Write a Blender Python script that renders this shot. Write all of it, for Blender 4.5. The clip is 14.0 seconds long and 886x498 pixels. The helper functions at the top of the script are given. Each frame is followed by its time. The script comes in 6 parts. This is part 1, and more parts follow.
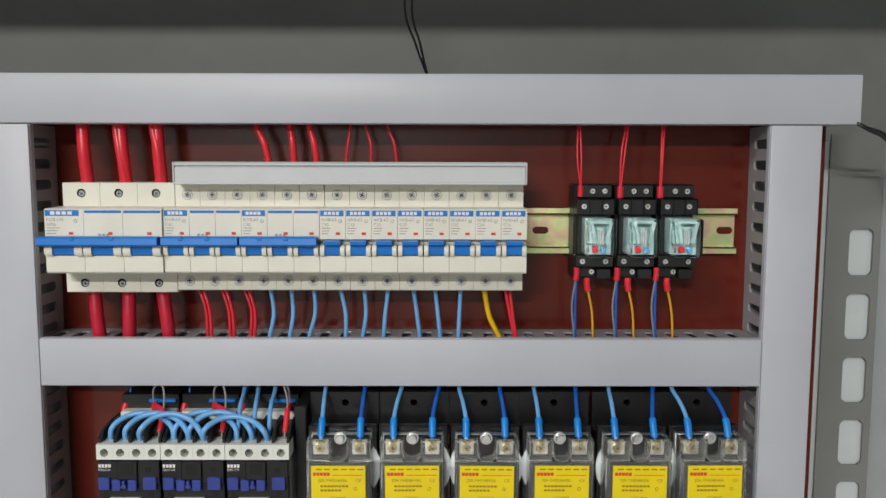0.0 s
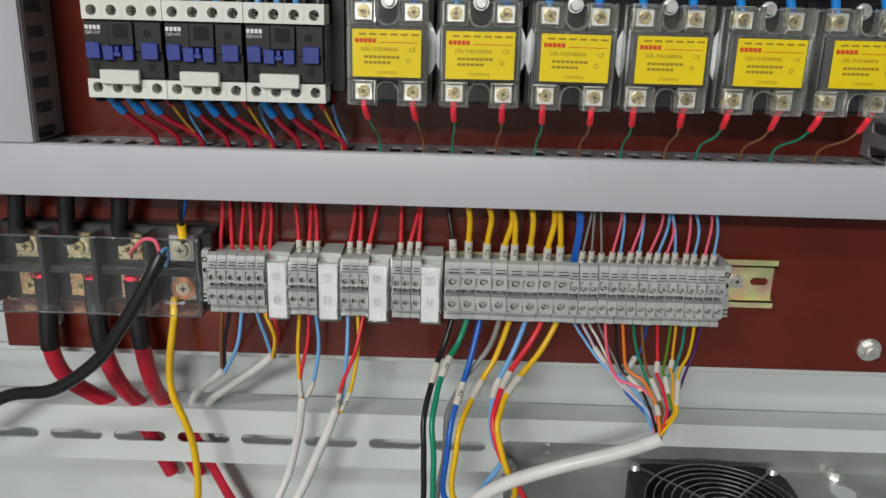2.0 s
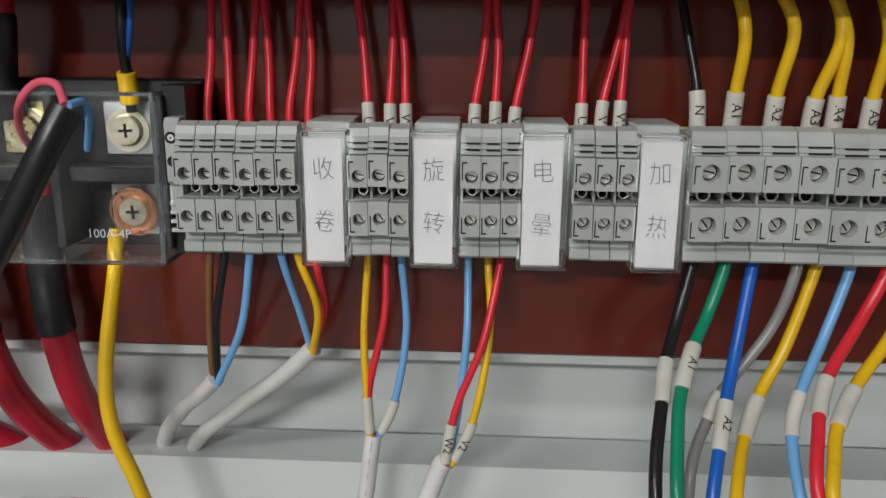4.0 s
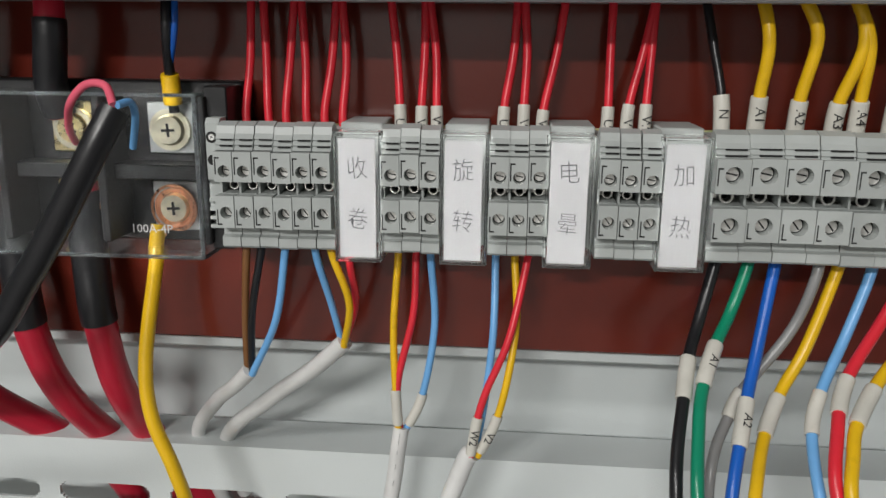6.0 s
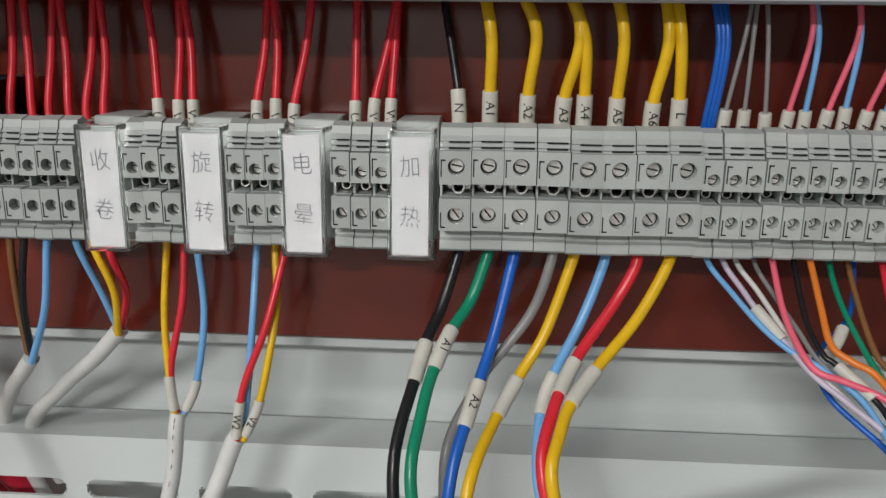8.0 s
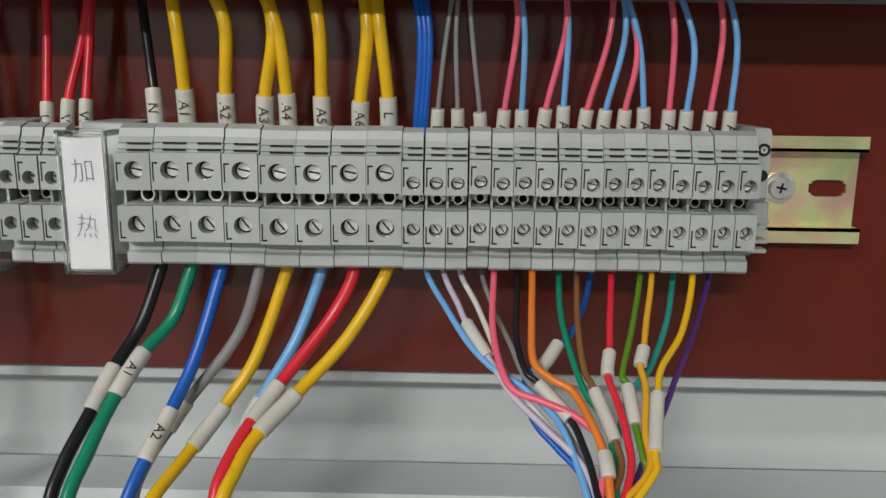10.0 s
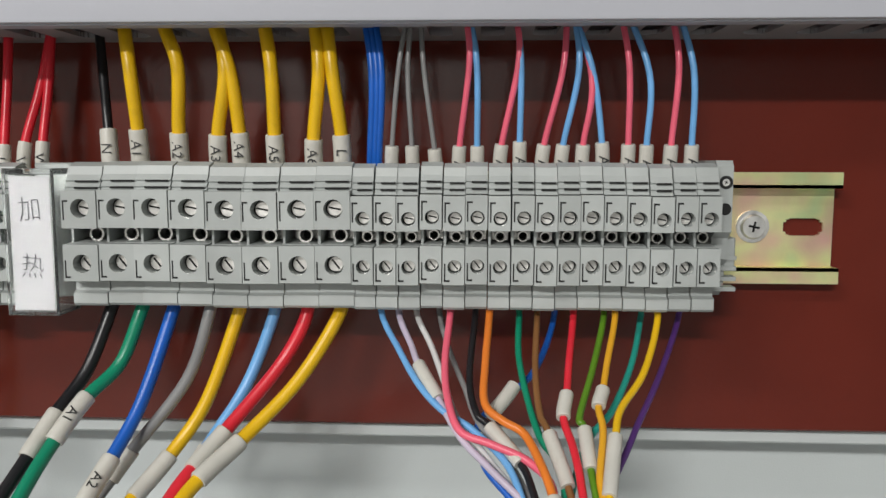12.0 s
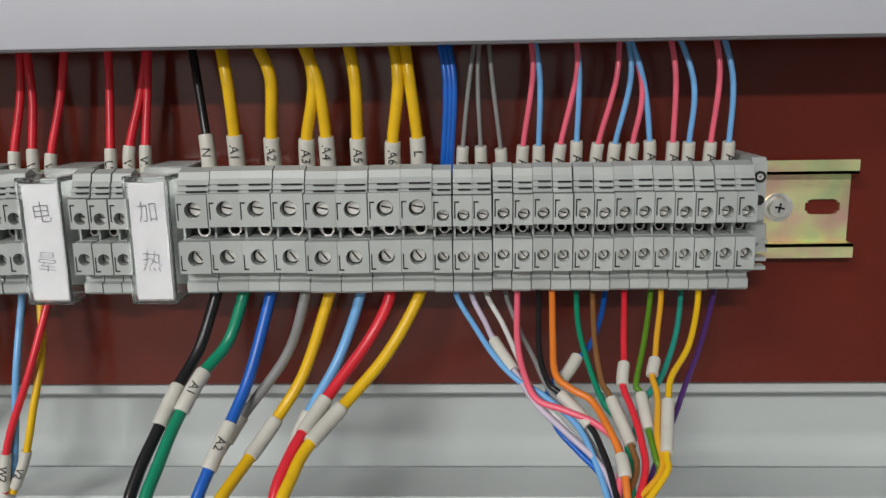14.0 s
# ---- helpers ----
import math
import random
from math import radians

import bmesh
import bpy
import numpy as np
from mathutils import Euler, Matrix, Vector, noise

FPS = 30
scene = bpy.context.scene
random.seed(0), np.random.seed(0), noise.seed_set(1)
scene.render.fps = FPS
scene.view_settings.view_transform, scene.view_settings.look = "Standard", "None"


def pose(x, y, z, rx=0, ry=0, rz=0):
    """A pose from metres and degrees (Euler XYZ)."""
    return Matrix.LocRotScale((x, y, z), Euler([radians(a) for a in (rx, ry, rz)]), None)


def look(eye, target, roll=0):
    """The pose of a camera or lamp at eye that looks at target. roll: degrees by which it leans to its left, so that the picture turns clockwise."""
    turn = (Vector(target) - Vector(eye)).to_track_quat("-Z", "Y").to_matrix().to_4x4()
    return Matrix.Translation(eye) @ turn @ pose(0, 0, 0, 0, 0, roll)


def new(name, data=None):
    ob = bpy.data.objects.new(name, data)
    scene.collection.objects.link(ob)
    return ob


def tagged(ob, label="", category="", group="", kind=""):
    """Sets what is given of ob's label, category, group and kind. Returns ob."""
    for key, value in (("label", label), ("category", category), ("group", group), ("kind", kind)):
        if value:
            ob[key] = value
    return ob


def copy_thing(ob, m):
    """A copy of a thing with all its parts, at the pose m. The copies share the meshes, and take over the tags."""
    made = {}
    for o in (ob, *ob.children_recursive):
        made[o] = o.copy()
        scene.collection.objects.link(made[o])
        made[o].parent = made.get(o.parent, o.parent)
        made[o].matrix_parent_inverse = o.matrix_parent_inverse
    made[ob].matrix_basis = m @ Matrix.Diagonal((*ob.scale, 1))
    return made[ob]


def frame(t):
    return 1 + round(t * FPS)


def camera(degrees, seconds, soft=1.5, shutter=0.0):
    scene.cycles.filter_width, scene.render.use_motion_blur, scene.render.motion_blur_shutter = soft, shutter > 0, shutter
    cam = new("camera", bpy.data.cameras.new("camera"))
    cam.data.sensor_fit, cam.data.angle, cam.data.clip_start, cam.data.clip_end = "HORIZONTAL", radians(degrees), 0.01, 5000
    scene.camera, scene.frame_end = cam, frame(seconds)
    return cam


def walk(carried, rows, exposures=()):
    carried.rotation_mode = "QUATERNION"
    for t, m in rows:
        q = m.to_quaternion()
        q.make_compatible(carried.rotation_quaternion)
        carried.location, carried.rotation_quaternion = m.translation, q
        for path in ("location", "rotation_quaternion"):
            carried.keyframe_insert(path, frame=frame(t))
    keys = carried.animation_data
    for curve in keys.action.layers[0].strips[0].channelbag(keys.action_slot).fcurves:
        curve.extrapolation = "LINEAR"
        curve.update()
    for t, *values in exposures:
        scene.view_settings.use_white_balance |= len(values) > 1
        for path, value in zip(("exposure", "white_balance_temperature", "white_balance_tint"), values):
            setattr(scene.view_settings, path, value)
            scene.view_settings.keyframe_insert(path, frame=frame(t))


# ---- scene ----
cam = camera(57.47, 14.0)
PATH = [
    (0, (0.0752, -0.6311, 1.5790), (0.0778, 0.3636, 1.4764), 0.12),
    (0.2, (0.0730, -0.6268, 1.5714), (0.0764, 0.3673, 1.4630), 0.18),
    (0.5, (0.0664, -0.6139, 1.5485), (0.0721, 0.3782, 1.4229), 0.35),
    (1, (0.0578, -0.5917, 1.4997), (0.0614, 0.3909, 1.3140), 0.80),
    (1.5, (0.0464, -0.5601, 1.4284), (0.0403, 0.4103, 1.1867), 1.15),
    (2, (0.0433, -0.5435, 1.3862), (0.0314, 0.4123, 1.0926), 1.49),
    (2.5, (0.0459, -0.4703, 1.3072), (0.0213, 0.4892, 1.0263), 0.93),
    (3, (-0.0323, -0.3010, 1.2476), (-0.0794, 0.6570, 0.9649), 0.08),
    (3.5, (-0.0310, -0.2602, 1.2417), (-0.0810, 0.7023, 0.9750), 0.10),
    (4, (-0.0216, -0.2829, 1.2472), (-0.0771, 0.6841, 0.9984), 0.32),
    (6.5, (-0.0226, -0.2917, 1.2476), (-0.1101, 0.6744, 1.0046), 0.53),
    (7, (-0.0188, -0.2914, 1.2465), (-0.0995, 0.6767, 1.0092), 0.65),
    (7.5, (0.0014, -0.2939, 1.2486), (-0.0803, 0.6735, 1.0088), 0.50),
    (8, (0.0561, -0.2951, 1.2490), (-0.0049, 0.6708, 0.9970), 0.67),
    (8.5, (0.0954, -0.2917, 1.2482), (0.0741, 0.6795, 1.0112), 1.07),
    (11, (0.1435, -0.2640, 1.2282), (0.1250, 0.7224, 1.0650), 0.60),
    (11.5, (0.1501, -0.2659, 1.2258), (0.1233, 0.7257, 1.0996), 0.38),
    (12, (0.1576, -0.2643, 1.2236), (0.1091, 0.7285, 1.1140), 0.12),
    (12.5, (0.1604, -0.2649, 1.2283), (0.1047, 0.7261, 1.1069), -0.01),
    (13, (0.1596, -0.2651, 1.2236), (0.1037, 0.7275, 1.1162), -0.02),
    (13.5, (0.1565, -0.2669, 1.2222), (0.0954, 0.7258, 1.1182), -0.05),
    (14, (0.1339, -0.2948, 1.2483), (0.0962, 0.6842, 1.0479), -0.97),
]
walk(cam, [(t, look(eye, target, roll)) for t, eye, target, roll in PATH],
     exposures=[(0, 0.05), (1.0, 0.02), (1.5, -0.08), (2.5, 0.02), (3.0, -0.2), (3.5, -0.33), (4.2, -0.13), (6.5, 0.0), (7.5, 0.0), (8.5, -0.04), (11.0, 0.11), (12.5, 0.28), (14.0, 0.08)])

# ---- light ----
world = bpy.data.worlds.new("world")
scene.world = world
world.use_nodes = True
world.node_tree.nodes["Background"].inputs[0].default_value = (0.75, 0.8, 0.86, 1)
world.node_tree.nodes["Background"].inputs[1].default_value = 0.25


def ceiling_lamp(x, y, sx, sy, watts):
    lamp = bpy.data.lights.new("ceiling_tube", "AREA")
    lamp.shape, lamp.size, lamp.size_y, lamp.energy = "RECTANGLE", sx, sy, watts
    lamp.color = (1.0, 0.985, 0.955)
    ob = new("ceiling_tube", lamp)
    ob.matrix_world = pose(x, y, 2.93)


ceiling_lamp(-1.40, -1.9, 1.2, 0.35, 42)
ceiling_lamp(-0.9, -4.0, 1.2, 0.35, 225)


# ---- materials ----
def material(name, colour, rough=0.5, metal=0.0, vary=0.12, scale=60.0, bump=0.03, fine=900.0, dirt=0.0, glass=0.0, coat=0.0, obvary=0.0, shift=0.0):
    m = bpy.data.materials.new(name)
    m.use_nodes = True
    nt = m.node_tree
    p = nt.nodes["Principled BSDF"]
    p.inputs["Metallic"].default_value = metal
    p.inputs["Coat Weight"].default_value = coat
    if glass:
        p.inputs["Transmission Weight"].default_value = glass
        p.inputs["IOR"].default_value = 1.25
        p.inputs["Base Color"].default_value = (*colour, 1)
        p.inputs["Roughness"].default_value = rough
        return m
    geo = nt.nodes.new("ShaderNodeNewGeometry")
    big = nt.nodes.new("ShaderNodeTexNoise")
    big.inputs["Scale"].default_value = scale
    big.inputs["Detail"].default_value = 5
    small = nt.nodes.new("ShaderNodeTexNoise")
    small.inputs["Scale"].default_value = fine
    small.inputs["Detail"].default_value = 2
    for n in (big, small):
        nt.links.new(geo.outputs["Position"], n.inputs["Vector"])
    ramp = nt.nodes.new("ShaderNodeMapRange")
    ramp.inputs["From Min"].default_value, ramp.inputs["From Max"].default_value = 0.3, 0.7
    ramp.inputs["To Min"].default_value, ramp.inputs["To Max"].default_value = 1 - vary, 1 + vary
    nt.links.new(big.outputs["Fac"], ramp.inputs["Value"])
    hue = nt.nodes.new("ShaderNodeHueSaturation")
    hue.inputs["Color"].default_value = (*colour, 1)
    nt.links.new(ramp.outputs["Result"], hue.inputs["Value"])
    if shift:
        rainbow = nt.nodes.new("ShaderNodeTexNoise")
        rainbow.inputs["Scale"].default_value = scale * 1.7
        nt.links.new(geo.outputs["Position"], rainbow.inputs["Vector"])
        hr = nt.nodes.new("ShaderNodeMapRange")
        hr.inputs["From Min"].default_value, hr.inputs["From Max"].default_value = 0.3, 0.7
        hr.inputs["To Min"].default_value, hr.inputs["To Max"].default_value = 0.5 - shift, 0.5 + shift
        nt.links.new(rainbow.outputs["Fac"], hr.inputs["Value"])
        nt.links.new(hr.outputs["Result"], hue.inputs["Hue"])
    if obvary:
        info = nt.nodes.new("ShaderNodeObjectInfo")
        r2 = nt.nodes.new("ShaderNodeMapRange")
        r2.inputs["To Min"].default_value, r2.inputs["To Max"].default_value = 1 - obvary, 1 + obvary
        mul = nt.nodes.new("ShaderNodeMath")
        mul.operation = "MULTIPLY"
        nt.links.new(info.outputs["Random"], r2.inputs["Value"])
        nt.links.new(ramp.outputs["Result"], mul.inputs[0])
        nt.links.new(r2.outputs["Result"], mul.inputs[1])
        nt.links.new(mul.outputs[0], hue.inputs["Value"])
    out = hue.outputs["Color"]
    if dirt:
        mix = nt.nodes.new("ShaderNodeMix")
        mix.data_type = "RGBA"
        mix.inputs["B"].default_value = (colour[0] * 0.45, colour[1] * 0.42, colour[2] * 0.38, 1)
        spots = nt.nodes.new("ShaderNodeTexNoise")
        spots.inputs["Scale"].default_value = scale * 3.1
        spots.inputs["Detail"].default_value = 6
        nt.links.new(geo.outputs["Position"], spots.inputs["Vector"])
        cut = nt.nodes.new("ShaderNodeMapRange")
        cut.inputs["From Min"].default_value, cut.inputs["From Max"].default_value = 0.6, 0.78
        cut.inputs["To Max"].default_value = dirt
        nt.links.new(spots.outputs["Fac"], cut.inputs["Value"])
        nt.links.new(cut.outputs["Result"], mix.inputs["Factor"])
        nt.links.new(out, mix.inputs["A"])
        out = mix.outputs["Result"]
    nt.links.new(out, p.inputs["Base Color"])
    rr = nt.nodes.new("ShaderNodeMapRange")
    rr.inputs["To Min"].default_value, rr.inputs["To Max"].default_value = max(0.02, rough - 0.1), min(1, rough + 0.1)
    nt.links.new(big.outputs["Fac"], rr.inputs["Value"])
    nt.links.new(rr.outputs["Result"], p.inputs["Roughness"])
    if bump:
        b = nt.nodes.new("ShaderNodeBump")
        b.inputs["Strength"].default_value = bump * 3
        b.inputs["Distance"].default_value = 0.0004
        nt.links.new(small.outputs["Fac"], b.inputs["Height"])
        nt.links.new(b.outputs["Normal"], p.inputs["Normal"])
    return m


PLATE = material("red_brown_board", (0.118, 0.017, 0.010), 0.16, vary=0.16, scale=14, bump=0.04, fine=500, dirt=0.25)
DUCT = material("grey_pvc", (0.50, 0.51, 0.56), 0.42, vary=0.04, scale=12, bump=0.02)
# The lid's PVC again, darkened for the shade on duct walls and base.
DUCT_SHADED = material("grey_pvc_shaded", (0.31, 0.30, 0.31), 0.5, vary=0.06, scale=20, bump=0.02)
WHITE = material("white_powder_coat", (0.62, 0.66, 0.66), 0.42, vary=0.05, scale=9, bump=0.06, fine=1400, dirt=0.12)
# Cabinet paint toned down to grey, so the shade is in the colour.
WALL_SHADED = material("shaded_powder_coat", (0.205, 0.21, 0.198), 0.55, vary=0.10, scale=7, bump=0.10, fine=1200, dirt=0.15)
GALV = material("galvanised_sheet", (0.55, 0.57, 0.57), 0.38, metal=0.9, vary=0.12, scale=25, bump=0.05)
DULLZINC = material("dull_galvanised_sheet", (0.40, 0.42, 0.41), 0.42, metal=0.45, vary=0.15, scale=22, bump=0.05)
ZINC = material("yellow_zinc", (0.88, 0.80, 0.46), 0.40, metal=0.75, vary=0.2, scale=35, bump=0.03, shift=0.11)
STEEL = material("bright_steel", (0.85, 0.85, 0.83), 0.42, metal=1.0, vary=0.15, scale=300, bump=0.05)
NICKEL = material("nickel_plate", (0.76, 0.75, 0.72), 0.34, metal=0.85, vary=0.15, scale=400, bump=0.06)
BRASS = material("brass", (0.80, 0.66, 0.35), 0.28, metal=1.0, vary=0.2, scale=300, bump=0.05)
PALEBRASS = material("pale_brass", (0.80, 0.75, 0.58), 0.34, metal=1.0, vary=0.2, scale=250, bump=0.05)
COPPER = material("copper", (0.85, 0.45, 0.28), 0.3, metal=1.0, vary=0.2, scale=400, bump=0.05)
IVORY = material("ivory_plastic", (0.78, 0.76, 0.66), 0.38, vary=0.04, scale=40, bump=0.02)
CREAM = material("cream_plastic", (0.74, 0.76, 0.70), 0.4, vary=0.05, scale=40, bump=0.02)
COVER = material("pale_grey_plastic", (0.58, 0.61, 0.62), 0.35, vary=0.03, scale=30, bump=0.02)
TERM = material("terminal_grey", (0.41, 0.435, 0.425), 0.42, vary=0.07, scale=90, bump=0.04, obvary=0.07, dirt=0.10)
BLUE = material("toggle_blue", (0.012, 0.19, 0.62), 0.35, vary=0.06)
INDIGO = material("slider_indigo", (0.035, 0.055, 0.28), 0.4, vary=0.1)
BLACK = material("black_plastic", (0.008, 0.008, 0.009), 0.46, vary=0.2, bump=0.04)
# Near-black for flat pieces that paint the shade in holes, slots and grooves.
RECESS_SHADE = material("recess_shade", (0.008, 0.008, 0.008), 0.8, vary=0.1, bump=0)
ANOD = material("black_anodised", (0.008, 0.008, 0.009), 0.3, metal=0.0, vary=0.2, scale=30)
YLABEL = material("yellow_label", (0.86, 0.66, 0.01), 0.35, vary=0.04, bump=0)
INK = material("black_ink", (0.02, 0.02, 0.02), 0.6, vary=0, bump=0)
PENINK = material("pen_ink", (0.055, 0.055, 0.065), 0.6, vary=0, bump=0)
GREYINK = material("grey_ink", (0.30, 0.30, 0.30), 0.6, vary=0, bump=0)
BROWNINK = material("brown_ink", (0.34, 0.22, 0.01), 0.6, vary=0, bump=0)
REDINK = material("red_ink", (0.65, 0.06, 0.01), 0.6, vary=0, bump=0)
WHITEINK = material("white_ink", (0.78, 0.78, 0.78), 0.6, vary=0, bump=0)
PAPER = material("white_paper", (0.39, 0.385, 0.40), 0.6, vary=0.03, scale=60, bump=0.01)
SLEEVE = material("white_marker_sleeve", (0.60, 0.585, 0.53), 0.45, vary=0.06, scale=120, bump=0.03, dirt=0.2)
CLEAR = material("clear_plastic", (0.92, 0.94, 0.93), 0.08, glass=0.97)
SMOKE = material("tinted_clear_plastic", (0.90, 0.92, 0.93), 0.04, glass=0.99)
CASING = material("hazy_clear_plastic", (0.82, 0.83, 0.80), 0.10, glass=0.955)
STICKER = material("fan_sticker", (0.05, 0.03, 0.03), 0.4, vary=0.3, scale=120)
GUARD = material("guard_wire", (0.40, 0.40, 0.39), 0.35, metal=1.0, vary=0.2, scale=200)
AQUA = material("relay_works", (0.40, 0.58, 0.56), 0.4, vary=0.2, scale=160)
ROOMWALL = material("room_wall", (0.25, 0.247, 0.24), 0.8, vary=0.05, scale=2, bump=0.02)
ROOMFLOOR = material("room_floor", (0.16, 0.16, 0.155), 0.6, vary=0.1, scale=3, bump=0.05)


def pvc(name, c, **kw):
    return material(name, c, 0.33, vary=0.08, scale=70, bump=0.03, dirt=kw.get("dirt", 0.12))


W_RED = pvc("red_pvc", (0.70, 0.024, 0.042))
W_CRIMSON = pvc("crimson_pvc", (0.52, 0.014, 0.04))
W_BLUE = pvc("light_blue_pvc", (0.16, 0.41, 0.76))
W_FERRULE = pvc("bright_blue_ferrule", (0.01, 0.24, 0.72))
W_DBLUE = pvc("blue_pvc", (0.01, 0.11, 0.50))
W_YELLOW = pvc("yellow_pvc", (0.78, 0.47, 0.008), dirt=0.3)
W_BLACK = pvc("black_pvc", (0.012, 0.012, 0.014))
W_GREEN = pvc("green_pvc", (0.005, 0.24, 0.13))
W_TEAL = pvc("teal_pvc", (0.02, 0.30, 0.24))
W_OLIVE = pvc("olive_green_pvc", (0.10, 0.24, 0.015))
W_GREY = pvc("grey_pvc_wire", (0.24, 0.24, 0.24))
W_ORANGE = pvc("orange_pvc", (0.75, 0.20, 0.025))
W_AMBER = pvc("amber_pvc", (0.72, 0.36, 0.02))
W_BROWN = pvc("brown_pvc", (0.22, 0.10, 0.035))
W_PINK = pvc("pink_pvc", (0.82, 0.13, 0.20))
W_LILAC = pvc("lilac_pvc", (0.55, 0.48, 0.60))
W_WHITE = pvc("white_pvc", (0.66, 0.66, 0.65))
W_VIOLET = pvc("violet_pvc", (0.09, 0.03, 0.18))


# ---- mesh helpers: x along the board, d out from it, z up ----
def B(bm, x0, x1, d0, d1, z0, z1, bev=0.0, seg=1):
    m = Matrix.Translation(((x0 + x1) / 2, -(d0 + d1) / 2, (z0 + z1) / 2)) @ Matrix.Diagonal((abs(x1 - x0), abs(d1 - d0), abs(z1 - z0), 1))
    r = bmesh.ops.create_cube(bm, size=1, matrix=m)
    if bev:
        es = {e for v in r["verts"] for e in v.link_edges}
        bmesh.ops.bevel(bm, geom=list(es), offset=bev, segments=seg, affect="EDGES", profile=0.5)
    return bm


def C(bm, x, d, z, r, h, axis="d", seg=16, r2=None):
    """A cylinder that starts at (x, d, z) and grows by h along its axis."""
    turn = {"d": pose(0, 0, 0, 90, 0, 0), "x": pose(0, 0, 0, 0, 90, 0), "z": Matrix()}[axis]
    bmesh.ops.create_cone(bm, cap_ends=True, segments=seg, radius1=r, radius2=r if r2 is None else r2, depth=h,
                          matrix=Matrix.Translation((x, -d, z)) @ turn @ Matrix.Translation((0, 0, h / 2)))
    return bm


def R(bm, x, d, z, r0, r1, h, seg=20):
    """A ring that faces out of the board."""
    vs = []
    for k in range(seg):
        a = 2 * math.pi * k / seg
        c, s = math.cos(a), math.sin(a)
        vs.append([bm.verts.new((x + q * c, -dd, z + q * s)) for q, dd in ((r1, d), (r1, d + h), (r0, d + h), (r0, d))])
    for k in range(seg):
        a, b = vs[k], vs[(k + 1) % seg]
        for j in range(3):
            bm.faces.new((a[j], b[j], b[j + 1], a[j + 1]))
    return bm


def P(bm, x0, x1, prof):
    """A (d, z) outline, drawn out from x0 to x1."""
    a = [bm.verts.new((x0, -d, z)) for d, z in prof]
    b = [bm.verts.new((x1, -d, z)) for d, z in prof]
    n = len(prof)
    bm.faces.new(a)
    bm.faces.new(b[::-1])
    for i in range(n):
        bm.faces.new((a[i], b[i], b[(i + 1) % n], a[(i + 1) % n]))
    return bm


def holed(bm, x0, x1, d0, d1, z0, z1, cx, cz, r, seg=16):
    """A block with a round hole that runs out of the board."""
    def rim(a):
        c, s = math.cos(a), math.sin(a)
        ts = [t for t in (((x1 - cx) / c if c > 1e-6 else (x0 - cx) / c if c < -1e-6 else 9), ((z1 - cz) / s if s > 1e-6 else (z0 - cz) / s if s < -1e-6 else 9))]
        t = min(ts)
        return cx + t * c, cz + t * s
    corner = [math.atan2(z - cz, x - cx) % (2 * math.pi) for x in (x0, x1) for z in (z0, z1)]
    angles = sorted(set([2 * math.pi * k / seg + 0.01 for k in range(seg)] + corner))
    n = len(angles)
    rows = []
    for a in angles:
        ox, oz = rim(a)
        ix, iz = cx + r * math.cos(a), cz + r * math.sin(a)
        rows.append([bm.verts.new(v) for v in ((ox, -d0, oz), (ox, -d1, oz), (ix, -d1, iz), (ix, -d0, iz))])
    for k in range(n):
        a, b = rows[k], rows[(k + 1) % n]
        for j in range(3):
            bm.faces.new((a[j], b[j], b[j + 1], a[j + 1]))
    return bm


def N():
    return bmesh.new()


def mesh_of(name, bm, mat, smooth=False):
    bmesh.ops.recalc_face_normals(bm, faces=bm.faces)
    me = bpy.data.meshes.new(name)
    bm.to_mesh(me)
    bm.free()
    me.materials.append(mat)
    if smooth:
        me.shade_smooth()
        me.set_sharp_from_angle(angle=radians(38))
    return me


def part(name, bm, mat, parent, label="", smooth=True):
    ob = new(name, mesh_of(name, bm, mat, smooth))
    ob.parent = parent
    if label:
        ob["label"] = label
    return ob


def thing(name, x, d, z, label, category, group="", kind=""):
    ob = new(name)
    ob.empty_display_size = 0.01
    ob.matrix_world = pose(x, -d, z)
    return tagged(ob, label, category, group, kind)


def solid(name, bm, mat, label, category, group="", kind="", smooth=True):
    return tagged(new(name, mesh_of(name, bm, mat, smooth)), label, category, group, kind)


def lettering(name, text, size, mat, parent, x, d, z, turn=0, squeeze=1.0, thick=0.00004, align="CENTER", thin=0.0):
    """Printed characters that lie on a face towards the viewer."""
    cu = bpy.data.curves.new(name, "FONT")
    cu.body, cu.size, cu.align_x, cu.align_y, cu.extrude, cu.resolution_u = text, size, align, "CENTER", thick, 2
    cu.offset = -thin
    tmp = bpy.data.objects.new(name, cu)
    scene.collection.objects.link(tmp)
    bpy.context.view_layer.update()
    me = bpy.data.meshes.new_from_object(tmp.evaluated_get(bpy.context.evaluated_depsgraph_get()))
    bpy.data.objects.remove(tmp)
    me.materials.clear()
    me.materials.append(mat)
    ob = new(name, me)
    ob.parent = parent
    ob.matrix_local = pose(x, -d, z, 90, 0, 0) @ pose(0, 0, 0, 0, 0, turn) @ Matrix.Diagonal((squeeze, 1, 1, 1))
    return ob


def cross_screw(bm, x, d, z, r, seg=18, turn=0.4, flat=False):
    """A screw head with a sunk cross (or a single cut)."""
    C(bm, x, d, z, r, r * 0.35, seg=seg, r2=r * 0.86)


def cut_mark(bm, x, d, z, r, turn, single):
    for k in range(1 if single else 2):
        m = pose(x, -d, z, 0, math.degrees(turn) + 90 * k, 0) @ Matrix.Diagonal((r * (1.8 if single else 1.05), r * 0.12, r * (0.26 if single else 0.2), 1))
        bmesh.ops.create_cube(bm, size=1, matrix=m)


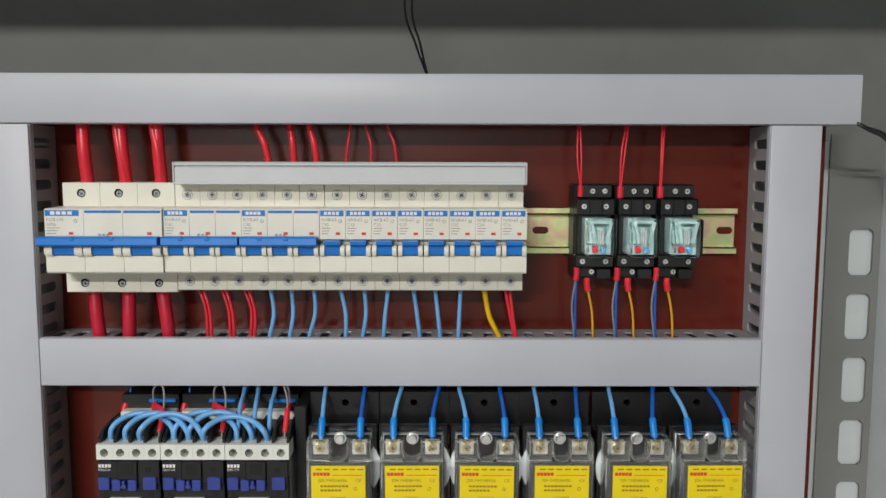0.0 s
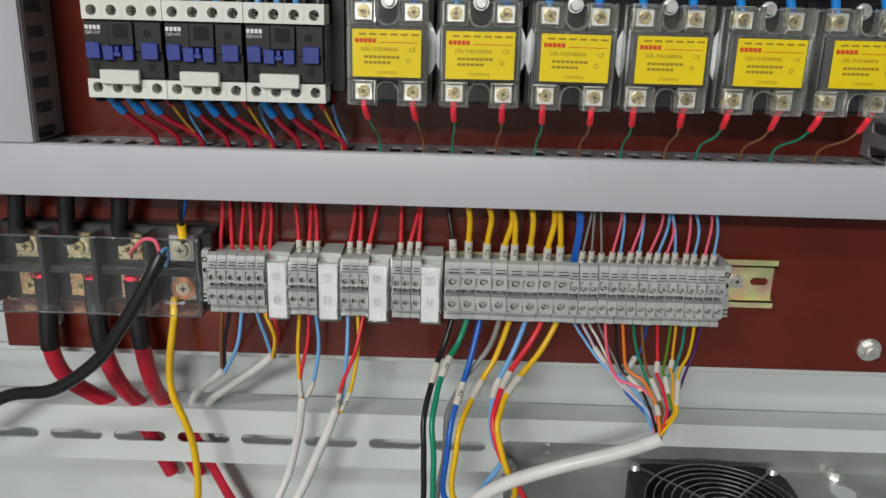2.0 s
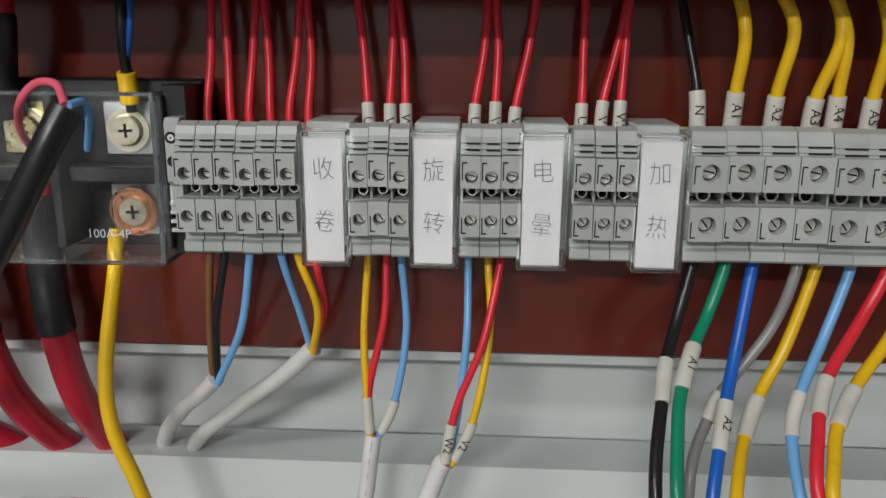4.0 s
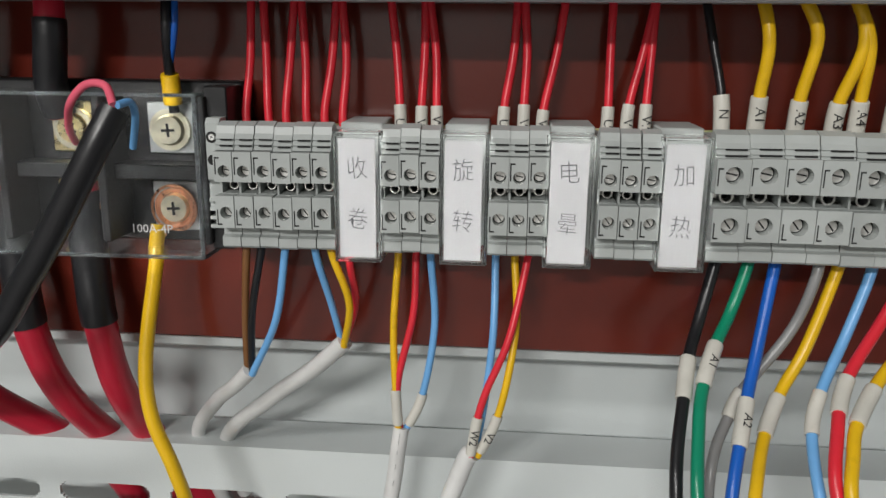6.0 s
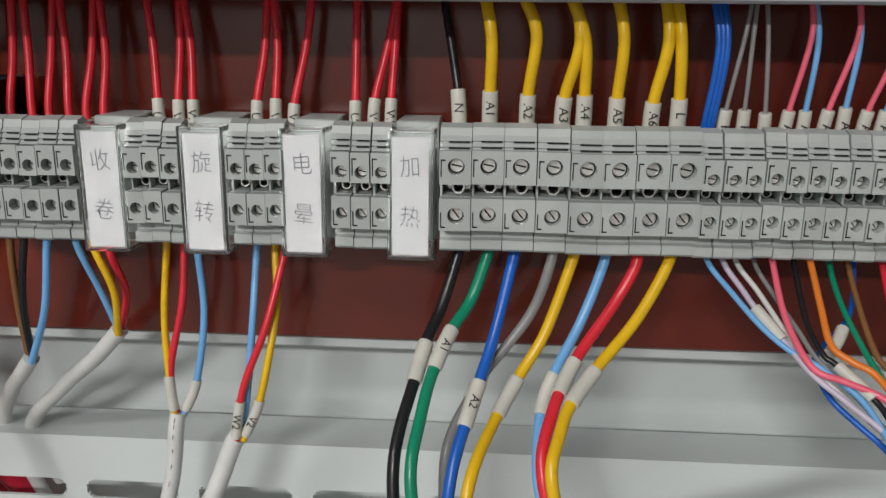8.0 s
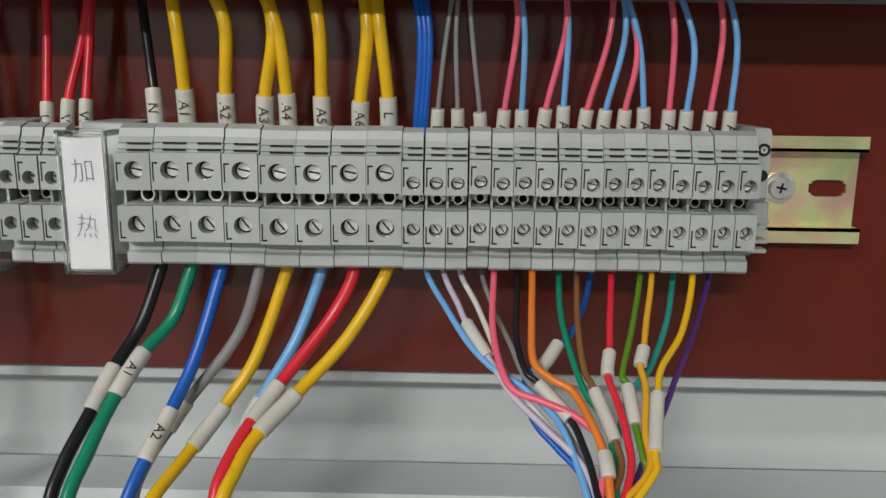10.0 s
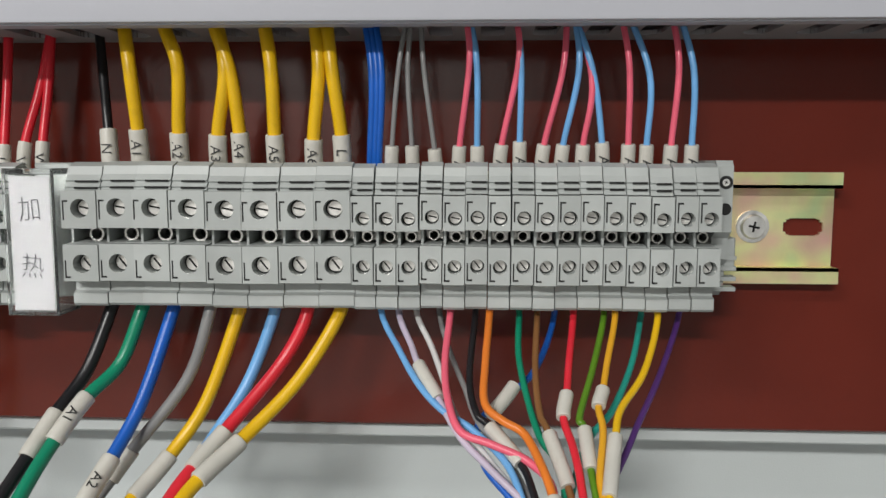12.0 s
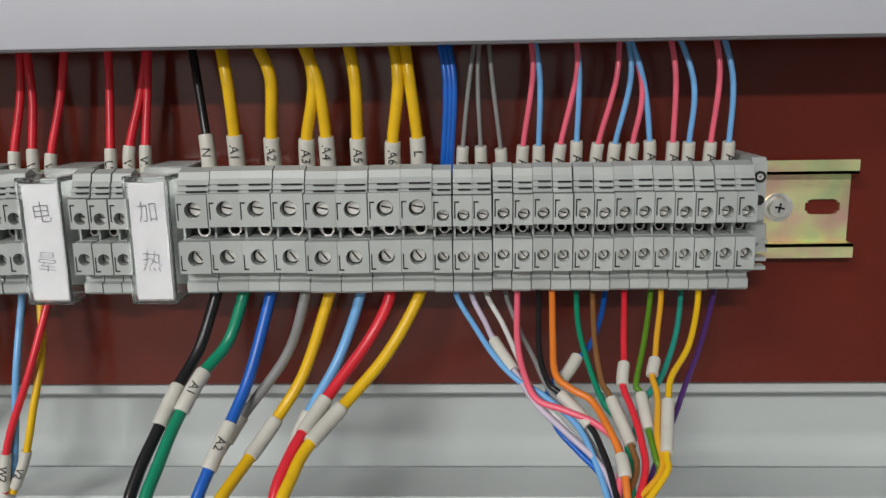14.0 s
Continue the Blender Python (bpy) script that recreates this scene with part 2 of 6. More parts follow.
def screw(parent, x, d, z, r, mat=None, turn=0.4, single=False, name="screw", cross=1.0):
    bm = N()
    cross_screw(bm, x, d, z, r)
    s = part(name, bm, mat or STEEL, parent)
    bm = N()
    cut_mark(bm, x, d + r * 0.35, z, r * 0.8 * cross, turn, single)
    # Dark bars on the head paint the shade in its cuts.
    part("drive_slot", bm, RECESS_SHADE, s)
    return s


# ---- room and cabinet ----
def room():
    for name, box in (("wall_back", (-3, 3, -1.3, -1.2, 0, 3)), ("wall_front", (-3, 3, 5.4, 5.5, 0, 3)), ("wall_left", (-3.1, -3, -1.3, 5.5, 0, 3)), ("wall_right", (3, 3.1, -1.3, 5.5, 0, 3))):
        solid(name, B(N(), *box), ROOMWALL, "plain pale workshop wall", "wall", kind="structure", smooth=False)
    solid("floor", B(N(), -3.1, 3.1, -1.3, 5.5, -0.1, 0), ROOMFLOOR, "grey workshop floor", "floor", kind="structure", smooth=False)
    solid("ceiling", B(N(), -3.1, 3.1, -1.3, 5.5, 3, 3.1), ROOMWALL, "pale workshop ceiling", "ceiling", kind="structure", smooth=False)


room()


def slotted(bm, along, lo, hi, pitch, length, u0, u1, v0, v1, box, first=0.0):
    """A strip from lo to hi with long slots between v0 and v1 of its breadth u0 to u1; box(a0, a1, b0, b1) adds a piece."""
    box(bm, lo, hi, u0, v0)
    box(bm, lo, hi, v1, u1)
    a = lo
    s = lo + first
    while s < hi:
        box(bm, a, min(s, hi), v0, v1)
        e = s + length
        r = min((v1 - v0) / 2, 0.0055)
        for k in range(4):
            t0, t1 = k / 4, (k + 1) / 4
            q = r * math.sqrt(max(0, 1 - (1 - (t0 + t1) / 2) ** 2))
            for w0, w1 in ((v0, v0 + r - q), (v1 - r + q, v1)):
                box(bm, s + t0 * r, s + t1 * r, w0, w1)
                box(bm, e - t1 * r, e - t0 * r, w0, w1)
        a, s = e, s + pitch
    box(bm, a, hi, v0, v1)


def cabinet():
    c = thing("cabinet", 0.05, 0.0, 0.0, "white powder-coated steel control cabinet, open at the front", "cabinet", kind="structure")
    o = -0.05
    part("back_panel", B(N(), -0.46 + o, 0.56 + o, -0.125, -0.12, 0.06, 1.82), WALL_SHADED, c, smooth=False)
    part("side_panel", B(N(), -0.465 + o, -0.46 + o, -0.125, 0.28, 0.06, 1.82), WHITE, c, smooth=False)
    part("side_panel", B(N(), 0.56 + o, 0.565 + o, -0.125, 0.28, 0.06, 1.82), WHITE, c, smooth=False)
    # Unseen; kept low and deep to throw shade on back panel and top duct.
    part("top_panel", B(N(), -0.465 + o, 0.565 + o, -0.125, 0.28, 1.82, 1.825), WHITE, c, smooth=False)
    part("plinth", B(N(), -0.465 + o, 0.565 + o, -0.125, 0.28, 0.0, 0.06), BLACK, c, smooth=False)
    part("lower_back_panel", B(N(), -0.45 + o, 0.55 + o, -0.05, -0.045, 0.75, 1.16, 0.001), WHITE, c, "white sheet-metal panel below the board", smooth=False)
    part("edge_flange", B(N(), -0.45 + o, 0.55 + o, -0.012, -0.007, 1.1278, 1.1330, 0.0008), WHITE, c, smooth=False)
    bm = N()
    slotted(bm, "x", -0.44 + o, 0.088 + o, 0.0492, 0.040, 1.0388, 1.0850, 1.0557, 1.0645, lambda b, a0, a1, z0, z1: B(b, a0, a1, -0.006, -0.0045, z0, z1) if a1 - a0 > 1e-5 and z1 - z0 > 1e-5 else None, first=0.0299)
    B(bm, 0.088 + o, 0.55 + o, -0.006, -0.0045, 1.066, 1.0850)
    B(bm, -0.44 + o, 0.55 + o, -0.03, -0.006, 1.0836, 1.0850)
    part("slotted_bar", bm, WHITE, c, "white slotted steel cross bar", smooth=False)
    # Solid strip in place of a slotted upright mirrored, blurred, in the side panel.
    bm = N()
    slotted(bm, "z", 1.14, 1.535, 0.0555, 0.040, 0.402 + o, 0.450 + o, 0.4214 + o, 0.4420 + o, lambda b, z0, z1, x0, x1: B(b, x0, x1, -0.052, -0.05, z0, z1) if z1 - z0 > 1e-5 and x1 - x0 > 1e-5 else None, first=0.0137)
    B(bm, 0.402 + o, 0.450 + o, -0.052, -0.05, 1.535, 1.606)
    part("upright_reflection", bm, WALL_SHADED, c, "grey slotted strip standing for a blurred reflection", smooth=False)
    part("door_flange", B(N(), 0.448 + o, 0.47 + o, -0.052, 0.1, 0.8, 1.60, 0.001), WHITE, c, smooth=False)
    # Added white sheet, set close behind the slots so they look bright.
    part("slot_backing", B(N(), 0.385 + o, 0.47 + o, -0.0565, -0.0545, 0.8, 1.60), WHITE, c, smooth=False)
    part("gland_floor", B(N(), 0.088 + o, 0.55 + o, -0.09, 0.13, 1.02, 1.024), DULLZINC, c, "galvanised bottom plate", smooth=False)
    # Flat disc in place of an open hole that shows white sheet below.
    part("hole_disc", C(N(), 0.356 + o, -0.014, 1.0242, 0.0095, 0.0004, "z", 28), WHITE, c, "white disc standing for an open round hole", smooth=False)
    part("gland_back", B(N(), 0.088 + o, 0.55 + o, -0.044, -0.042, 1.024, 1.068), DULLZINC, c, smooth=False)
    return c


cabinet()
solid("mounting_board", B(N(), -0.283, 0.3738, -0.006, 0.0, 1.1345, 1.640, 0.0008), PLATE, "glossy red-brown mounting board inside the cabinet", "mounting board", kind="structure", smooth=False)


def hex_bolt(x, d, z, flat=False):
    b = thing("hex_bolt", x, d, z, "zinc-plated hexagon bolt with a washer", "bolt", "mounting bolts")
    bm = C(N(), 0, 0, 0, 0.0085, 0.0015, seg=24)
    part("washer", bm, STEEL, b)
    bm = C(N(), 0, 0.0015, 0, 0.0062, 0.005, seg=6)
    C(bm, 0, 0.0065, 0, 0.0048, 0.0006, seg=16, r2=0.003)
    part("head", bm, STEEL, b, smooth=False)
    if flat:
        b.matrix_world = pose(x, -d, z, -90, 0, 0)
    return b


hex_bolt(0.346, 0.0, 1.153)
hex_bolt(-0.247, 0.0, 1.160)
hex_bolt(0.092, -0.034, 1.024, True)
hex_bolt(0.359, -0.036, 1.024, True)


# ---- wiring ducts ----
PITCH = 0.0156
FRONT = 0.0440


def duct_wall(bm, along, lo, hi, at, thick):
    """A slotted duct wall from lo to hi; along x it lies at height at, along z at x = at. Wide slots with a round end and a narrow mouth."""
    def q(a0, a1, d0, d1):
        if along == "x":
            B(bm, a0, a1, d0, d1, at, at + thick)
        else:
            B(bm, at, at + thick, d0, d1, a0, a1)
    root, mouth, lip = 0.0105, FRONT - 0.0085, FRONT - 0.0042
    wide = 0.0072
    q(lo, hi, 0.0005, root)
    n = int((hi - lo) / PITCH)
    s = lo + (hi - lo - n * PITCH) / 2
    q(lo, s, root, lip)
    for k in range(n):
        a = s + k * PITCH
        e = a + wide
        q(e, a + PITCH, root, lip)
        r = wide / 2
        for j in range(4):
            u = (j + 0.5) / 4
            gap = r * (1 - math.sqrt(1 - (1 - u) ** 2))
            q(a, a + gap, root + j * r / 4, root + (j + 1) * r / 4)
            q(e - gap, e, root + j * r / 4, root + (j + 1) * r / 4)
        q(a, a + 0.0022, mouth, lip)
        q(e - 0.0022, e, mouth, lip)
    q(s + n * PITCH, hi, root, lip)


def duct(along, lo, hi, v0, v1, label):
    t = 0.0015
    if along == "x":
        ob = thing("wiring_duct", 0, 0, 0, label, "wiring duct", "wiring ducts")
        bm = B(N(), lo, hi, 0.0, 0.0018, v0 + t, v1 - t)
        part("duct_base", bm, DUCT_SHADED, ob, smooth=False)
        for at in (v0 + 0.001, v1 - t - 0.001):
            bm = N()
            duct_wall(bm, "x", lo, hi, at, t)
            part("slotted_wall", bm, DUCT_SHADED, ob, smooth=False)
        bm = B(N(), lo - 0.0005, hi + 0.0005, FRONT - 0.0028, FRONT, v0, v1, 0.0009, 2)
        B(bm, lo - 0.0005, hi + 0.0005, FRONT - 0.0070, FRONT - 0.0020, v0 - 0.0004, v0 + 0.0008)
        B(bm, lo - 0.0005, hi + 0.0005, FRONT - 0.0070, FRONT - 0.0020, v1 - 0.0008, v1 + 0.0004)
        part("lid", bm, DUCT, ob, "smooth grey clip-on lid")
    else:
        ob = thing("wiring_duct", 0, 0, 0, label, "wiring duct", "wiring ducts")
        part("duct_base", B(N(), v0 + t, v1 - t, 0.0, 0.0018, lo, hi), DUCT_SHADED, ob, smooth=False)
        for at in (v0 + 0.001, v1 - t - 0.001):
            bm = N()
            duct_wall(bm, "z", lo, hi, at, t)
            part("slotted_wall", bm, DUCT_SHADED, ob, smooth=False)
        bm = B(N(), v0, v1, FRONT - 0.0028, FRONT, lo, hi, 0.0009, 2)
        B(bm, v0 - 0.0004, v0 + 0.0008, FRONT - 0.0070, FRONT - 0.0020, lo, hi)
        B(bm, v1 - 0.0008, v1 + 0.0004, FRONT - 0.0070, FRONT - 0.0020, lo, hi)
        part("lid", bm, DUCT, ob, "smooth grey clip-on lid")
    return ob


duct("x", -0.283, 0.377, 1.6090, 1.6442, "long grey slotted PVC wiring duct along the board's top")
duct("x", -0.2210, 0.3122, 1.4158, 1.4512, "grey slotted PVC wiring duct below the breakers")
duct("x", -0.283, 0.378, 1.2605, 1.2937, "long grey slotted PVC wiring duct above the terminal strip")
duct("z", 1.2944, 1.6083, -0.2600, -0.2218, "upright grey slotted PVC wiring duct")
duct("z", 1.2944, 1.6083, 0.3134, 0.3502, "upright grey slotted PVC wiring duct")


# ---- rails ----
def din_rail(x0, x1, zc, label, first=0.0075):
    ob = thing("mounting_rail", 0, 0, zc, label, "mounting rail", "mounting rails")
    bm = N()
    holes = []
    x = x1 - first
    while x > x0 + 0.02:
        holes.append((x - 0.0062, x + 0.0062))
        x -= 0.036
    holes = holes[::-1]
    a = x0
    for h0, h1 in holes:
        B(bm, a, h0, 0.0003, 0.0014, -0.0125, 0.0125)
        for z0, z1 in ((-0.0125, -0.0028), (0.0028, 0.0125)):
            B(bm, h0, h1, 0.0003, 0.0014, z0, z1)
        for k in range(3):
            c = 0.0028 * math.sqrt(1 - ((2.5 - k) / 3) ** 2)
            for e0, e1 in ((h0 + k * 0.0009, h0 + (k + 1) * 0.0009), (h1 - (k + 1) * 0.0009, h1 - k * 0.0009)):
                B(bm, e0, e1, 0.0003, 0.0014, c, 0.0028)
                B(bm, e0, e1, 0.0003, 0.0014, -0.0028, -c)
        a = h1
    B(bm, a, x1, 0.0003, 0.0014, -0.0125, 0.0125)
    for s in (-1, 1):
        B(bm, x0, x1, 0.0003, 0.0075, s * 0.0125, s * 0.0136)
        B(bm, x0, x1, 0.0064, 0.0075, s * 0.0125, s * 0.0175)
    part("rail", bm, ZINC, ob, smooth=False)
    return ob


din_rail(-0.205, 0.3045, 1.5290, "yellow zinc-plated steel rail behind the breakers")
din_rail(-0.180, 0.300, 1.3545, "yellow zinc-plated steel rail behind the contactors")
din_rail(-0.130, 0.2692, 1.2025, "yellow zinc-plated steel rail under the terminal strip", 0.0093)
rb = thing("rail_screw", 0.2439, 0.0014, 1.2026, "pan-head cross screw with washer in the rail", "screw")
part("washer", C(N(), 0, 0, 0, 0.0052, 0.0008, seg=24), STEEL, rb)
screw(rb, 0, 0.0008, 0, 0.0041, turn=0.2, name="head")


# ---- breakers ----
def brand_patch(parent, x0, x1, d, z0, z1):
    patch = part("brand_patch", B(N(), x0, x1, d, d + 0.0001, z0, z1), BLUE, parent, smooth=False)
    bm = N()
    w = (x1 - x0)
    for k in range(4):
        a = x0 + w * (0.16 + 0.17 * k)
        B(bm, a, a + w * 0.13, d + 0.0001, d + 0.00018, z0 + (z1 - z0) * 0.22, z1 - (z1 - z0) * 0.22)
    part("brand_bar", bm, WHITEINK, patch, smooth=False)


def breaker(x0, poles, w, big=False, code="", rating="", label=""):
    """x0: its edge; the centre of the nose is at the thing's height."""
    ob = thing("circuit_breaker", x0, 0.0, 1.5268, label, "circuit breaker", "circuit breakers")
    W = poles * w
    D = 0.072 if not big else 0.074
    hi, lo = (0.0395, -0.0405) if big else (0.0385, -0.0388)
    prof = [(0.008, lo), (0.0445, lo), (0.0450, lo + 0.0006), (0.0450, -0.0232), (D - 0.0012, -0.0228), (D, -0.0216), (D, -0.0105), (D - 0.006, -0.0100), (D - 0.0068, 0.0000),
            (D, 0.0012), (D, 0.0210), (D - 0.0012, 0.0222), (0.0450, 0.0226), (0.0450, hi - 0.0006), (0.0445, hi), (0.008, hi)]
    for p in range(poles):
        body = part("pole_body", P(N(), p * w + 0.00012, (p + 1) * w - 0.00012, prof), IVORY, ob, smooth=False)
    tw = w * (0.56 if big else 0.60)
    for p in range(poles):
        cx = (p + 0.5) * w
        bm = P(N(), cx - tw / 2, cx + tw / 2, [(D - 0.006, -0.0098), (D + 0.001, -0.0098), (D + 0.0016, -0.0085), (D + 0.002, -0.0040), (D + 0.006, -0.0020), (D + 0.0064, 0.0002), (D + 0.001, 0.0008), (D - 0.006, 0.0004)])
        part("toggle", bm, BLUE, ob)
        bm = N()
        for s in (-1, 1):
            g0, g1 = cx + s * (tw / 2 + 0.0001), cx + s * (w / 2 - 0.0005)
            P(bm, min(g0, g1), max(g0, g1), [(D - 0.004, -0.0110), (D + 0.0022, -0.0102), (D + 0.0034, -0.0085), (D + 0.0036, -0.0055), (D + 0.0022, -0.0030), (D - 0.004, -0.002)])
        part("toggle_guard", bm, IVORY, body)
        for z in (hi - 0.0075, lo + 0.0070):
            # Disc in place of a hole; the big breaker's is painted with its shade.
            part("screw_hole", C(N(), cx, 0.0444, z, 0.0031 if big else 0.0037, 0.0009, seg=22), RECESS_SHADE if big else IVORY, ob)
            if not big:
                part("screw_collar", R(N(), cx, 0.0450, z, 0.0033, 0.0037, 0.0005), GREYINK, ob)
            screw(ob, cx + (0.0005 if big else 0), 0.0450, z - (0.0004 if big else 0), 0.0023 if big else 0.0027, DULLZINC, turn=0.3 + p + z * 9, cross=1.5)
        part("status_window", B(N(), cx + w * 0.12, cx + w * 0.12 + 0.0030, D, D + 0.0002, 0.0042, 0.0060), REDINK, ob, smooth=False)
        if p == 0:
            brand_patch(ob, 0.0006, min(w * 0.93, 0.024), D, 0.0172, 0.0212)
            lettering("model_text", code, 0.0031, GREYINK, ob, 0.0014, D + 0.0001, 0.0146, align="LEFT")
            lettering("rating_text", rating, 0.0030, GREYINK, ob, 0.0014, D + 0.0001, 0.0113, align="LEFT")
            bm = N()
            for k in range(3):
                B(bm, 0.0014, 0.0014 + w * (0.34 - 0.05 * k), D, D + 0.0001, 0.0086 - 0.0019 * k, 0.0091 - 0.0019 * k)
            R(bm, w * 0.80, D, 0.0137, 0.0008, 0.0012, 0.0001, 12)
            part("small_print", bm, GREYINK, ob, smooth=False)
        else:
            part("blue_stripe", B(N(), p * w + 0.0008, (p + 1) * w - 0.0008, D, D + 0.0001, 0.0192, 0.0210), BLUE, ob, smooth=False)
    if poles > 1:
        bm = P(N(), 0.0004 - (0.003 if big else 0), W - 0.0012, [(D + 0.001, -0.0030), (D + 0.0074, -0.0032), (D + 0.0084, -0.0020), (D + 0.0080, 0.0022), (D + 0.0070, 0.0032), (D + 0.001, 0.0034)])
        tie = part("handle_bar", bm, BLUE, ob)
        bm = N()
        for p in range(poles - 1 if poles > 2 else 1):
            B(bm, (p + 1) * w - 0.0030 - w * 0.15, (p + 1) * w + 0.0002 - w * 0.15, D + 0.0078, D + 0.0086, 0.0008, 0.0030, 0.0003)
        part("bar_clip", bm, BLUE, tie)
        bm = N()
        for k in range(3):
            B(bm, W * 0.5 - 0.0036 + 0.0028 * k, W * 0.5 - 0.0018 + 0.0028 * k, D, D + 0.0001, 0.0036, 0.0048)
        part("wiring_mark", bm, GREYINK, ob, smooth=False)
    return ob


breaker(-0.1985, 3, 0.0270, True, "NXB-125", "100A", "large ivory three-pole circuit breaker with blue handle bar")
breaker(-0.1172, 3, 0.0180, False, "NXB-63", "C32", "ivory three-pole circuit breaker with blue handle bar")
breaker(-0.0632, 3, 0.0180, False, "NXB-63", "C32", "ivory three-pole circuit breaker with blue handle bar")
one = breaker(-0.0090, 1, 0.0180, False, "NXB-63", "C32", "ivory single-pole circuit breaker with blue toggle")
for k in range(1, 6):
    copy_thing(one, pose(-0.0090 + 0.0180 * k, 0, 1.5268))
breaker(-0.0090 + 0.018 * 6, 1, 0.0180, False, "NXB-63", "C63", "ivory single-pole circuit breaker feeding a yellow wire")
breaker(-0.0090 + 0.018 * 7, 1, 0.0180, False, "NXB-63", "C16", "ivory single-pole circuit breaker feeding red wires")

bus = thing("busbar_cover", 0, 0, 1.5653, "pale grey plastic comb busbar cover above the breakers", "busbar cover")
part("cover", P(N(), -0.1120, 0.1345, [(0.030, 0.0), (0.058, 0.0), (0.0605, 0.0008), (0.0605, 0.0118), (0.0590, 0.0128), (0.0585, 0.0130), (0.030, 0.0130)]), COVER, bus, smooth=False)
part("top_strip", P(N(), -0.1124, 0.1348, [(0.030, 0.0132), (0.0590, 0.0132), (0.0602, 0.0138), (0.0602, 0.0150), (0.0580, 0.0162), (0.030, 0.0162)]), COVER, bus, smooth=False)
part("lower_lip", B(N(), -0.1122, 0.1347, 0.0600, 0.0614, 0.0002, 0.0022, 0.0004), COVER, bus, smooth=False)
part("end_cap", B(N(), -0.1136, -0.1124, 0.030, 0.0606, 0.0, 0.0160, 0.0004), COVER, bus, smooth=False)
part("end_cap", B(N(), 0.1348, 0.1360, 0.030, 0.0606, 0.0, 0.0160, 0.0004), COVER, bus, smooth=False)


# ---- plug-in relays ----
def plug_relay():
    ob = thing("plug_in_relay", 0.1745, 0, 1.5290, "clear-cased plug-in relay in a black screw socket", "relay", "plug-in relays")
    W = 0.0275
    bm = B(N(), 0, W, 0.004, 0.028, -0.0340, 0.0365, 0.0006)
    B(bm, 0.0, W, 0.028, 0.040, 0.0145, 0.0255, 0.0005)
    B(bm, 0.0006, W - 0.0006, 0.028, 0.034, 0.0268, 0.0360, 0.0005)
    B(bm, 0.0, W, 0.028, 0.040, -0.0240, -0.0155, 0.0005)
    B(bm, 0.0006, W * 0.5, 0.028, 0.033, -0.0325, -0.0245, 0.0005)
    B(bm, W * 0.60, W - 0.0006, 0.028, 0.036, -0.0335, -0.0260, 0.0005)
    B(bm, 0.002, W - 0.002, 0.028, 0.036, -0.0150, 0.0145)
    for k in range(4):
        B(bm, 0.0002 + k * 0.0090, 0.0012 + k * 0.0086, 0.030, 0.0425, 0.0145, 0.0262)
    part("socket", bm, BLACK, ob)
    for x, z, d in ((0.0055, 0.0205, 0.040), (0.0215, 0.0205, 0.040), (0.0125, 0.0315, 0.034), (0.0215, 0.0315, 0.034), (0.0050, -0.0200, 0.040), (0.0130, -0.0285, 0.033), (0.0220, -0.0200, 0.040)):
        screw(ob, x, d, z, 0.0021, turn=x * 300)
    case = part("case", B(N(), 0.0042, 0.0238, 0.0362, 0.0680, -0.0140, 0.0130, 0.0012, 2), SMOKE, ob, "clear tinted plastic case")
    case.visible_shadow = False
    part("relay_core", B(N(), 0.0056, 0.0224, 0.0370, 0.0520, -0.0128, 0.0118, 0.0006), AQUA, ob)
    part("coil", C(N(), 0.0140, 0.0520, -0.0085, 0.0050, 0.0150, "z", 18), AQUA, ob, "pale green wound coil")
    bm = N()
    for s in (-1, 1):
        m = pose(0.0140 + s * 0.0052, -0.0605, 0.0030, 0, s * 12, 0) @ Matrix.Diagonal((0.0022, 0.0030, 0.0150, 1))
        bmesh.ops.create_cube(bm, size=1, matrix=m)
    B(bm, 0.0075, 0.0210, 0.0520, 0.0590, 0.0088, 0.0112, 0.0004)
    B(bm, 0.0066, 0.0100, 0.0520, 0.0575, -0.0050, 0.0040, 0.0004)
    part("relay_works", bm, AQUA, ob, "pale green inner works")
    bm = N()
    for k in range(3):
        B(bm, 0.0122 + 0.0016 * k, 0.0128 + 0.0016 * k, 0.0572, 0.0590, -0.0055, 0.0040)
    part("contact_springs", bm, STEEL, ob)
    part("red_flag", B(N(), 0.0078, 0.0112, 0.0600, 0.0655, -0.0110, -0.0062, 0.0006), W_RED, ob, "red test flag")
    part("blue_flag", B(N(), 0.0140, 0.0172, 0.0600, 0.0650, -0.0112, -0.0075, 0.0005), W_BLUE, ob, "blue test lever")
    return ob


rel = plug_relay()
copy_thing(rel, pose(0.2050, 0, 1.5290))
copy_thing(rel, pose(0.2355, 0, 1.5290))


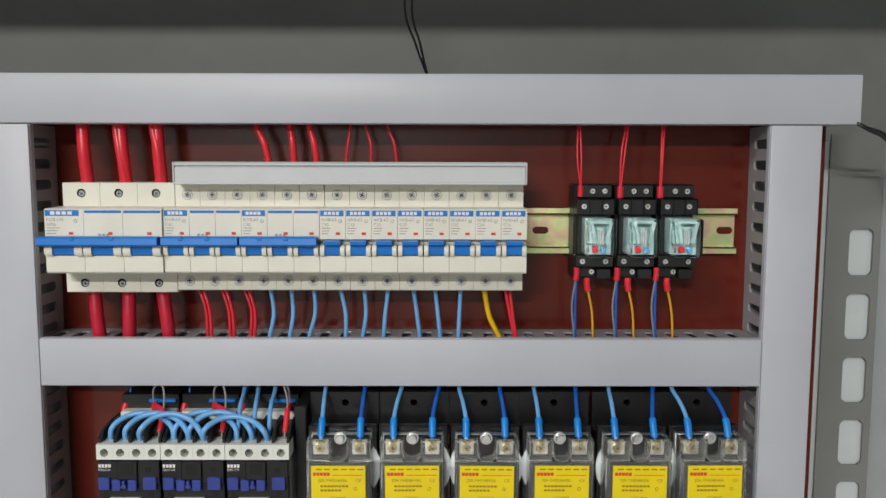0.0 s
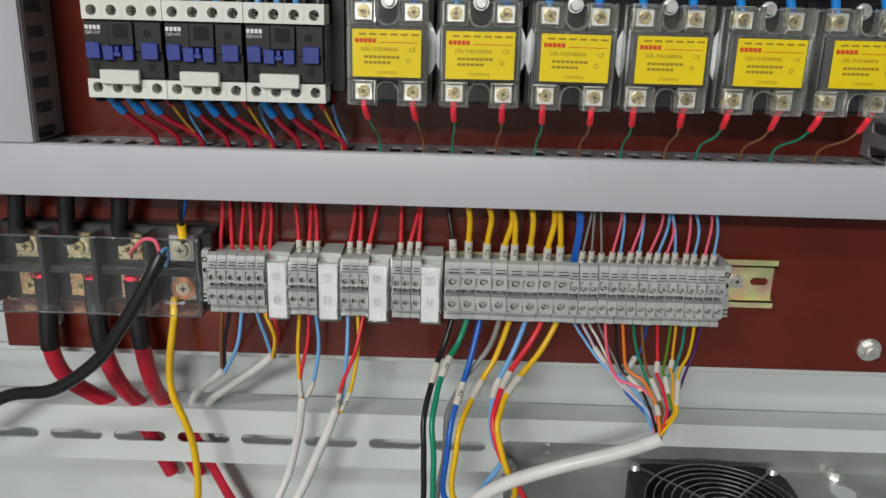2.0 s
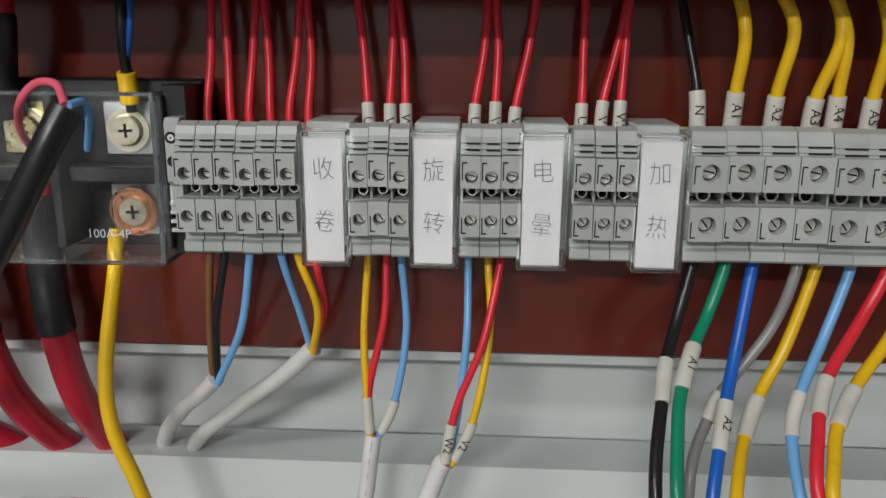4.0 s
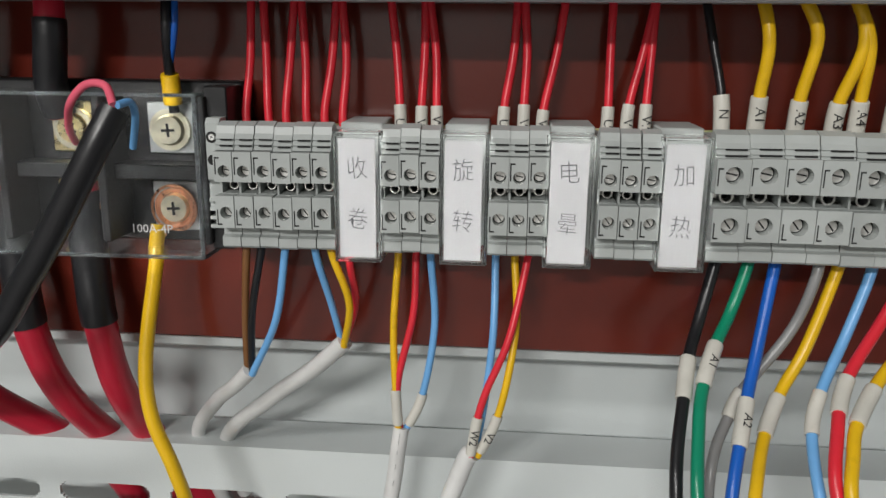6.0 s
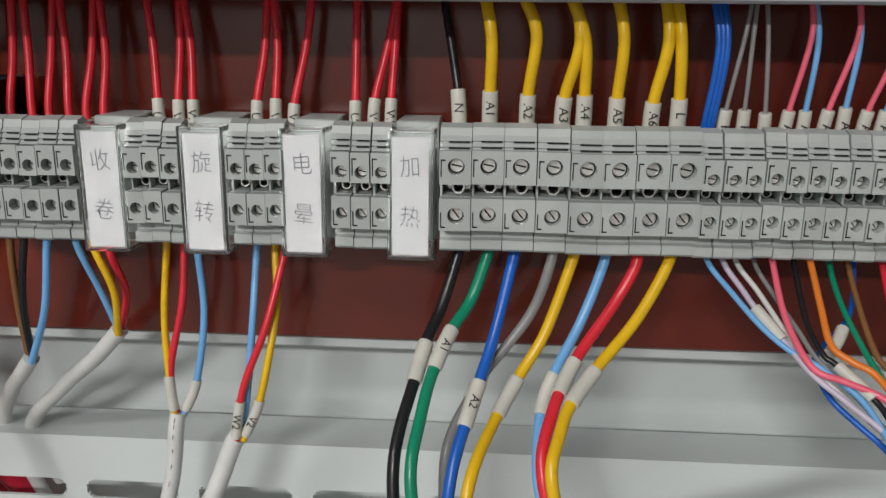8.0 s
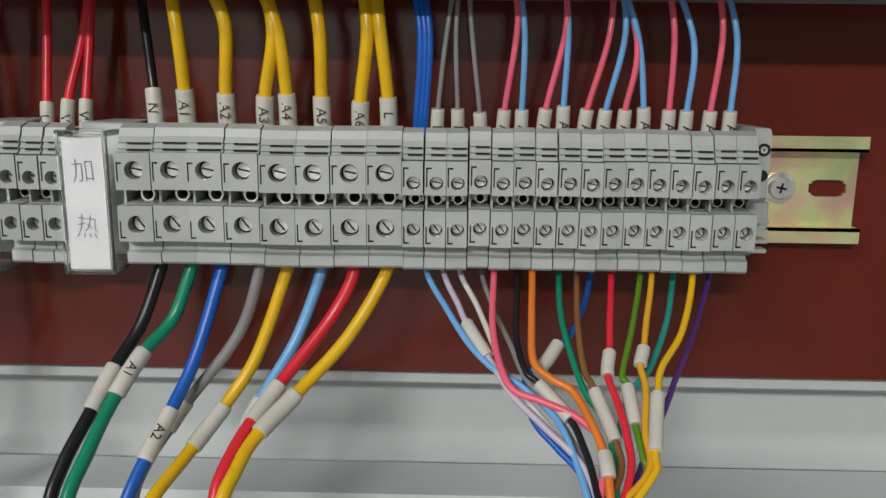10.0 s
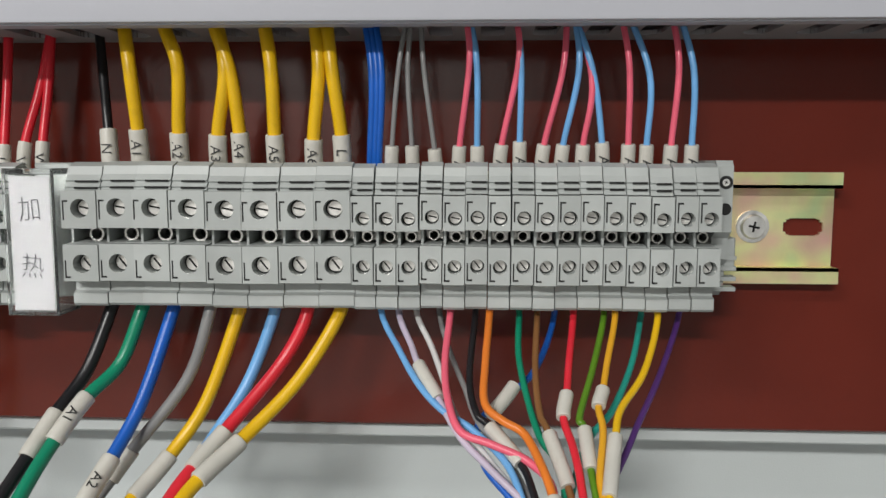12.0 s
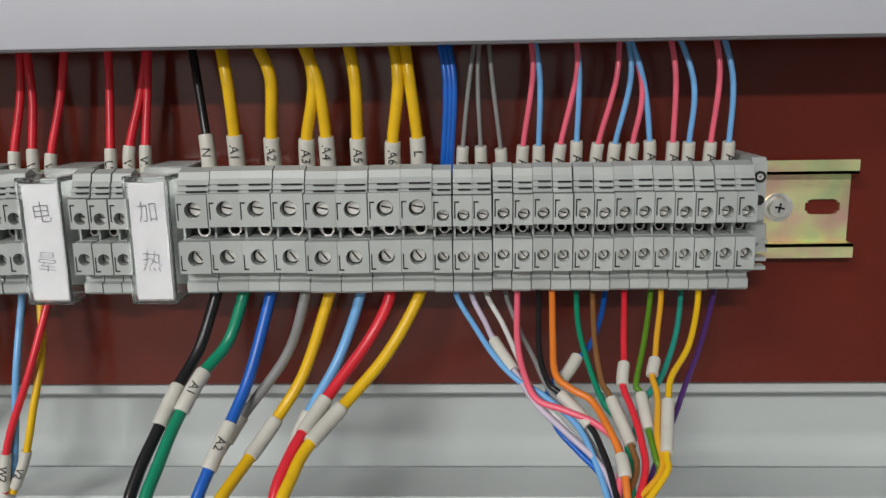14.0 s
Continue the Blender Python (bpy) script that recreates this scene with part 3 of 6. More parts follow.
# ---- contactors ----
def contactor():
    ob = thing("contactor", -0.1682, 0, 1.3557, "black contactor with cream terminal rows and blue sliders", "contactor", "contactors")
    W = 0.0452
    bm = B(N(), 0.0003, W - 0.0003, 0.008, 0.060, -0.0270, 0.0330, 0.0008)
    B(bm, 0.0006, W - 0.0006, 0.060, 0.0765, -0.0165, 0.0155, 0.0006)
    B(bm, 0.0150, 0.0290, 0.0765, 0.0795, 0.0020, 0.0150, 0.0004)
    B(bm, 0.0008, 0.0148, 0.0765, 0.0780, -0.0015, 0.0150, 0.0004)
    B(bm, 0.0292, W - 0.0008, 0.0765, 0.0780, -0.0015, 0.0150, 0.0004)
    for k in range(5):
        x = 0.0004 + k * (W - 0.0026) / 4
        P(bm, x, x + 0.0018, [(0.030, 0.026), (0.074, 0.026), (0.074, 0.030), (0.066, 0.0350), (0.050, 0.0370), (0.030, 0.0370)])
        P(bm, x, x + 0.0018, [(0.030, -0.0265), (0.074, -0.0265), (0.070, -0.0310), (0.040, -0.0320), (0.030, -0.0320)])
    B(bm, 0.0010, W - 0.0010, 0.008, 0.030, 0.0330, 0.0500, 0.0006)
    part("body", bm, BLACK, ob)
    part("rear_terminal_block", B(N(), 0.0030, W - 0.0010, 0.030, 0.040, 0.0330, 0.0392, 0.0008), CREAM, ob, "cream rear terminal block")
    part("coil_band", B(N(), 0.0220, W - 0.0030, 0.0300, 0.0325, 0.0440, 0.0465, 0.0004), BLUE, ob, "blue coil terminal band")
    for z0, z1, s in ((0.0160, 0.0270, 1), (-0.0275, -0.0170, -1)):
        q = W / 4
        for k in range(4):
            bm = holed(N(), k * q + 0.0001, (k + 1) * q, 0.0595, 0.0775, z0, z1, (k + 0.5) * q, (z0 + z1) / 2 - s * 0.0006, 0.0030)
            part("terminal_cell", bm, CREAM, ob, "cream screw terminal", smooth=False)
        for k in range(4):
            screw(ob, (k + 0.5) * q, 0.0685, (z0 + z1) / 2 - s * 0.0006, 0.0027, DULLZINC, turn=0.5 + k, cross=1.6)
    for a, b, z0, z1 in ((0.0016, 0.0096, -0.0055, 0.0035), (0.0110, 0.0172, -0.0062, 0.0018), (0.0222, 0.0285, -0.0062, 0.0020), (0.0330, 0.0425, -0.0055, 0.0038)):
        part("slider", B(N(), a, b, 0.0766, 0.0800, z0, z1, 0.0005), INDIGO, ob, "dark blue slider")
    bm = N()
    B(bm, 0.0178, 0.0216, 0.0766, 0.0812, -0.0040, -0.0015, 0.0003)
    B(bm, 0.0186, 0.0208, 0.0766, 0.0812, -0.0015, 0.0016, 0.0003)
    part("test_tab", bm, INDIGO, ob)
    bm = N()
    for x in (0.0040, 0.0355):
        B(bm, x, x + 0.0036, 0.0765, 0.0767, -0.0120, -0.0080)
    B(bm, 0.0345, 0.0385, 0.0780, 0.0782, 0.0068, 0.0105)
    B(bm, 0.0178, 0.0262, 0.0795, 0.0797, 0.0060, 0.0135)
    part("vent_slot", bm, RECESS_SHADE, ob, smooth=False)
    part("name_plate", B(N(), 0.0085, 0.0310, 0.0766, 0.0808, -0.0195, -0.0115, 0.0006), CREAM, ob, "cream blank name plate")
    bm = N()
    for k in range(4):
        B(bm, 0.0016 + k * 0.0023, 0.0033 + k * 0.0023, 0.0780, 0.0782, 0.0105, 0.0128)
    part("brand_bar", bm, WHITEINK, ob, smooth=False)
    lettering("model_text", "CJX2-1210", 0.0024, WHITEINK, ob, 0.0014, 0.0782, 0.0088, align="LEFT", squeeze=0.8)
    return ob


con = contactor()
copy_thing(con, pose(-0.1682 + 0.0455, 0, 1.3557))
copy_thing(con, pose(-0.1682 + 0.0910, 0, 1.3557))
end = thing("side_auxiliary_block", -0.0316, 0, 1.3557, "black narrow auxiliary block with clear flap beside the contactors", "auxiliary contact")
part("block", B(N(), 0, 0.0085, 0.008, 0.056, -0.0230, 0.0480, 0.0008), BLACK, end)
flap = part("clear_flap", B(N(), 0.0002, 0.0014, 0.056, 0.0800, -0.0180, 0.0160, 0.0004), CLEAR, end)
flap.visible_shadow = False


# ---- solid state relays on heat sinks ----
def solid_state_relay():
    ob = thing("solid_state_relay", -0.0188, 0, 1.3287, "yellow-labelled solid state relay with clear cover on black heat sink", "relay", "solid state relays")
    W, H = 0.0450, 0.0585
    bm = B(N(), -0.0025, W + 0.0025, 0.0520, 0.0580, -0.0015, H + 0.0030, 0.0005)
    holed(bm, -0.0036, W + 0.0036, 0.034, 0.0400, H - 0.004, H + 0.0230, W / 2, H + 0.0150, 0.0026)
    sink = part("heat_sink", bm, ANOD, ob, "black finned heat sink")
    for k in range(9):
        x = -0.0025 + k * (W + 0.005 - 0.0016) / 8
        part("fin", B(N(), x, x + 0.0016, 0.012, 0.0522, -0.0015, H - 0.0030), ANOD, sink)
    part("insulating_disc", C(N(), W / 2 + 0.0008, 0.0580, H * 0.52, 0.0268, 0.0010, seg=48), COVER, ob, "white round pad behind the relay")
    part("relay_base", B(N(), 0.0008, W - 0.0008, 0.0592, 0.0640, 0.0010, H - 0.0010, 0.0005), GALV, ob, "metal base plate")
    part("relay_floor", B(N(), 0.0018, W - 0.0018, 0.0640, 0.0704, 0.0016, H - 0.0016, 0.0005), BLACK, ob, "dark moulded floor")
    bm = B(N(), 0.0015, W - 0.0015, 0.0700, 0.0810, 0.0155, H - 0.0160, 0.0006)
    part("relay_body", bm, BLACK, ob)
    bm = B(N(), 0, W, 0.0812, 0.0850, 0.0142, H - 0.0150, 0.0008)
    for z0, z1 in ((0.0, 0.0140), (H - 0.0148, H)):
        for x0, x1 in ((0, 0.0160), (W - 0.0160, W)):
            corner = part("cover_corner", B(N(), x0, x1, 0.0775, 0.0838, z0, z1, 0.0008), CASING, ob)
            corner.visible_shadow = False
    for x in (0.0, W - 0.0012):
        side = part("cover_side", B(N(), x, x + 0.0012, 0.0600, 0.0774, 0.0002, H - 0.0002), CASING, ob)
        side.visible_shadow = False
    cover = part("cover", bm, CASING, ob, "clear plastic snap-on cover")
    cover.visible_shadow = False
    for top in (0, 1):
        bm = N()
        z = H - 0.0148 if top else 0.0140
        n = 14
        pts = []
        for k in range(n + 1):
            a = math.pi * k / n
            pts.append((W / 2 - 0.0062 * math.cos(a), z + (0.0005 if top else -0.0005) + (-1 if top else 1) * 0.0055 * math.sin(a) * (1 if top else 1) + (0.0055 if top else -0.0055)))
        for (xa, za), (xb, zb) in zip(pts, pts[1:]):
            m = Matrix.Translation(((xa + xb) / 2, -0.0790, (za + zb) / 2)) @ pose(0, 0, 0, 0, -math.degrees(math.atan2(zb - za, xb - xa)), 0) @ Matrix.Diagonal((0.0017, 0.011, 0.0011, 1))
            bmesh.ops.create_cube(bm, size=1, matrix=m)
        for s in (-1, 1):
            z2 = H if top else 0.0
            B(bm, W / 2 + s * 0.0062 - 0.0005, W / 2 + s * 0.0062 + 0.0005, 0.0735, 0.0845, min(z2, z + (0.0060 if top else -0.0060)), max(z2, z + (0.0060 if top else -0.0060)))
        u = part("notch_rim", bm, CASING, ob)
        u.visible_shadow = False
    tag = part("yellow_label", B(N(), 0.0035, W - 0.0035, 0.0851, 0.0854, 0.0160, H - 0.0168, 0.0001), YLABEL, ob, "yellow printed label")
    d = 0.0855
    lettering("model_text", "SSR-YHD4840A", 0.0031, BROWNINK, tag, 0.0185, d, 0.0310)
    lettering("approval_text", "CE", 0.0032, BROWNINK, tag, 0.0365, d, 0.0310)
    lettering("control_text", "CONTROL", 0.0024, BROWNINK, tag, 0.0225, d, 0.0185)
    bm = N()
    for k in range(5):
        B(bm, 0.0050 + k * 0.0024, 0.0070 + k * 0.0024, d - 0.0001, d, 0.0345, 0.0368)
    B(bm, 0.0185, 0.0395, d - 0.0001, d, 0.0346, 0.0350)
    part("brand_bar", bm, REDINK, tag, smooth=False)
    bm = N()
    for k in range(8):
        B(bm, 0.0100 + k * 0.0025, 0.0120 + k * 0.0025, d - 0.0001, d, 0.0262, 0.0276)
    for k in range(6):
        B(bm, 0.0100 + k * 0.0025, 0.0120 + k * 0.0025, d - 0.0001, d, 0.0232, 0.0246)
    for k in range(6):
        B(bm, 0.0070 + k * 0.0058, 0.0110 + k * 0.0058, d - 0.0001, d, 0.0386, 0.0396)
    R(bm, 0.0345, d - 0.0001, 0.0250, 0.0009, 0.0013, 0.0001, 12)
    part("small_print", bm, BROWNINK, tag, smooth=False)
    for x in (0.0085, W - 0.0085):
        for z in (0.0070, H - 0.0075):
            cl = part("clamp_plate", B(N(), x - 0.0052, x + 0.0052, 0.0705, 0.0740, z - 0.0050, z + 0.0050, 0.0006), STEEL, ob, "steel clamp plate")
            screw(ob, x, 0.0740, z, 0.0037, BRASS, turn=x * 90 + z * 50)
    bm = C(N(), W / 2, 0.0705, H - 0.0015, 0.0044, 0.0020, seg=20)
    C(bm, W / 2, 0.0725, H - 0.0015, 0.0036, 0.0032, seg=18, r2=0.0028)
    part("mounting_screw", bm, STEEL, ob)
    return ob


ssr = solid_state_relay()
for k, x in enumerate((0.0330, 0.0850, 0.1377, 0.1922, 0.2450)):
    copy_thing(ssr, pose(x, 0, 1.3287 + 0.0001 * k, 0, (-0.3, 0.3, 0.0, 0.25, -0.2)[k], 0))


# ---- screw terminal strip ----
Z0 = 1.1800


def terminal(w, big):
    ob = thing("rail_terminal", 0, 0, Z0, "grey rail terminal with two slotted screws", "terminal", "rail terminals")
    g = 0.00012
    a, b = g, w - g
    prof = [(0.004, 0.001), (0.0345, 0.001), (0.0355, 0.0018), (0.0355, 0.0048), (0.0338, 0.0054), (0.0336, 0.0078), (0.0358, 0.0090), (0.0358, 0.0196), (0.0235, 0.0202), (0.0235, 0.0234), (0.0358, 0.0240),
            (0.0358, 0.0338), (0.0383, 0.0341), (0.0370, 0.0354), (0.0376, 0.0358), (0.0364, 0.0372), (0.0370, 0.0376), (0.0358, 0.0392), (0.0350, 0.0416), (0.0310, 0.0428), (0.0270, 0.0400), (0.0120, 0.0400), (0.0120, 0.0370), (0.004, 0.0370)]
    bm = P(N(), a, b, prof)
    r = 0.0027 if big else 0.0020
    up = 0.0298 if big else 0.0275
    for z0, z1, zc in ((0.0090, 0.0195, 0.0140), (0.0241, 0.0348 if big else 0.0338, up)):
        holed(bm, a, b, 0.0340, 0.0403, z0, z1, w * 0.5 + 0.0003, zc, r)
    B(bm, a, a + 0.0007, 0.0230, 0.0350, 0.0190, 0.0245)
    body = part("body", bm, TERM, ob, smooth=False)
    for i, zc in enumerate((0.0140, up)):
        # Dark disc behind the screw paints the shade down in the well.
        part("screw_well", C(N(), w * 0.5 + 0.0003, 0.0359, zc, r * 0.99, 0.0002, seg=16), RECESS_SHADE, ob)
        screw(ob, w * 0.5 + 0.0003, 0.0361, zc, r * 0.88, NICKEL, turn=0.9 - 0.7 * i, single=True)
    clampbm = N()
    rc = 0.0022 if big else 0.0016
    B(clampbm, w * 0.20, w * 0.94, 0.0236, 0.0262, 0.0203, 0.0233)
    R(clampbm, w * 0.57, 0.0262, 0.0218, rc * 0.74, rc, 0.0052, 18)
    part("wire_clamp", clampbm, NICKEL, ob, "plated wire clamp")
    # Dark disc paints the shade inside the clamp ring.
    part("clamp_hole", C(N(), w * 0.57, 0.0263, 0.0218, rc * 0.76, 0.0002, seg=14), RECESS_SHADE, ob)
    bm = N()
    t = 0.0004
    B(bm, a + 0.0004, a + 0.0004 + t, 0.0403, 0.04038, 0.0265, 0.0318)
    B(bm, a + 0.0004, a + 0.0020, 0.0403, 0.04038, 0.0316, 0.0321)
    B(bm, a + 0.0004, a + 0.0004 + t, 0.0403, 0.04038, 0.0102, 0.0150)
    B(bm, a + 0.0004, a + 0.0020, 0.0403, 0.04038, 0.0099, 0.0104)
    part("edge_slit", bm, RECESS_SHADE, body, smooth=False)
    bm = N()
    for z, d in ((0.0355, 0.0371), (0.0374, 0.0365)):
        B(bm, w * 0.28, w * 0.92, d, d + 0.0007, z - 0.0003, z + 0.0002)
    part("marker_groove", bm, RECESS_SHADE, body, smooth=False)
    return ob


def place_terminals(first, xs):
    first.matrix_world = pose(xs[0], -0.0015, Z0)
    rng = random.Random(int(xs[0] * 1e4))
    for x in xs[1:]:
        copy_thing(first, pose(x, -0.0015 + rng.uniform(-0.0004, 0.0004), Z0 + rng.uniform(-0.0003, 0.0003), 0, rng.uniform(-0.4, 0.4), 0))


small = terminal(0.0063, False)
xs = [-0.1189 + 0.00638 * k for k in range(6)] + [-0.0649 + 0.00632 * k for k in range(3)] + [-0.0306 + 0.00632 * k for k in range(3)] + [0.0037 + 0.00632 * k for k in range(3)]
xs += [0.1209 + 0.00637 * k for k in range(16)]
place_terminals(small, xs)
place_terminals(terminal(0.01032, True), [0.0385 + 0.01033 * k for k in range(8)])
# end clamps behind the name holders
for x in (-0.0804, -0.0457, -0.0114, 0.0229):
    s = thing("holder_base", x, 0, Z0, "grey end clamp under a clear name holder", "end clamp", "end clamps")
    part("body", B(N(), 0.0002, 0.0144, 0.004, 0.0270, 0.002, 0.0425, 0.0005), TERM, s)


def end_clamp(x, flip):
    ob = thing("end_stop", x, 0, Z0, "grey end stop clamped on the rail", "end stop", "end stops")
    s = -1 if flip else 1
    bm = P(N(), 0, s * 0.0046, [(0.004, 0.004), (0.0240, 0.004), (0.0280, 0.0065), (0.0285, 0.0135), (0.0310, 0.0155), (0.0310, 0.0215), (0.0340, 0.0235), (0.0340, 0.0420), (0.0325, 0.0436), (0.004, 0.0436)])
    B(bm, s * 0.0040, s * 0.0075, 0.006, 0.0290, 0.0120, 0.0215, 0.0004)
    for k in range(4):
        B(bm, 0, s * 0.0077, 0.0250, 0.0296, 0.0060 + 0.0030 * k, 0.0072 + 0.0030 * k)
    part("body", bm, TERM, ob, smooth=False)
    bm = N()
    for z, r in ((0.0375, 0.0019), (0.0300, 0.0017)):
        C(bm, s * 0.0026, 0.0334, z, r, 0.0008, seg=18)
    part("screw_hole", bm, RECESS_SHADE, ob)
    screw(ob, s * 0.0026, 0.0338, 0.0375, 0.0012, turn=0.5)


end_clamp(-0.1191, True)
end_clamp(0.2230, False)


def name_holder(x, chars):
    ob = thing("name_holder", x, -0.0045, 1.1790, "clear holder with a handwritten white paper name strip", "name holder", "name holders")
    w, h = 0.0152, 0.0420
    bm = N()
    for x0, x1, z0, z1 in ((0, 0.0010, 0, h), (w - 0.0010, w, 0, h), (0.0010, w - 0.0010, 0, 0.0012), (0.0010, w - 0.0010, h - 0.0018, h)):
        B(bm, x0, x1, 0.0340, 0.0470, z0, z1, 0.0003)
    B(bm, 0.0010, w - 0.0010, 0.0462, 0.0470, 0.0012, h - 0.0018)
    c = part("holder", bm, CLEAR, ob, "clear plastic holder")
    c.visible_shadow = False
    p = part("paper", B(N(), 0.0014, w - 0.0020, 0.0448, 0.0454, 0.0014, h - 0.0022), PAPER, ob, "white paper strip")
    for i, ch in enumerate(chars):
        lettering("handwriting", ch, 0.0078, PENINK, p, w * 0.48, 0.0456, h * (0.715 - 0.39 * i), turn=(4, -5)[i], squeeze=0.9, thin=0.00011)


for x, chars in ((-0.0795, "收卷"), (-0.0458, "旋转"), (-0.0129, "电晕"), (0.0220, "加热")):
    name_holder(x, chars)


# ---- power terminal block ----
def power_block():
    ob = thing("power_terminal_block", -0.2695, 0, 1.1780, "black four-pole power terminal block under a clear cover", "terminal block")
    W, H = 0.1425, 0.0535
    part("base", B(N(), 0, W + 0.009, 0.0005, 0.0120, -0.001, H + 0.003, 0.0008), BLACK, ob)
    for k in range(5):
        x = k * W / 4
        part("barrier", B(N(), x - 0.0016, x + 0.0016, 0.0120, 0.0300, 0.002, H - 0.001, 0.0005), BLACK, ob)
    part("centre_rib", B(N(), 0.0, W, 0.0120, 0.0235, H * 0.43, H * 0.53, 0.0005), BLACK, ob)
    part("end_wall", B(N(), W + 0.0005, W + 0.0085, 0.0120, 0.0270, 0.000, H + 0.002, 0.0005), BLACK, ob)
    for k in range(4):
        cx = (k + 0.5) * W / 4 + 0.001
        for z in (H * 0.22, H * 0.74):
            part("contact_plate", B(N(), cx - 0.0085, cx + 0.0085, 0.0120, 0.0138, z - 0.0085, z + 0.0095, 0.0004), GALV if k == 3 else BRASS, ob)
            part("cable_lug", R(N(), cx, 0.0138, z, 0.0050, 0.0074, 0.0014, 20), COPPER if z < H / 2 else PALEBRASS, ob)
            screw(ob, cx, 0.0150, z, 0.0056, PALEBRASS if k == 3 else BRASS, turn=0.1 + k)
    bm = B(N(), -0.001, W + 0.001, 0.0345, 0.0360, -0.002, H + 0.000, 0.0004)
    for x0, x1, z0, z1 in ((-0.001, 0.0005, -0.002, H), (W - 0.0005, W + 0.001, -0.002, H), (0.0005, W - 0.0005, -0.002, -0.0008), (0.0005, W - 0.0005, H - 0.0012, H)):
        B(bm, x0, x1, 0.0130, 0.0345, z0, z1)
    c = part("cover", bm, SMOKE, ob, "clear scuffed plastic cover")
    c.visible_shadow = False
    lettering("rating_text", "100A-4P", 0.0042, WHITEINK, c, W - 0.0165, 0.0362, 0.0085)
    for k in (1, 2, 3):
        part("cover_rivet", R(N(), k * W / 4 - 0.003, 0.0361, H * 0.50, 0.0012, 0.0030, 0.0004, 16), CLEAR, ob)


power_block()


# ---- fan in the bottom plate ----
def fan():
    ob = thing("cooling_fan", 0.2410, 0.0480, 1.0240, "black square fan with wire guard on the bottom plate", "fan")
    bm = N()
    s, r = 0.060, 0.056
    n = 40
    ring = []
    for k in range(n):
        a = 2 * math.pi * k / n
        c, q = math.cos(a), math.sin(a)
        m = s / max(abs(c), abs(q))
        m = min(m, s * 1.30)
        ring.append([bm.verts.new(v) for v in ((m * c, m * q, 0), (m * c, m * q, 0.022), (r * c, r * q, 0.022), (r * c, r * q, 0))])
    for k in range(n):
        a, b = ring[k], ring[(k + 1) % n]
        for j in range(3):
            bm.faces.new((a[j], b[j], b[j + 1], a[j + 1]))
    part("frame", bm, BLACK, ob)
    bm = C(N(), 0, 0, 0.004, 0.020, 0.014, "z", 28)
    part("hub", bm, BLACK, ob)
    for k in range(7):
        bm = N()
        a = 2 * math.pi * k / 7
        vs = []
        for i in range(5):
            f = i / 4
            rr = 0.019 + f * 0.034
            a0, a1 = a + 0.15 * f, a + 0.55 + 0.15 * f
            vs.append([bm.verts.new((rr * math.cos(t), rr * math.sin(t), z)) for t, z in ((a0, 0.016), ((a0 + a1) / 2, 0.011), (a1, 0.005))])
        for i in range(4):
            for j in range(2):
                bm.faces.new((vs[i][j], vs[i][j + 1], vs[i + 1][j + 1], vs[i + 1][j]))
        part("blade", bm, BLACK, ob)
    part("hub_sticker", C(N(), 0, 0, 0.0181, 0.014, 0.0002, "z", 24), STICKER, ob, "dark reddish hub sticker")
    guard = N()
    for k in range(8):
        rr = 0.012 + 0.0062 * k
        seg = 36
        rows = []
        for i in range(seg):
            a = 2 * math.pi * i / seg
            rows.append([guard.verts.new(((rr + 0.0006 * math.cos(b)) * math.cos(a), (rr + 0.0006 * math.cos(b)) * math.sin(a), 0.0255 + 0.0006 * math.sin(b))) for b in (0, 1.57, 3.14, 4.71)])
        for i in range(seg):
            a, b = rows[i], rows[(i + 1) % seg]
            for j in range(4):
                guard.faces.new((a[j], b[j], b[(j + 1) % 4], a[(j + 1) % 4]))
    for k in range(4):
        m = pose(0, 0, 0.0240, 0, 0, 45 + 90 * k) @ Matrix.Translation((0.043, 0, 0)) @ Matrix.Diagonal((0.063, 0.0015, 0.0015, 1))
        bmesh.ops.create_cube(guard, size=1, matrix=m)
    part("guard", guard, GUARD, ob, "bright wire finger guard")
    for sx in (-1, 1):
        for sy in (-1, 1):
            bm = C(N(), sx * 0.0525, sy * 0.0525, 0.022, 0.0045, 0.0035, "z", 16, 0.003)
            part("guard_screw", bm, STEEL, ob)


fan()


# ---- wires ----
TINT_OF = {W_RED.name: "red", W_CRIMSON.name: "crimson", W_BLUE.name: "light blue", W_DBLUE.name: "blue", W_YELLOW.name: "yellow", W_BLACK.name: "black", W_GREEN.name: "green", W_TEAL.name: "teal", W_OLIVE.name: "olive green", W_GREY.name: "grey", W_ORANGE.name: "orange", W_AMBER.name: "amber", W_BROWN.name: "brown", W_PINK.name: "pink", W_LILAC.name: "lilac", W_WHITE.name: "white", W_VIOLET.name: "violet", SLEEVE.name: "white"}
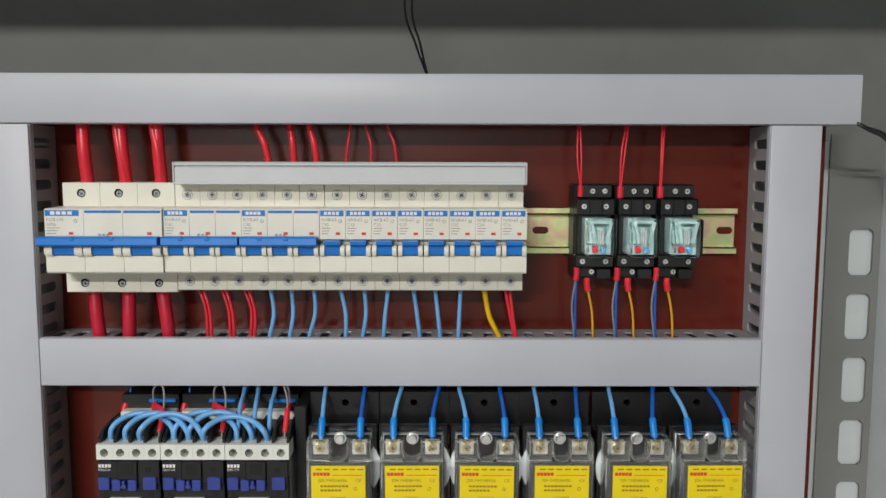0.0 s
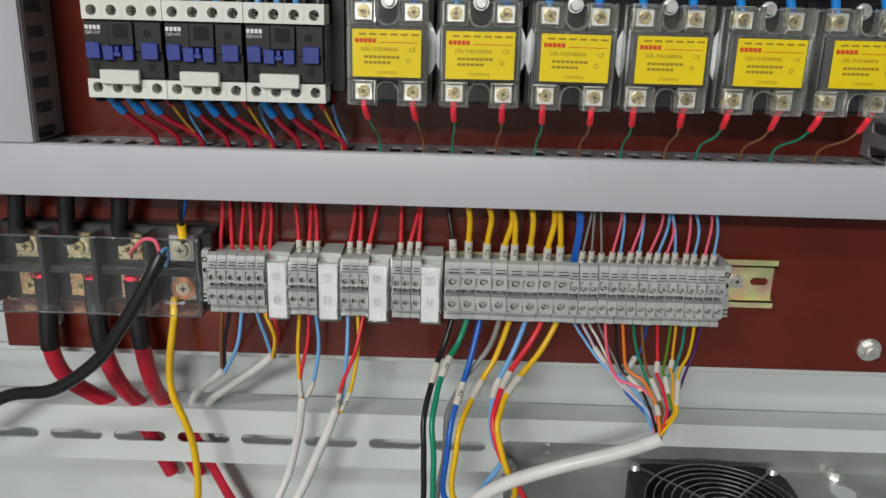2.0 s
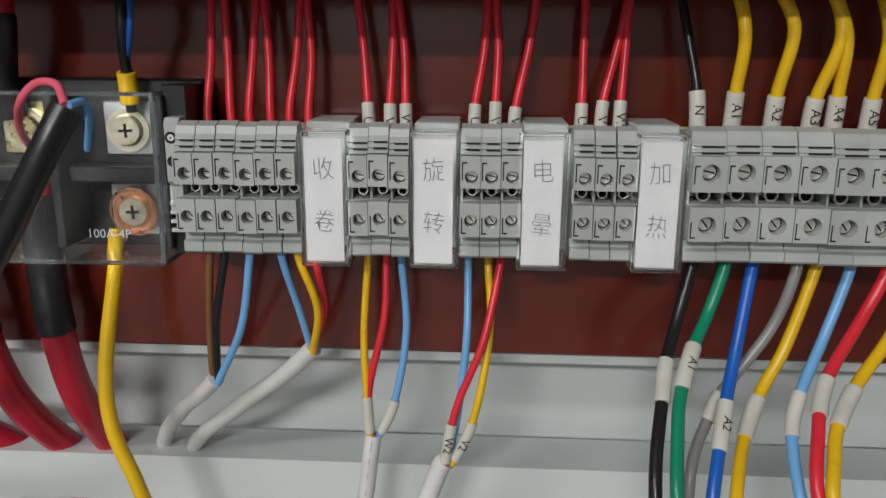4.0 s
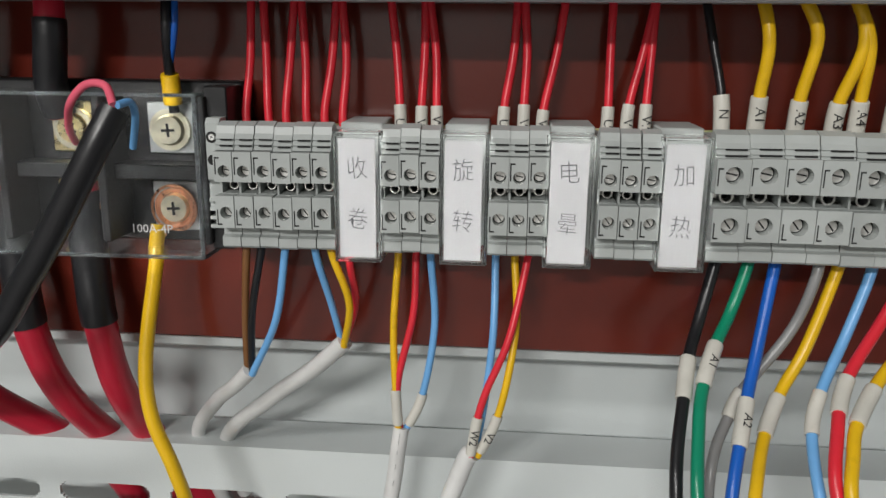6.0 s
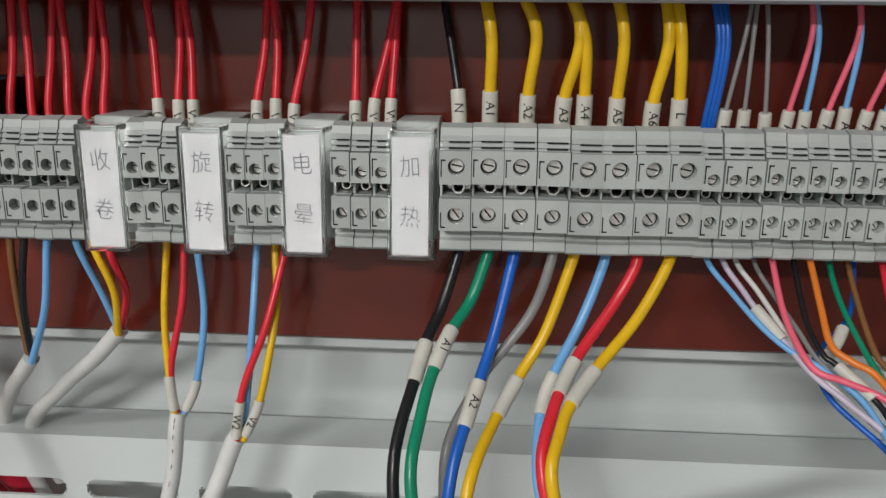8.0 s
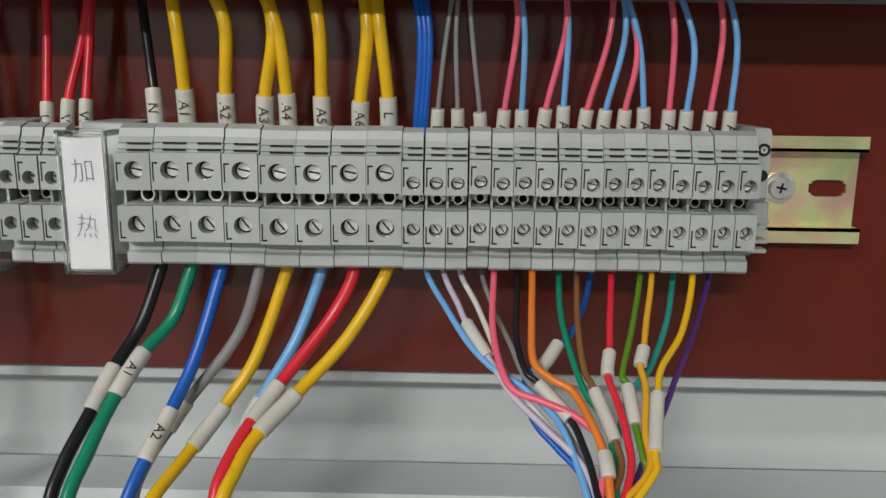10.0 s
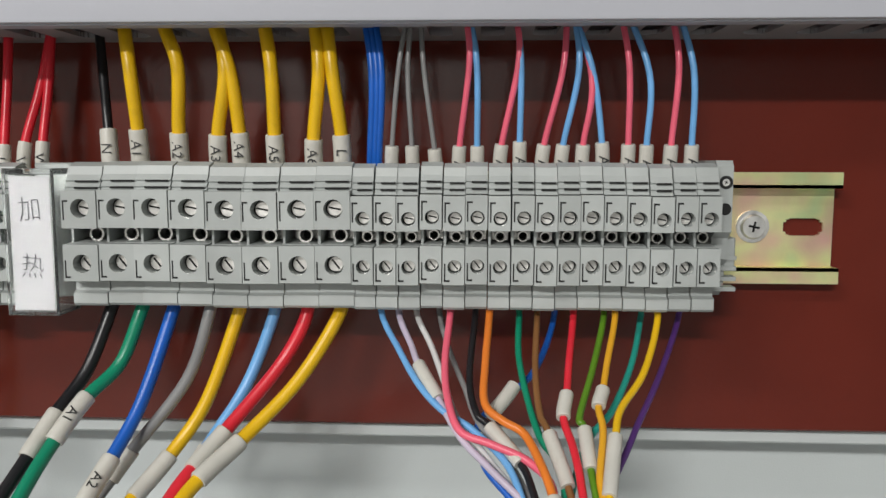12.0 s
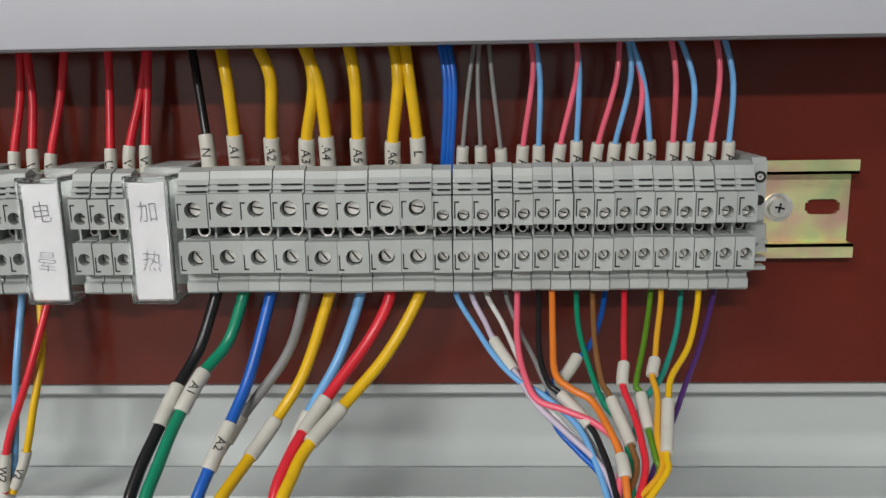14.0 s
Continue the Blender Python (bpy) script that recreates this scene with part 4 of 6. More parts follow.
RUNS = {"feed": "feed wire from the duct into a terminal", "phase": "phase wire with a marker sleeve above a terminal", "neutral": "neutral wire from the duct into a terminal",
        "heater": "heater wire with a white marker sleeve", "signal": "thin signal wire between duct and terminal", "control": "thin control wire fanning out below the terminals",
        "motor": "motor wire below the terminal strip", "loose sleeve": "loose marker sleeve among the control wires", "control cable": "round jacketed control cable above the fan",
        "motor cable": "round jacketed motor cable below the terminals", "earth wire": "thick earth wire hanging from the power block", "supply cable": "thick supply cable crossing the clear cover",
        "core of the supply cable": "core stripped from the thick supply cable", "supply wire": "thick supply wire with a bolted lug", "feed wire": "feed wire entering a breaker from above",
        "relay wire": "thin wire on a plug-in relay", "load wire": "load wire between device and duct", "jumper": "arched jumper wire between contactors", "contactor wire": "wire on a contactor terminal",
        "coil wire": "thin coil wire on a contactor", "control wire": "thin control wire below a solid state relay", "thin cable": "thin loose cable beside the wiring duct", "duct wire": "wire lying lengthwise inside a slotted duct"}


def glide(pts, steps):
    """A smooth line through the points."""
    v = [Vector((x, -d, z)) for x, d, z in pts]
    v = [v[0] * 2 - v[1], *v, v[-1] * 2 - v[-2]]
    line = []
    for i in range(1, len(v) - 2):
        p0, p1, p2, p3 = v[i - 1:i + 3]
        for k in range(steps):
            t = k / steps
            line.append(0.5 * (2 * p1 + (p2 - p0) * t + (2 * p0 - 5 * p1 + 4 * p2 - p3) * t * t + (3 * p1 - p0 - 3 * p2 + p3) * t ** 3))
    line.append(v[-2].copy())
    return line


def tube(bm, line, r, sides=10, flare=0.0):
    rings = []
    side = None
    n = len(line)
    for i, p in enumerate(line):
        way = (line[min(i + 1, n - 1)] - line[max(i - 1, 0)]).normalized()
        if side is None:
            side = way.orthogonal().normalized()
        side = (side - way * side.dot(way)).normalized()
        up = way.cross(side)
        q = r + (flare if i in (0, n - 1) else 0)
        rings.append([bm.verts.new(p + q * (math.cos(a) * side + math.sin(a) * up)) for a in (2 * math.pi * k / sides for k in range(sides))])
    for a, b in zip(rings, rings[1:]):
        for k in range(sides):
            bm.faces.new((a[k], a[(k + 1) % sides], b[(k + 1) % sides], b[k]))
    bm.faces.new(rings[0])
    bm.faces.new(rings[-1])
    return bm


def stretch_of(line, za, zb):
    """The part of the line between two heights, cut to measure."""
    lo, hi = min(za, zb), max(za, zb)
    got = []
    for p, q in zip(line, line[1:]):
        for k in range(4):
            w = p.lerp(q, k / 4)
            if lo <= w.z <= hi:
                got.append(w)
    return got


SLEEVES = {"seg": ("marker_sleeve", SLEEVE, 1.32, ""), "shrink": ("heat_shrink", W_BLACK, 1.13, "black heat-shrink sleeve"), "rsl": ("red_ferrule", W_RED, 2.7, "red insulated ferrule"), "bsl": ("blue_ferrule", W_FERRULE, 1.6, "blue insulated ferrule"),
           "ysl": ("yellow_ferrule", W_YELLOW, 1.75, "yellow insulated lug sleeve"), "fsl": ("blue_ferrule", W_FERRULE, 1.6, "blue insulated fork lug")}


def along(ob, c, way, q):
    """Turns a flat mark so that it lies on a tube of radius q and runs along it."""
    n = Vector((0, -1, 0)) - way * way.dot(Vector((0, -1, 0)))
    n.normalize()
    up = n.cross(way)
    c = c + n * (q + 0.0001)
    ob.matrix_local = Matrix(((way.x, up.x, n.x, c.x), (way.y, up.y, n.y, c.y), (way.z, up.z, n.z, c.z), (0, 0, 0, 1)))


def wire(mat, mm, run, *pts, sleeves=(), print_marks=0):
    r = mm / 1000
    line = glide(pts, 7)
    tint = TINT_OF[mat.name]
    name = "marker_sleeve" if run == "loose sleeve" else "cable" if "cable" in run and "core" not in run else "wire"
    ob = solid(name, tube(N(), line, r, 14 if r > 0.0025 else 10), mat, tint + " " + RUNS[run], name.replace("_", " "), run + "s" if run not in ("loose sleeve", "control cable", "supply cable", "earth wire") else "")
    for s in sleeves:
        if s[0] in SLEEVES:
            nm, m, grow, lab = SLEEVES[s[0]]
            run_line = stretch_of(line, s[1], s[2])
            text = ""
            tag = s[3] if len(s) > 3 else ""
        else:
            nm, m, grow, lab = SLEEVES["seg"]
            run_line = stretch_of(line, s[0], pts[-1][2])
            text, tag = s[1], ""
            grow = max(grow, 0.0021 / r) if r < 0.00148 else 0.0026 / r if r < 0.0018 else 1.36
        if len(run_line) < 2:
            continue
        q = max(r * grow, 0.0019)
        sl = part(nm, tube(N(), run_line, q, 12, -0.00012), m, ob, lab)
        if tag:
            i = len(run_line) // 2
            along(lettering("marker_text", tag, 0.0040, INK, sl, 0, 0, 0), run_line[i], (run_line[-2] - run_line[1]).normalized(), q)
        if text:
            c = run_line[len(run_line) // 3]
            z = s[0] - 0.0058
            lettering("marker_text", text, 0.0043, INK, sl, c.x, -c.y + q + 0.00005, z, turn=-90)
    for k in range(print_marks):
        i = 4 + 2 * k
        if i + 1 < len(line):
            along(part("print_mark", B(N(), -0.0009, 0.0009, -0.00005, 0.00005, -0.0003, 0.0003), GREYINK, ob, smooth=False), line[i], (line[i + 1] - line[i - 1]).normalized(), r)
    return ob


wire(W_RED, 1.45, 'feed', (-0.1124, 0.010, 1.2710), (-0.1136, 0.011, 1.2633), (-0.1143, 0.013, 1.2419), (-0.1157, 0.016, 1.2247), (-0.1147, 0.017, 1.2164))
wire(W_RED, 1.45, 'feed', (-0.1086, 0.010, 1.2710), (-0.1094, 0.011, 1.2633), (-0.1086, 0.013, 1.2419), (-0.1079, 0.016, 1.2248), (-0.1069, 0.017, 1.2164))
wire(W_RED, 1.45, 'feed', (-0.0973, 0.010, 1.2710), (-0.0985, 0.011, 1.2633), (-0.1003, 0.013, 1.2420), (-0.1016, 0.016, 1.2249), (-0.1007, 0.017, 1.2164))
wire(W_RED, 1.45, 'feed', (-0.0957, 0.010, 1.2710), (-0.0963, 0.011, 1.2633), (-0.0949, 0.013, 1.2421), (-0.0945, 0.016, 1.2250), (-0.0937, 0.017, 1.2164))
wire(W_RED, 1.45, 'feed', (-0.0830, 0.010, 1.2710), (-0.0840, 0.011, 1.2633), (-0.0857, 0.013, 1.2422), (-0.0880, 0.016, 1.2251), (-0.0873, 0.017, 1.2164))
wire(W_RED, 1.45, 'feed', (-0.0818, 0.010, 1.2710), (-0.0822, 0.011, 1.2633), (-0.0807, 0.013, 1.2422), (-0.0817, 0.016, 1.2243), (-0.0811, 0.017, 1.2164))
wire(W_RED, 1.45, 'phase', (-0.0653, 0.010, 1.2710), (-0.0655, 0.011, 1.2633), (-0.0634, 0.013, 1.2452), (-0.0619, 0.016, 1.2277), (-0.0615, 0.017, 1.2175), sleeves=((1.2277, 'U'),))
wire(W_RED, 1.45, 'phase', (-0.0534, 0.010, 1.2710), (-0.0538, 0.011, 1.2633), (-0.0538, 0.013, 1.2453), (-0.0545, 0.016, 1.2278), (-0.0544, 0.017, 1.2175), sleeves=((1.2278, 'V'),))
wire(W_RED, 1.45, 'phase', (-0.0526, 0.010, 1.2710), (-0.0525, 0.011, 1.2633), (-0.0500, 0.013, 1.2454), (-0.0494, 0.016, 1.2279), (-0.0491, 0.017, 1.2175), sleeves=((1.2279, 'W'),))
wire(W_RED, 1.45, 'phase', (-0.0228, 0.010, 1.2710), (-0.0230, 0.011, 1.2633), (-0.0239, 0.013, 1.2456), (-0.0265, 0.016, 1.2280), (-0.0268, 0.017, 1.2175), sleeves=((1.2280, 'U'),))
wire(W_RED, 1.45, 'phase', (-0.0210, 0.010, 1.2710), (-0.0208, 0.011, 1.2633), (-0.0195, 0.013, 1.2456), (-0.0200, 0.016, 1.2283), (-0.0201, 0.017, 1.2175), sleeves=((1.2283, 'V'),))
wire(W_RED, 1.45, 'phase', (-0.0070, 0.010, 1.2710), (-0.0073, 0.011, 1.2633), (-0.0096, 0.013, 1.2457), (-0.0134, 0.016, 1.2271), (-0.0139, 0.017, 1.2175), sleeves=((1.2271, 'W'),))
wire(W_RED, 1.45, 'phase', (0.0078, 0.010, 1.2710), (0.0081, 0.011, 1.2633), (0.0079, 0.013, 1.2459), (0.0078, 0.016, 1.2285), (0.0075, 0.017, 1.2175), sleeves=((1.2285, 'U'),))
wire(W_RED, 1.45, 'phase', (0.0218, 0.010, 1.2710), (0.0218, 0.011, 1.2633), (0.0186, 0.013, 1.2460), (0.0146, 0.016, 1.2289), (0.0139, 0.017, 1.2175), sleeves=((1.2289, 'V'),))
wire(W_RED, 1.45, 'phase', (0.0215, 0.010, 1.2710), (0.0219, 0.011, 1.2633), (0.0212, 0.013, 1.2460), (0.0202, 0.016, 1.2290), (0.0198, 0.017, 1.2175), sleeves=((1.2290, 'W'),))
wire(W_BLACK, 1.50, 'neutral', (0.0365, 0.010, 1.2680), (0.0379, 0.012, 1.2613), (0.0405, 0.016, 1.2471), (0.0431, 0.020, 1.2326), (0.0440, 0.021, 1.2180), sleeves=((1.2326, 'N'),))
wire(W_YELLOW, 2.00, 'heater', (0.0493, 0.022, 1.272), (0.0539, 0.028, 1.2508), (0.054, 0.024, 1.2326), (0.054, 0.022, 1.218), sleeves=((1.2326, 'A1'),))
wire(W_YELLOW, 2.00, 'heater', (0.0633, 0.022, 1.27), (0.064, 0.026, 1.2625), (0.0683, 0.028, 1.2507), (0.0665, 0.024, 1.2321), (0.0663, 0.022, 1.218), sleeves=((1.2321, 'A2'),))
wire(W_YELLOW, 2.00, 'heater', (0.0765, 0.022, 1.272), (0.0822, 0.028, 1.2506), (0.0784, 0.024, 1.231), (0.0779, 0.022, 1.218), sleeves=((1.231, 'A3'),))
wire(W_YELLOW, 2.00, 'heater', (0.0782, 0.022, 1.27), (0.079, 0.026, 1.2625), (0.0838, 0.028, 1.249), (0.0849, 0.024, 1.2322), (0.085, 0.022, 1.218), sleeves=((1.2322, 'A4'),))
wire(W_YELLOW, 2.00, 'heater', (0.0913, 0.022, 1.272), (0.0958, 0.028, 1.2506), (0.0955, 0.024, 1.231), (0.0955, 0.022, 1.218), sleeves=((1.231, 'A5'),))
wire(W_YELLOW, 2.00, 'heater', (0.1067, 0.022, 1.272), (0.1099, 0.028, 1.2505), (0.1073, 0.024, 1.2302), (0.107, 0.022, 1.218), sleeves=((1.2302, 'A6'),))
wire(W_YELLOW, 2.00, 'heater', (0.1104, 0.022, 1.272), (0.1136, 0.028, 1.2505), (0.1155, 0.024, 1.2315), (0.1157, 0.022, 1.218), sleeves=((1.2315, 'L'),))
wire(W_DBLUE, 1.10, 'signal', (0.1213, 0.022, 1.272), (0.1254, 0.028, 1.2488), (0.1242, 0.024, 1.2235), (0.1242, 0.022, 1.217))
wire(W_DBLUE, 1.10, 'signal', (0.1227, 0.022, 1.272), (0.1268, 0.028, 1.2488), (0.1256, 0.024, 1.2231), (0.1256, 0.022, 1.217))
wire(W_DBLUE, 1.10, 'signal', (0.1243, 0.022, 1.272), (0.1281, 0.028, 1.2488), (0.1266, 0.024, 1.2231), (0.1266, 0.022, 1.217))
wire(W_GREY, 0.75, 'signal', (0.1368, 0.022, 1.272), (0.1334, 0.028, 1.252), (0.1307, 0.024, 1.2277), (0.1304, 0.022, 1.218), sleeves=((1.2277, 'F'),))
wire(W_GREY, 0.75, 'signal', (0.1378, 0.022, 1.272), (0.1358, 0.028, 1.252), (0.1366, 0.024, 1.2277), (0.1367, 0.022, 1.218), sleeves=((1.2277, 'F'),))
wire(W_GREY, 0.75, 'signal', (0.139, 0.022, 1.272), (0.1402, 0.028, 1.2519), (0.1432, 0.024, 1.2273), (0.1436, 0.022, 1.218), sleeves=((1.2273, 'F'),))
wire(W_PINK, 0.95, 'signal', (0.1509, 0.022, 1.272), (0.1536, 0.028, 1.2535), (0.1507, 0.024, 1.2277), (0.1504, 0.022, 1.218), sleeves=((1.2277, 'A'),))
wire(W_BLUE, 0.95, 'signal', (0.1519, 0.022, 1.272), (0.1556, 0.028, 1.2518), (0.1559, 0.024, 1.2277), (0.1559, 0.022, 1.218), sleeves=((1.2277, 'A'),))
wire(W_PINK, 0.95, 'signal', (0.1655, 0.022, 1.272), (0.1678, 0.028, 1.2534), (0.1631, 0.024, 1.2281), (0.1625, 0.022, 1.218), sleeves=((1.2281, 'A'),))
wire(W_BLUE, 0.95, 'signal', (0.1662, 0.022, 1.272), (0.1683, 0.028, 1.2518), (0.1684, 0.024, 1.229), (0.1684, 0.022, 1.218), sleeves=((1.229, 'A'),))
wire(W_PINK, 0.95, 'signal', (0.1817, 0.022, 1.272), (0.1804, 0.028, 1.2501), (0.1755, 0.024, 1.2281), (0.1749, 0.022, 1.218), sleeves=((1.2281, 'A'),))
wire(W_BLUE, 0.95, 'signal', (0.1823, 0.022, 1.272), (0.1849, 0.028, 1.2509), (0.1811, 0.024, 1.2281), (0.1806, 0.022, 1.218), sleeves=((1.2281, 'A'),))
wire(W_PINK, 0.95, 'signal', (0.182, 0.022, 1.272), (0.1885, 0.028, 1.2469), (0.1869, 0.024, 1.2281), (0.1867, 0.022, 1.218), sleeves=((1.2281, 'A'),))
wire(W_BLUE, 0.95, 'signal', (0.181, 0.022, 1.272), (0.1884, 0.028, 1.2501), (0.1923, 0.024, 1.2293), (0.1928, 0.022, 1.218), sleeves=((1.2293, 'A'),))
wire(W_PINK, 0.95, 'signal', (0.1956, 0.022, 1.272), (0.1989, 0.028, 1.2516), (0.2, 0.024, 1.2288), (0.2001, 0.022, 1.218), sleeves=((1.2288, 'A'),))
wire(W_BLUE, 0.95, 'signal', (0.1964, 0.022, 1.272), (0.2047, 0.028, 1.2484), (0.2053, 0.024, 1.2281), (0.2054, 0.022, 1.218), sleeves=((1.2281, 'A'),))
wire(W_PINK, 0.95, 'signal', (0.2101, 0.022, 1.272), (0.2129, 0.028, 1.2515), (0.2124, 0.024, 1.2286), (0.2123, 0.022, 1.218), sleeves=((1.2286, 'A'),))
wire(W_BLUE, 0.95, 'signal', (0.2115, 0.022, 1.272), (0.217, 0.028, 1.2499), (0.2183, 0.024, 1.2286), (0.2185, 0.022, 1.218), sleeves=((1.2286, 'A'),))
wire(W_BLACK, 2.00, 'heater', (0.0465, 0.024, 1.1860), (0.0438, 0.027, 1.1754), (0.0394, 0.033, 1.1604), (0.0348, 0.043, 1.1505), (0.0316, 0.055, 1.1402), (0.0287, 0.066, 1.1305), (0.0276, 0.074, 1.1201), (0.0285, 0.079, 1.0984), (0.0272, 0.078, 1.0450), (0.0100, 0.045, 0.9300), sleeves=(('seg', 1.1510, 1.1410),))
wire(W_GREEN, 2.00, 'heater', (0.0565, 0.024, 1.1870), (0.0543, 0.028, 1.1771), (0.0493, 0.032, 1.1626), (0.0428, 0.042, 1.1543), (0.0375, 0.053, 1.1431), (0.0350, 0.064, 1.1335), (0.0332, 0.076, 1.1217), (0.0350, 0.081, 1.0987), (0.0333, 0.080, 1.0452), (0.0200, 0.048, 0.9300), sleeves=(('seg', 1.1555, 1.1448, 'A1'),))
wire(W_DBLUE, 2.00, 'heater', (0.0652, 0.024, 1.1860), (0.0633, 0.027, 1.1760), (0.0578, 0.037, 1.1530), (0.0536, 0.046, 1.1410), (0.0495, 0.057, 1.1307), (0.0454, 0.068, 1.1177), (0.0435, 0.074, 1.0990), (0.0420, 0.076, 1.0713), (0.0558, 0.074, 1.0460), (0.0500, 0.040, 0.9400), sleeves=(('seg', 1.1395, 1.1283, 'A2'),))
wire(W_GREY, 1.80, 'heater', (0.0762, 0.026, 1.186), (0.0762, 0.03, 1.1776), (0.0696, 0.032, 1.1581), (0.0543, 0.037, 1.1378), (0.0493, 0.042, 1.13), (0.0448, 0.048, 1.1226), (0.0422, 0.054, 1.113), (0.0418, 0.058, 1.0896), (0.0378, 0.062, 1.0567), (0.0469, 0.062, 1.0377), (0.03, 0.03, 0.93), sleeves=(('seg', 1.1378, 1.13),))
wire(W_YELLOW, 2.00, 'heater', (0.0859, 0.024, 1.1860), (0.0837, 0.026, 1.1766), (0.0751, 0.031, 1.1515), (0.0666, 0.037, 1.1377), (0.0587, 0.050, 1.1274), (0.0518, 0.069, 1.1184), (0.0495, 0.076, 1.1040), (0.0480, 0.078, 1.0727), (0.0645, 0.078, 1.0532), (0.0763, 0.074, 1.0481), sleeves=(('seg', 1.1371, 1.1278),))
wire(W_BLUE, 1.80, 'heater', (0.0955, 0.024, 1.1860), (0.0944, 0.026, 1.1760), (0.0871, 0.031, 1.1560), (0.0776, 0.041, 1.1398), (0.0735, 0.049, 1.1297), (0.0722, 0.064, 1.1170), (0.0750, 0.070, 1.1060), (0.0815, 0.066, 1.0936), (0.0711, 0.062, 1.0723), (0.0636, 0.060, 1.0600), sleeves=(('seg', 1.1407, 1.1291),))
wire(W_RED, 2.00, 'heater', (0.1053, 0.025, 1.1860), (0.1048, 0.028, 1.1762), (0.0975, 0.032, 1.1624), (0.0837, 0.044, 1.1453), (0.0758, 0.062, 1.1346), (0.0729, 0.074, 1.1227), (0.0790, 0.080, 1.1028), (0.0945, 0.082, 1.0759), (0.0955, 0.078, 1.0642), (0.0821, 0.076, 1.0554), (0.0684, 0.074, 1.0479), sleeves=(('seg', 1.1466, 1.1389),))
wire(W_YELLOW, 2.00, 'heater', (0.1165, 0.025, 1.1870), (0.1151, 0.030, 1.1774), (0.1045, 0.038, 1.1598), (0.0910, 0.048, 1.1459), (0.0818, 0.060, 1.1379), (0.0781, 0.069, 1.1320), (0.0756, 0.078, 1.1223), (0.0815, 0.082, 1.0990), (0.0885, 0.084, 1.0821), (0.0861, 0.078, 1.0681), (0.0742, 0.076, 1.0594), (0.0652, 0.074, 1.0470), sleeves=(('seg', 1.1459, 1.1379),))
wire(W_BLUE, 0.95, 'control', (0.1279, 0.024, 1.1870), (0.1279, 0.029, 1.1782), (0.1341, 0.040, 1.1701), (0.1407, 0.051, 1.1630), (0.1476, 0.058, 1.1580), (0.1559, 0.063, 1.1543), (0.1657, 0.074, 1.1469), (0.1711, 0.095, 1.1318), (0.1695, 0.097, 1.1262))
wire(W_LILAC, 0.95, 'control', (0.1331, 0.024, 1.1870), (0.1331, 0.029, 1.1782), (0.1377, 0.039, 1.1708), (0.1401, 0.045, 1.1672), (0.1464, 0.055, 1.1600), (0.1525, 0.065, 1.1532), (0.1603, 0.073, 1.1479), (0.1702, 0.083, 1.1406), (0.1727, 0.098, 1.1318), (0.1695, 0.097, 1.1262), sleeves=(('seg', 1.1672, 1.1600),))
wire(W_WHITE, 0.90, 'control', (0.1382, 0.024, 1.1870), (0.1382, 0.026, 1.1776), (0.1432, 0.036, 1.1701), (0.1477, 0.048, 1.1623), (0.1511, 0.057, 1.1562), (0.1606, 0.069, 1.1479), (0.1705, 0.081, 1.1395), (0.1743, 0.097, 1.1318), (0.1695, 0.097, 1.1262))
wire(W_GREY, 0.80, 'control', (0.1449, 0.024, 1.1870), (0.1449, 0.024, 1.1770), (0.1487, 0.037, 1.1685), (0.1530, 0.047, 1.1613), (0.1570, 0.057, 1.1546), (0.1669, 0.070, 1.1454), (0.1759, 0.096, 1.1318), (0.1695, 0.097, 1.1262))
wire(W_PINK, 1.05, 'control', (0.1484, 0.024, 1.1870), (0.1484, 0.032, 1.1787), (0.1476, 0.047, 1.1684), (0.1489, 0.058, 1.1610), (0.1524, 0.066, 1.1553), (0.1600, 0.069, 1.1532), (0.1696, 0.073, 1.1501), (0.1749, 0.081, 1.1451), (0.1711, 0.095, 1.1318), (0.1695, 0.097, 1.1262))
wire(W_BLACK, 0.95, 'control', (0.1557, 0.024, 1.1870), (0.1557, 0.031, 1.1781), (0.1544, 0.050, 1.1649), (0.1564, 0.060, 1.1582), (0.1595, 0.063, 1.1560), (0.1674, 0.072, 1.1495), (0.1699, 0.078, 1.1455), (0.1717, 0.086, 1.1403), (0.1727, 0.098, 1.1318), (0.1695, 0.097, 1.1262), sleeves=(('seg', 1.1560, 1.1495),))
wire(W_ORANGE, 1.10, 'control', (0.1598, 0.024, 1.1870), (0.1598, 0.034, 1.1793), (0.1587, 0.049, 1.1691), (0.1585, 0.060, 1.1611), (0.1630, 0.065, 1.1580), (0.1684, 0.068, 1.1556), (0.1723, 0.076, 1.1504), (0.1745, 0.083, 1.1455), (0.1749, 0.089, 1.1415), (0.1743, 0.097, 1.1318), (0.1695, 0.097, 1.1262), sleeves=(('seg', 1.1455, 1.1415),))
wire(W_GREEN, 0.95, 'control', (0.1687, 0.024, 1.1870), (0.1687, 0.027, 1.1774), (0.1681, 0.040, 1.1686), (0.1701, 0.053, 1.1596), (0.1729, 0.063, 1.1527), (0.1778, 0.072, 1.1463), (0.1759, 0.096, 1.1318), (0.1695, 0.097, 1.1262))
wire(W_BROWN, 0.95, 'control', (0.1739, 0.024, 1.1870), (0.1739, 0.029, 1.1779), (0.1724, 0.046, 1.1666), (0.1729, 0.058, 1.1580), (0.1748, 0.063, 1.1546), (0.1787, 0.076, 1.1453), (0.1788, 0.084, 1.1402), (0.1711, 0.095, 1.1318), (0.1695, 0.097, 1.1262), sleeves=(('seg', 1.1546, 1.1453),))
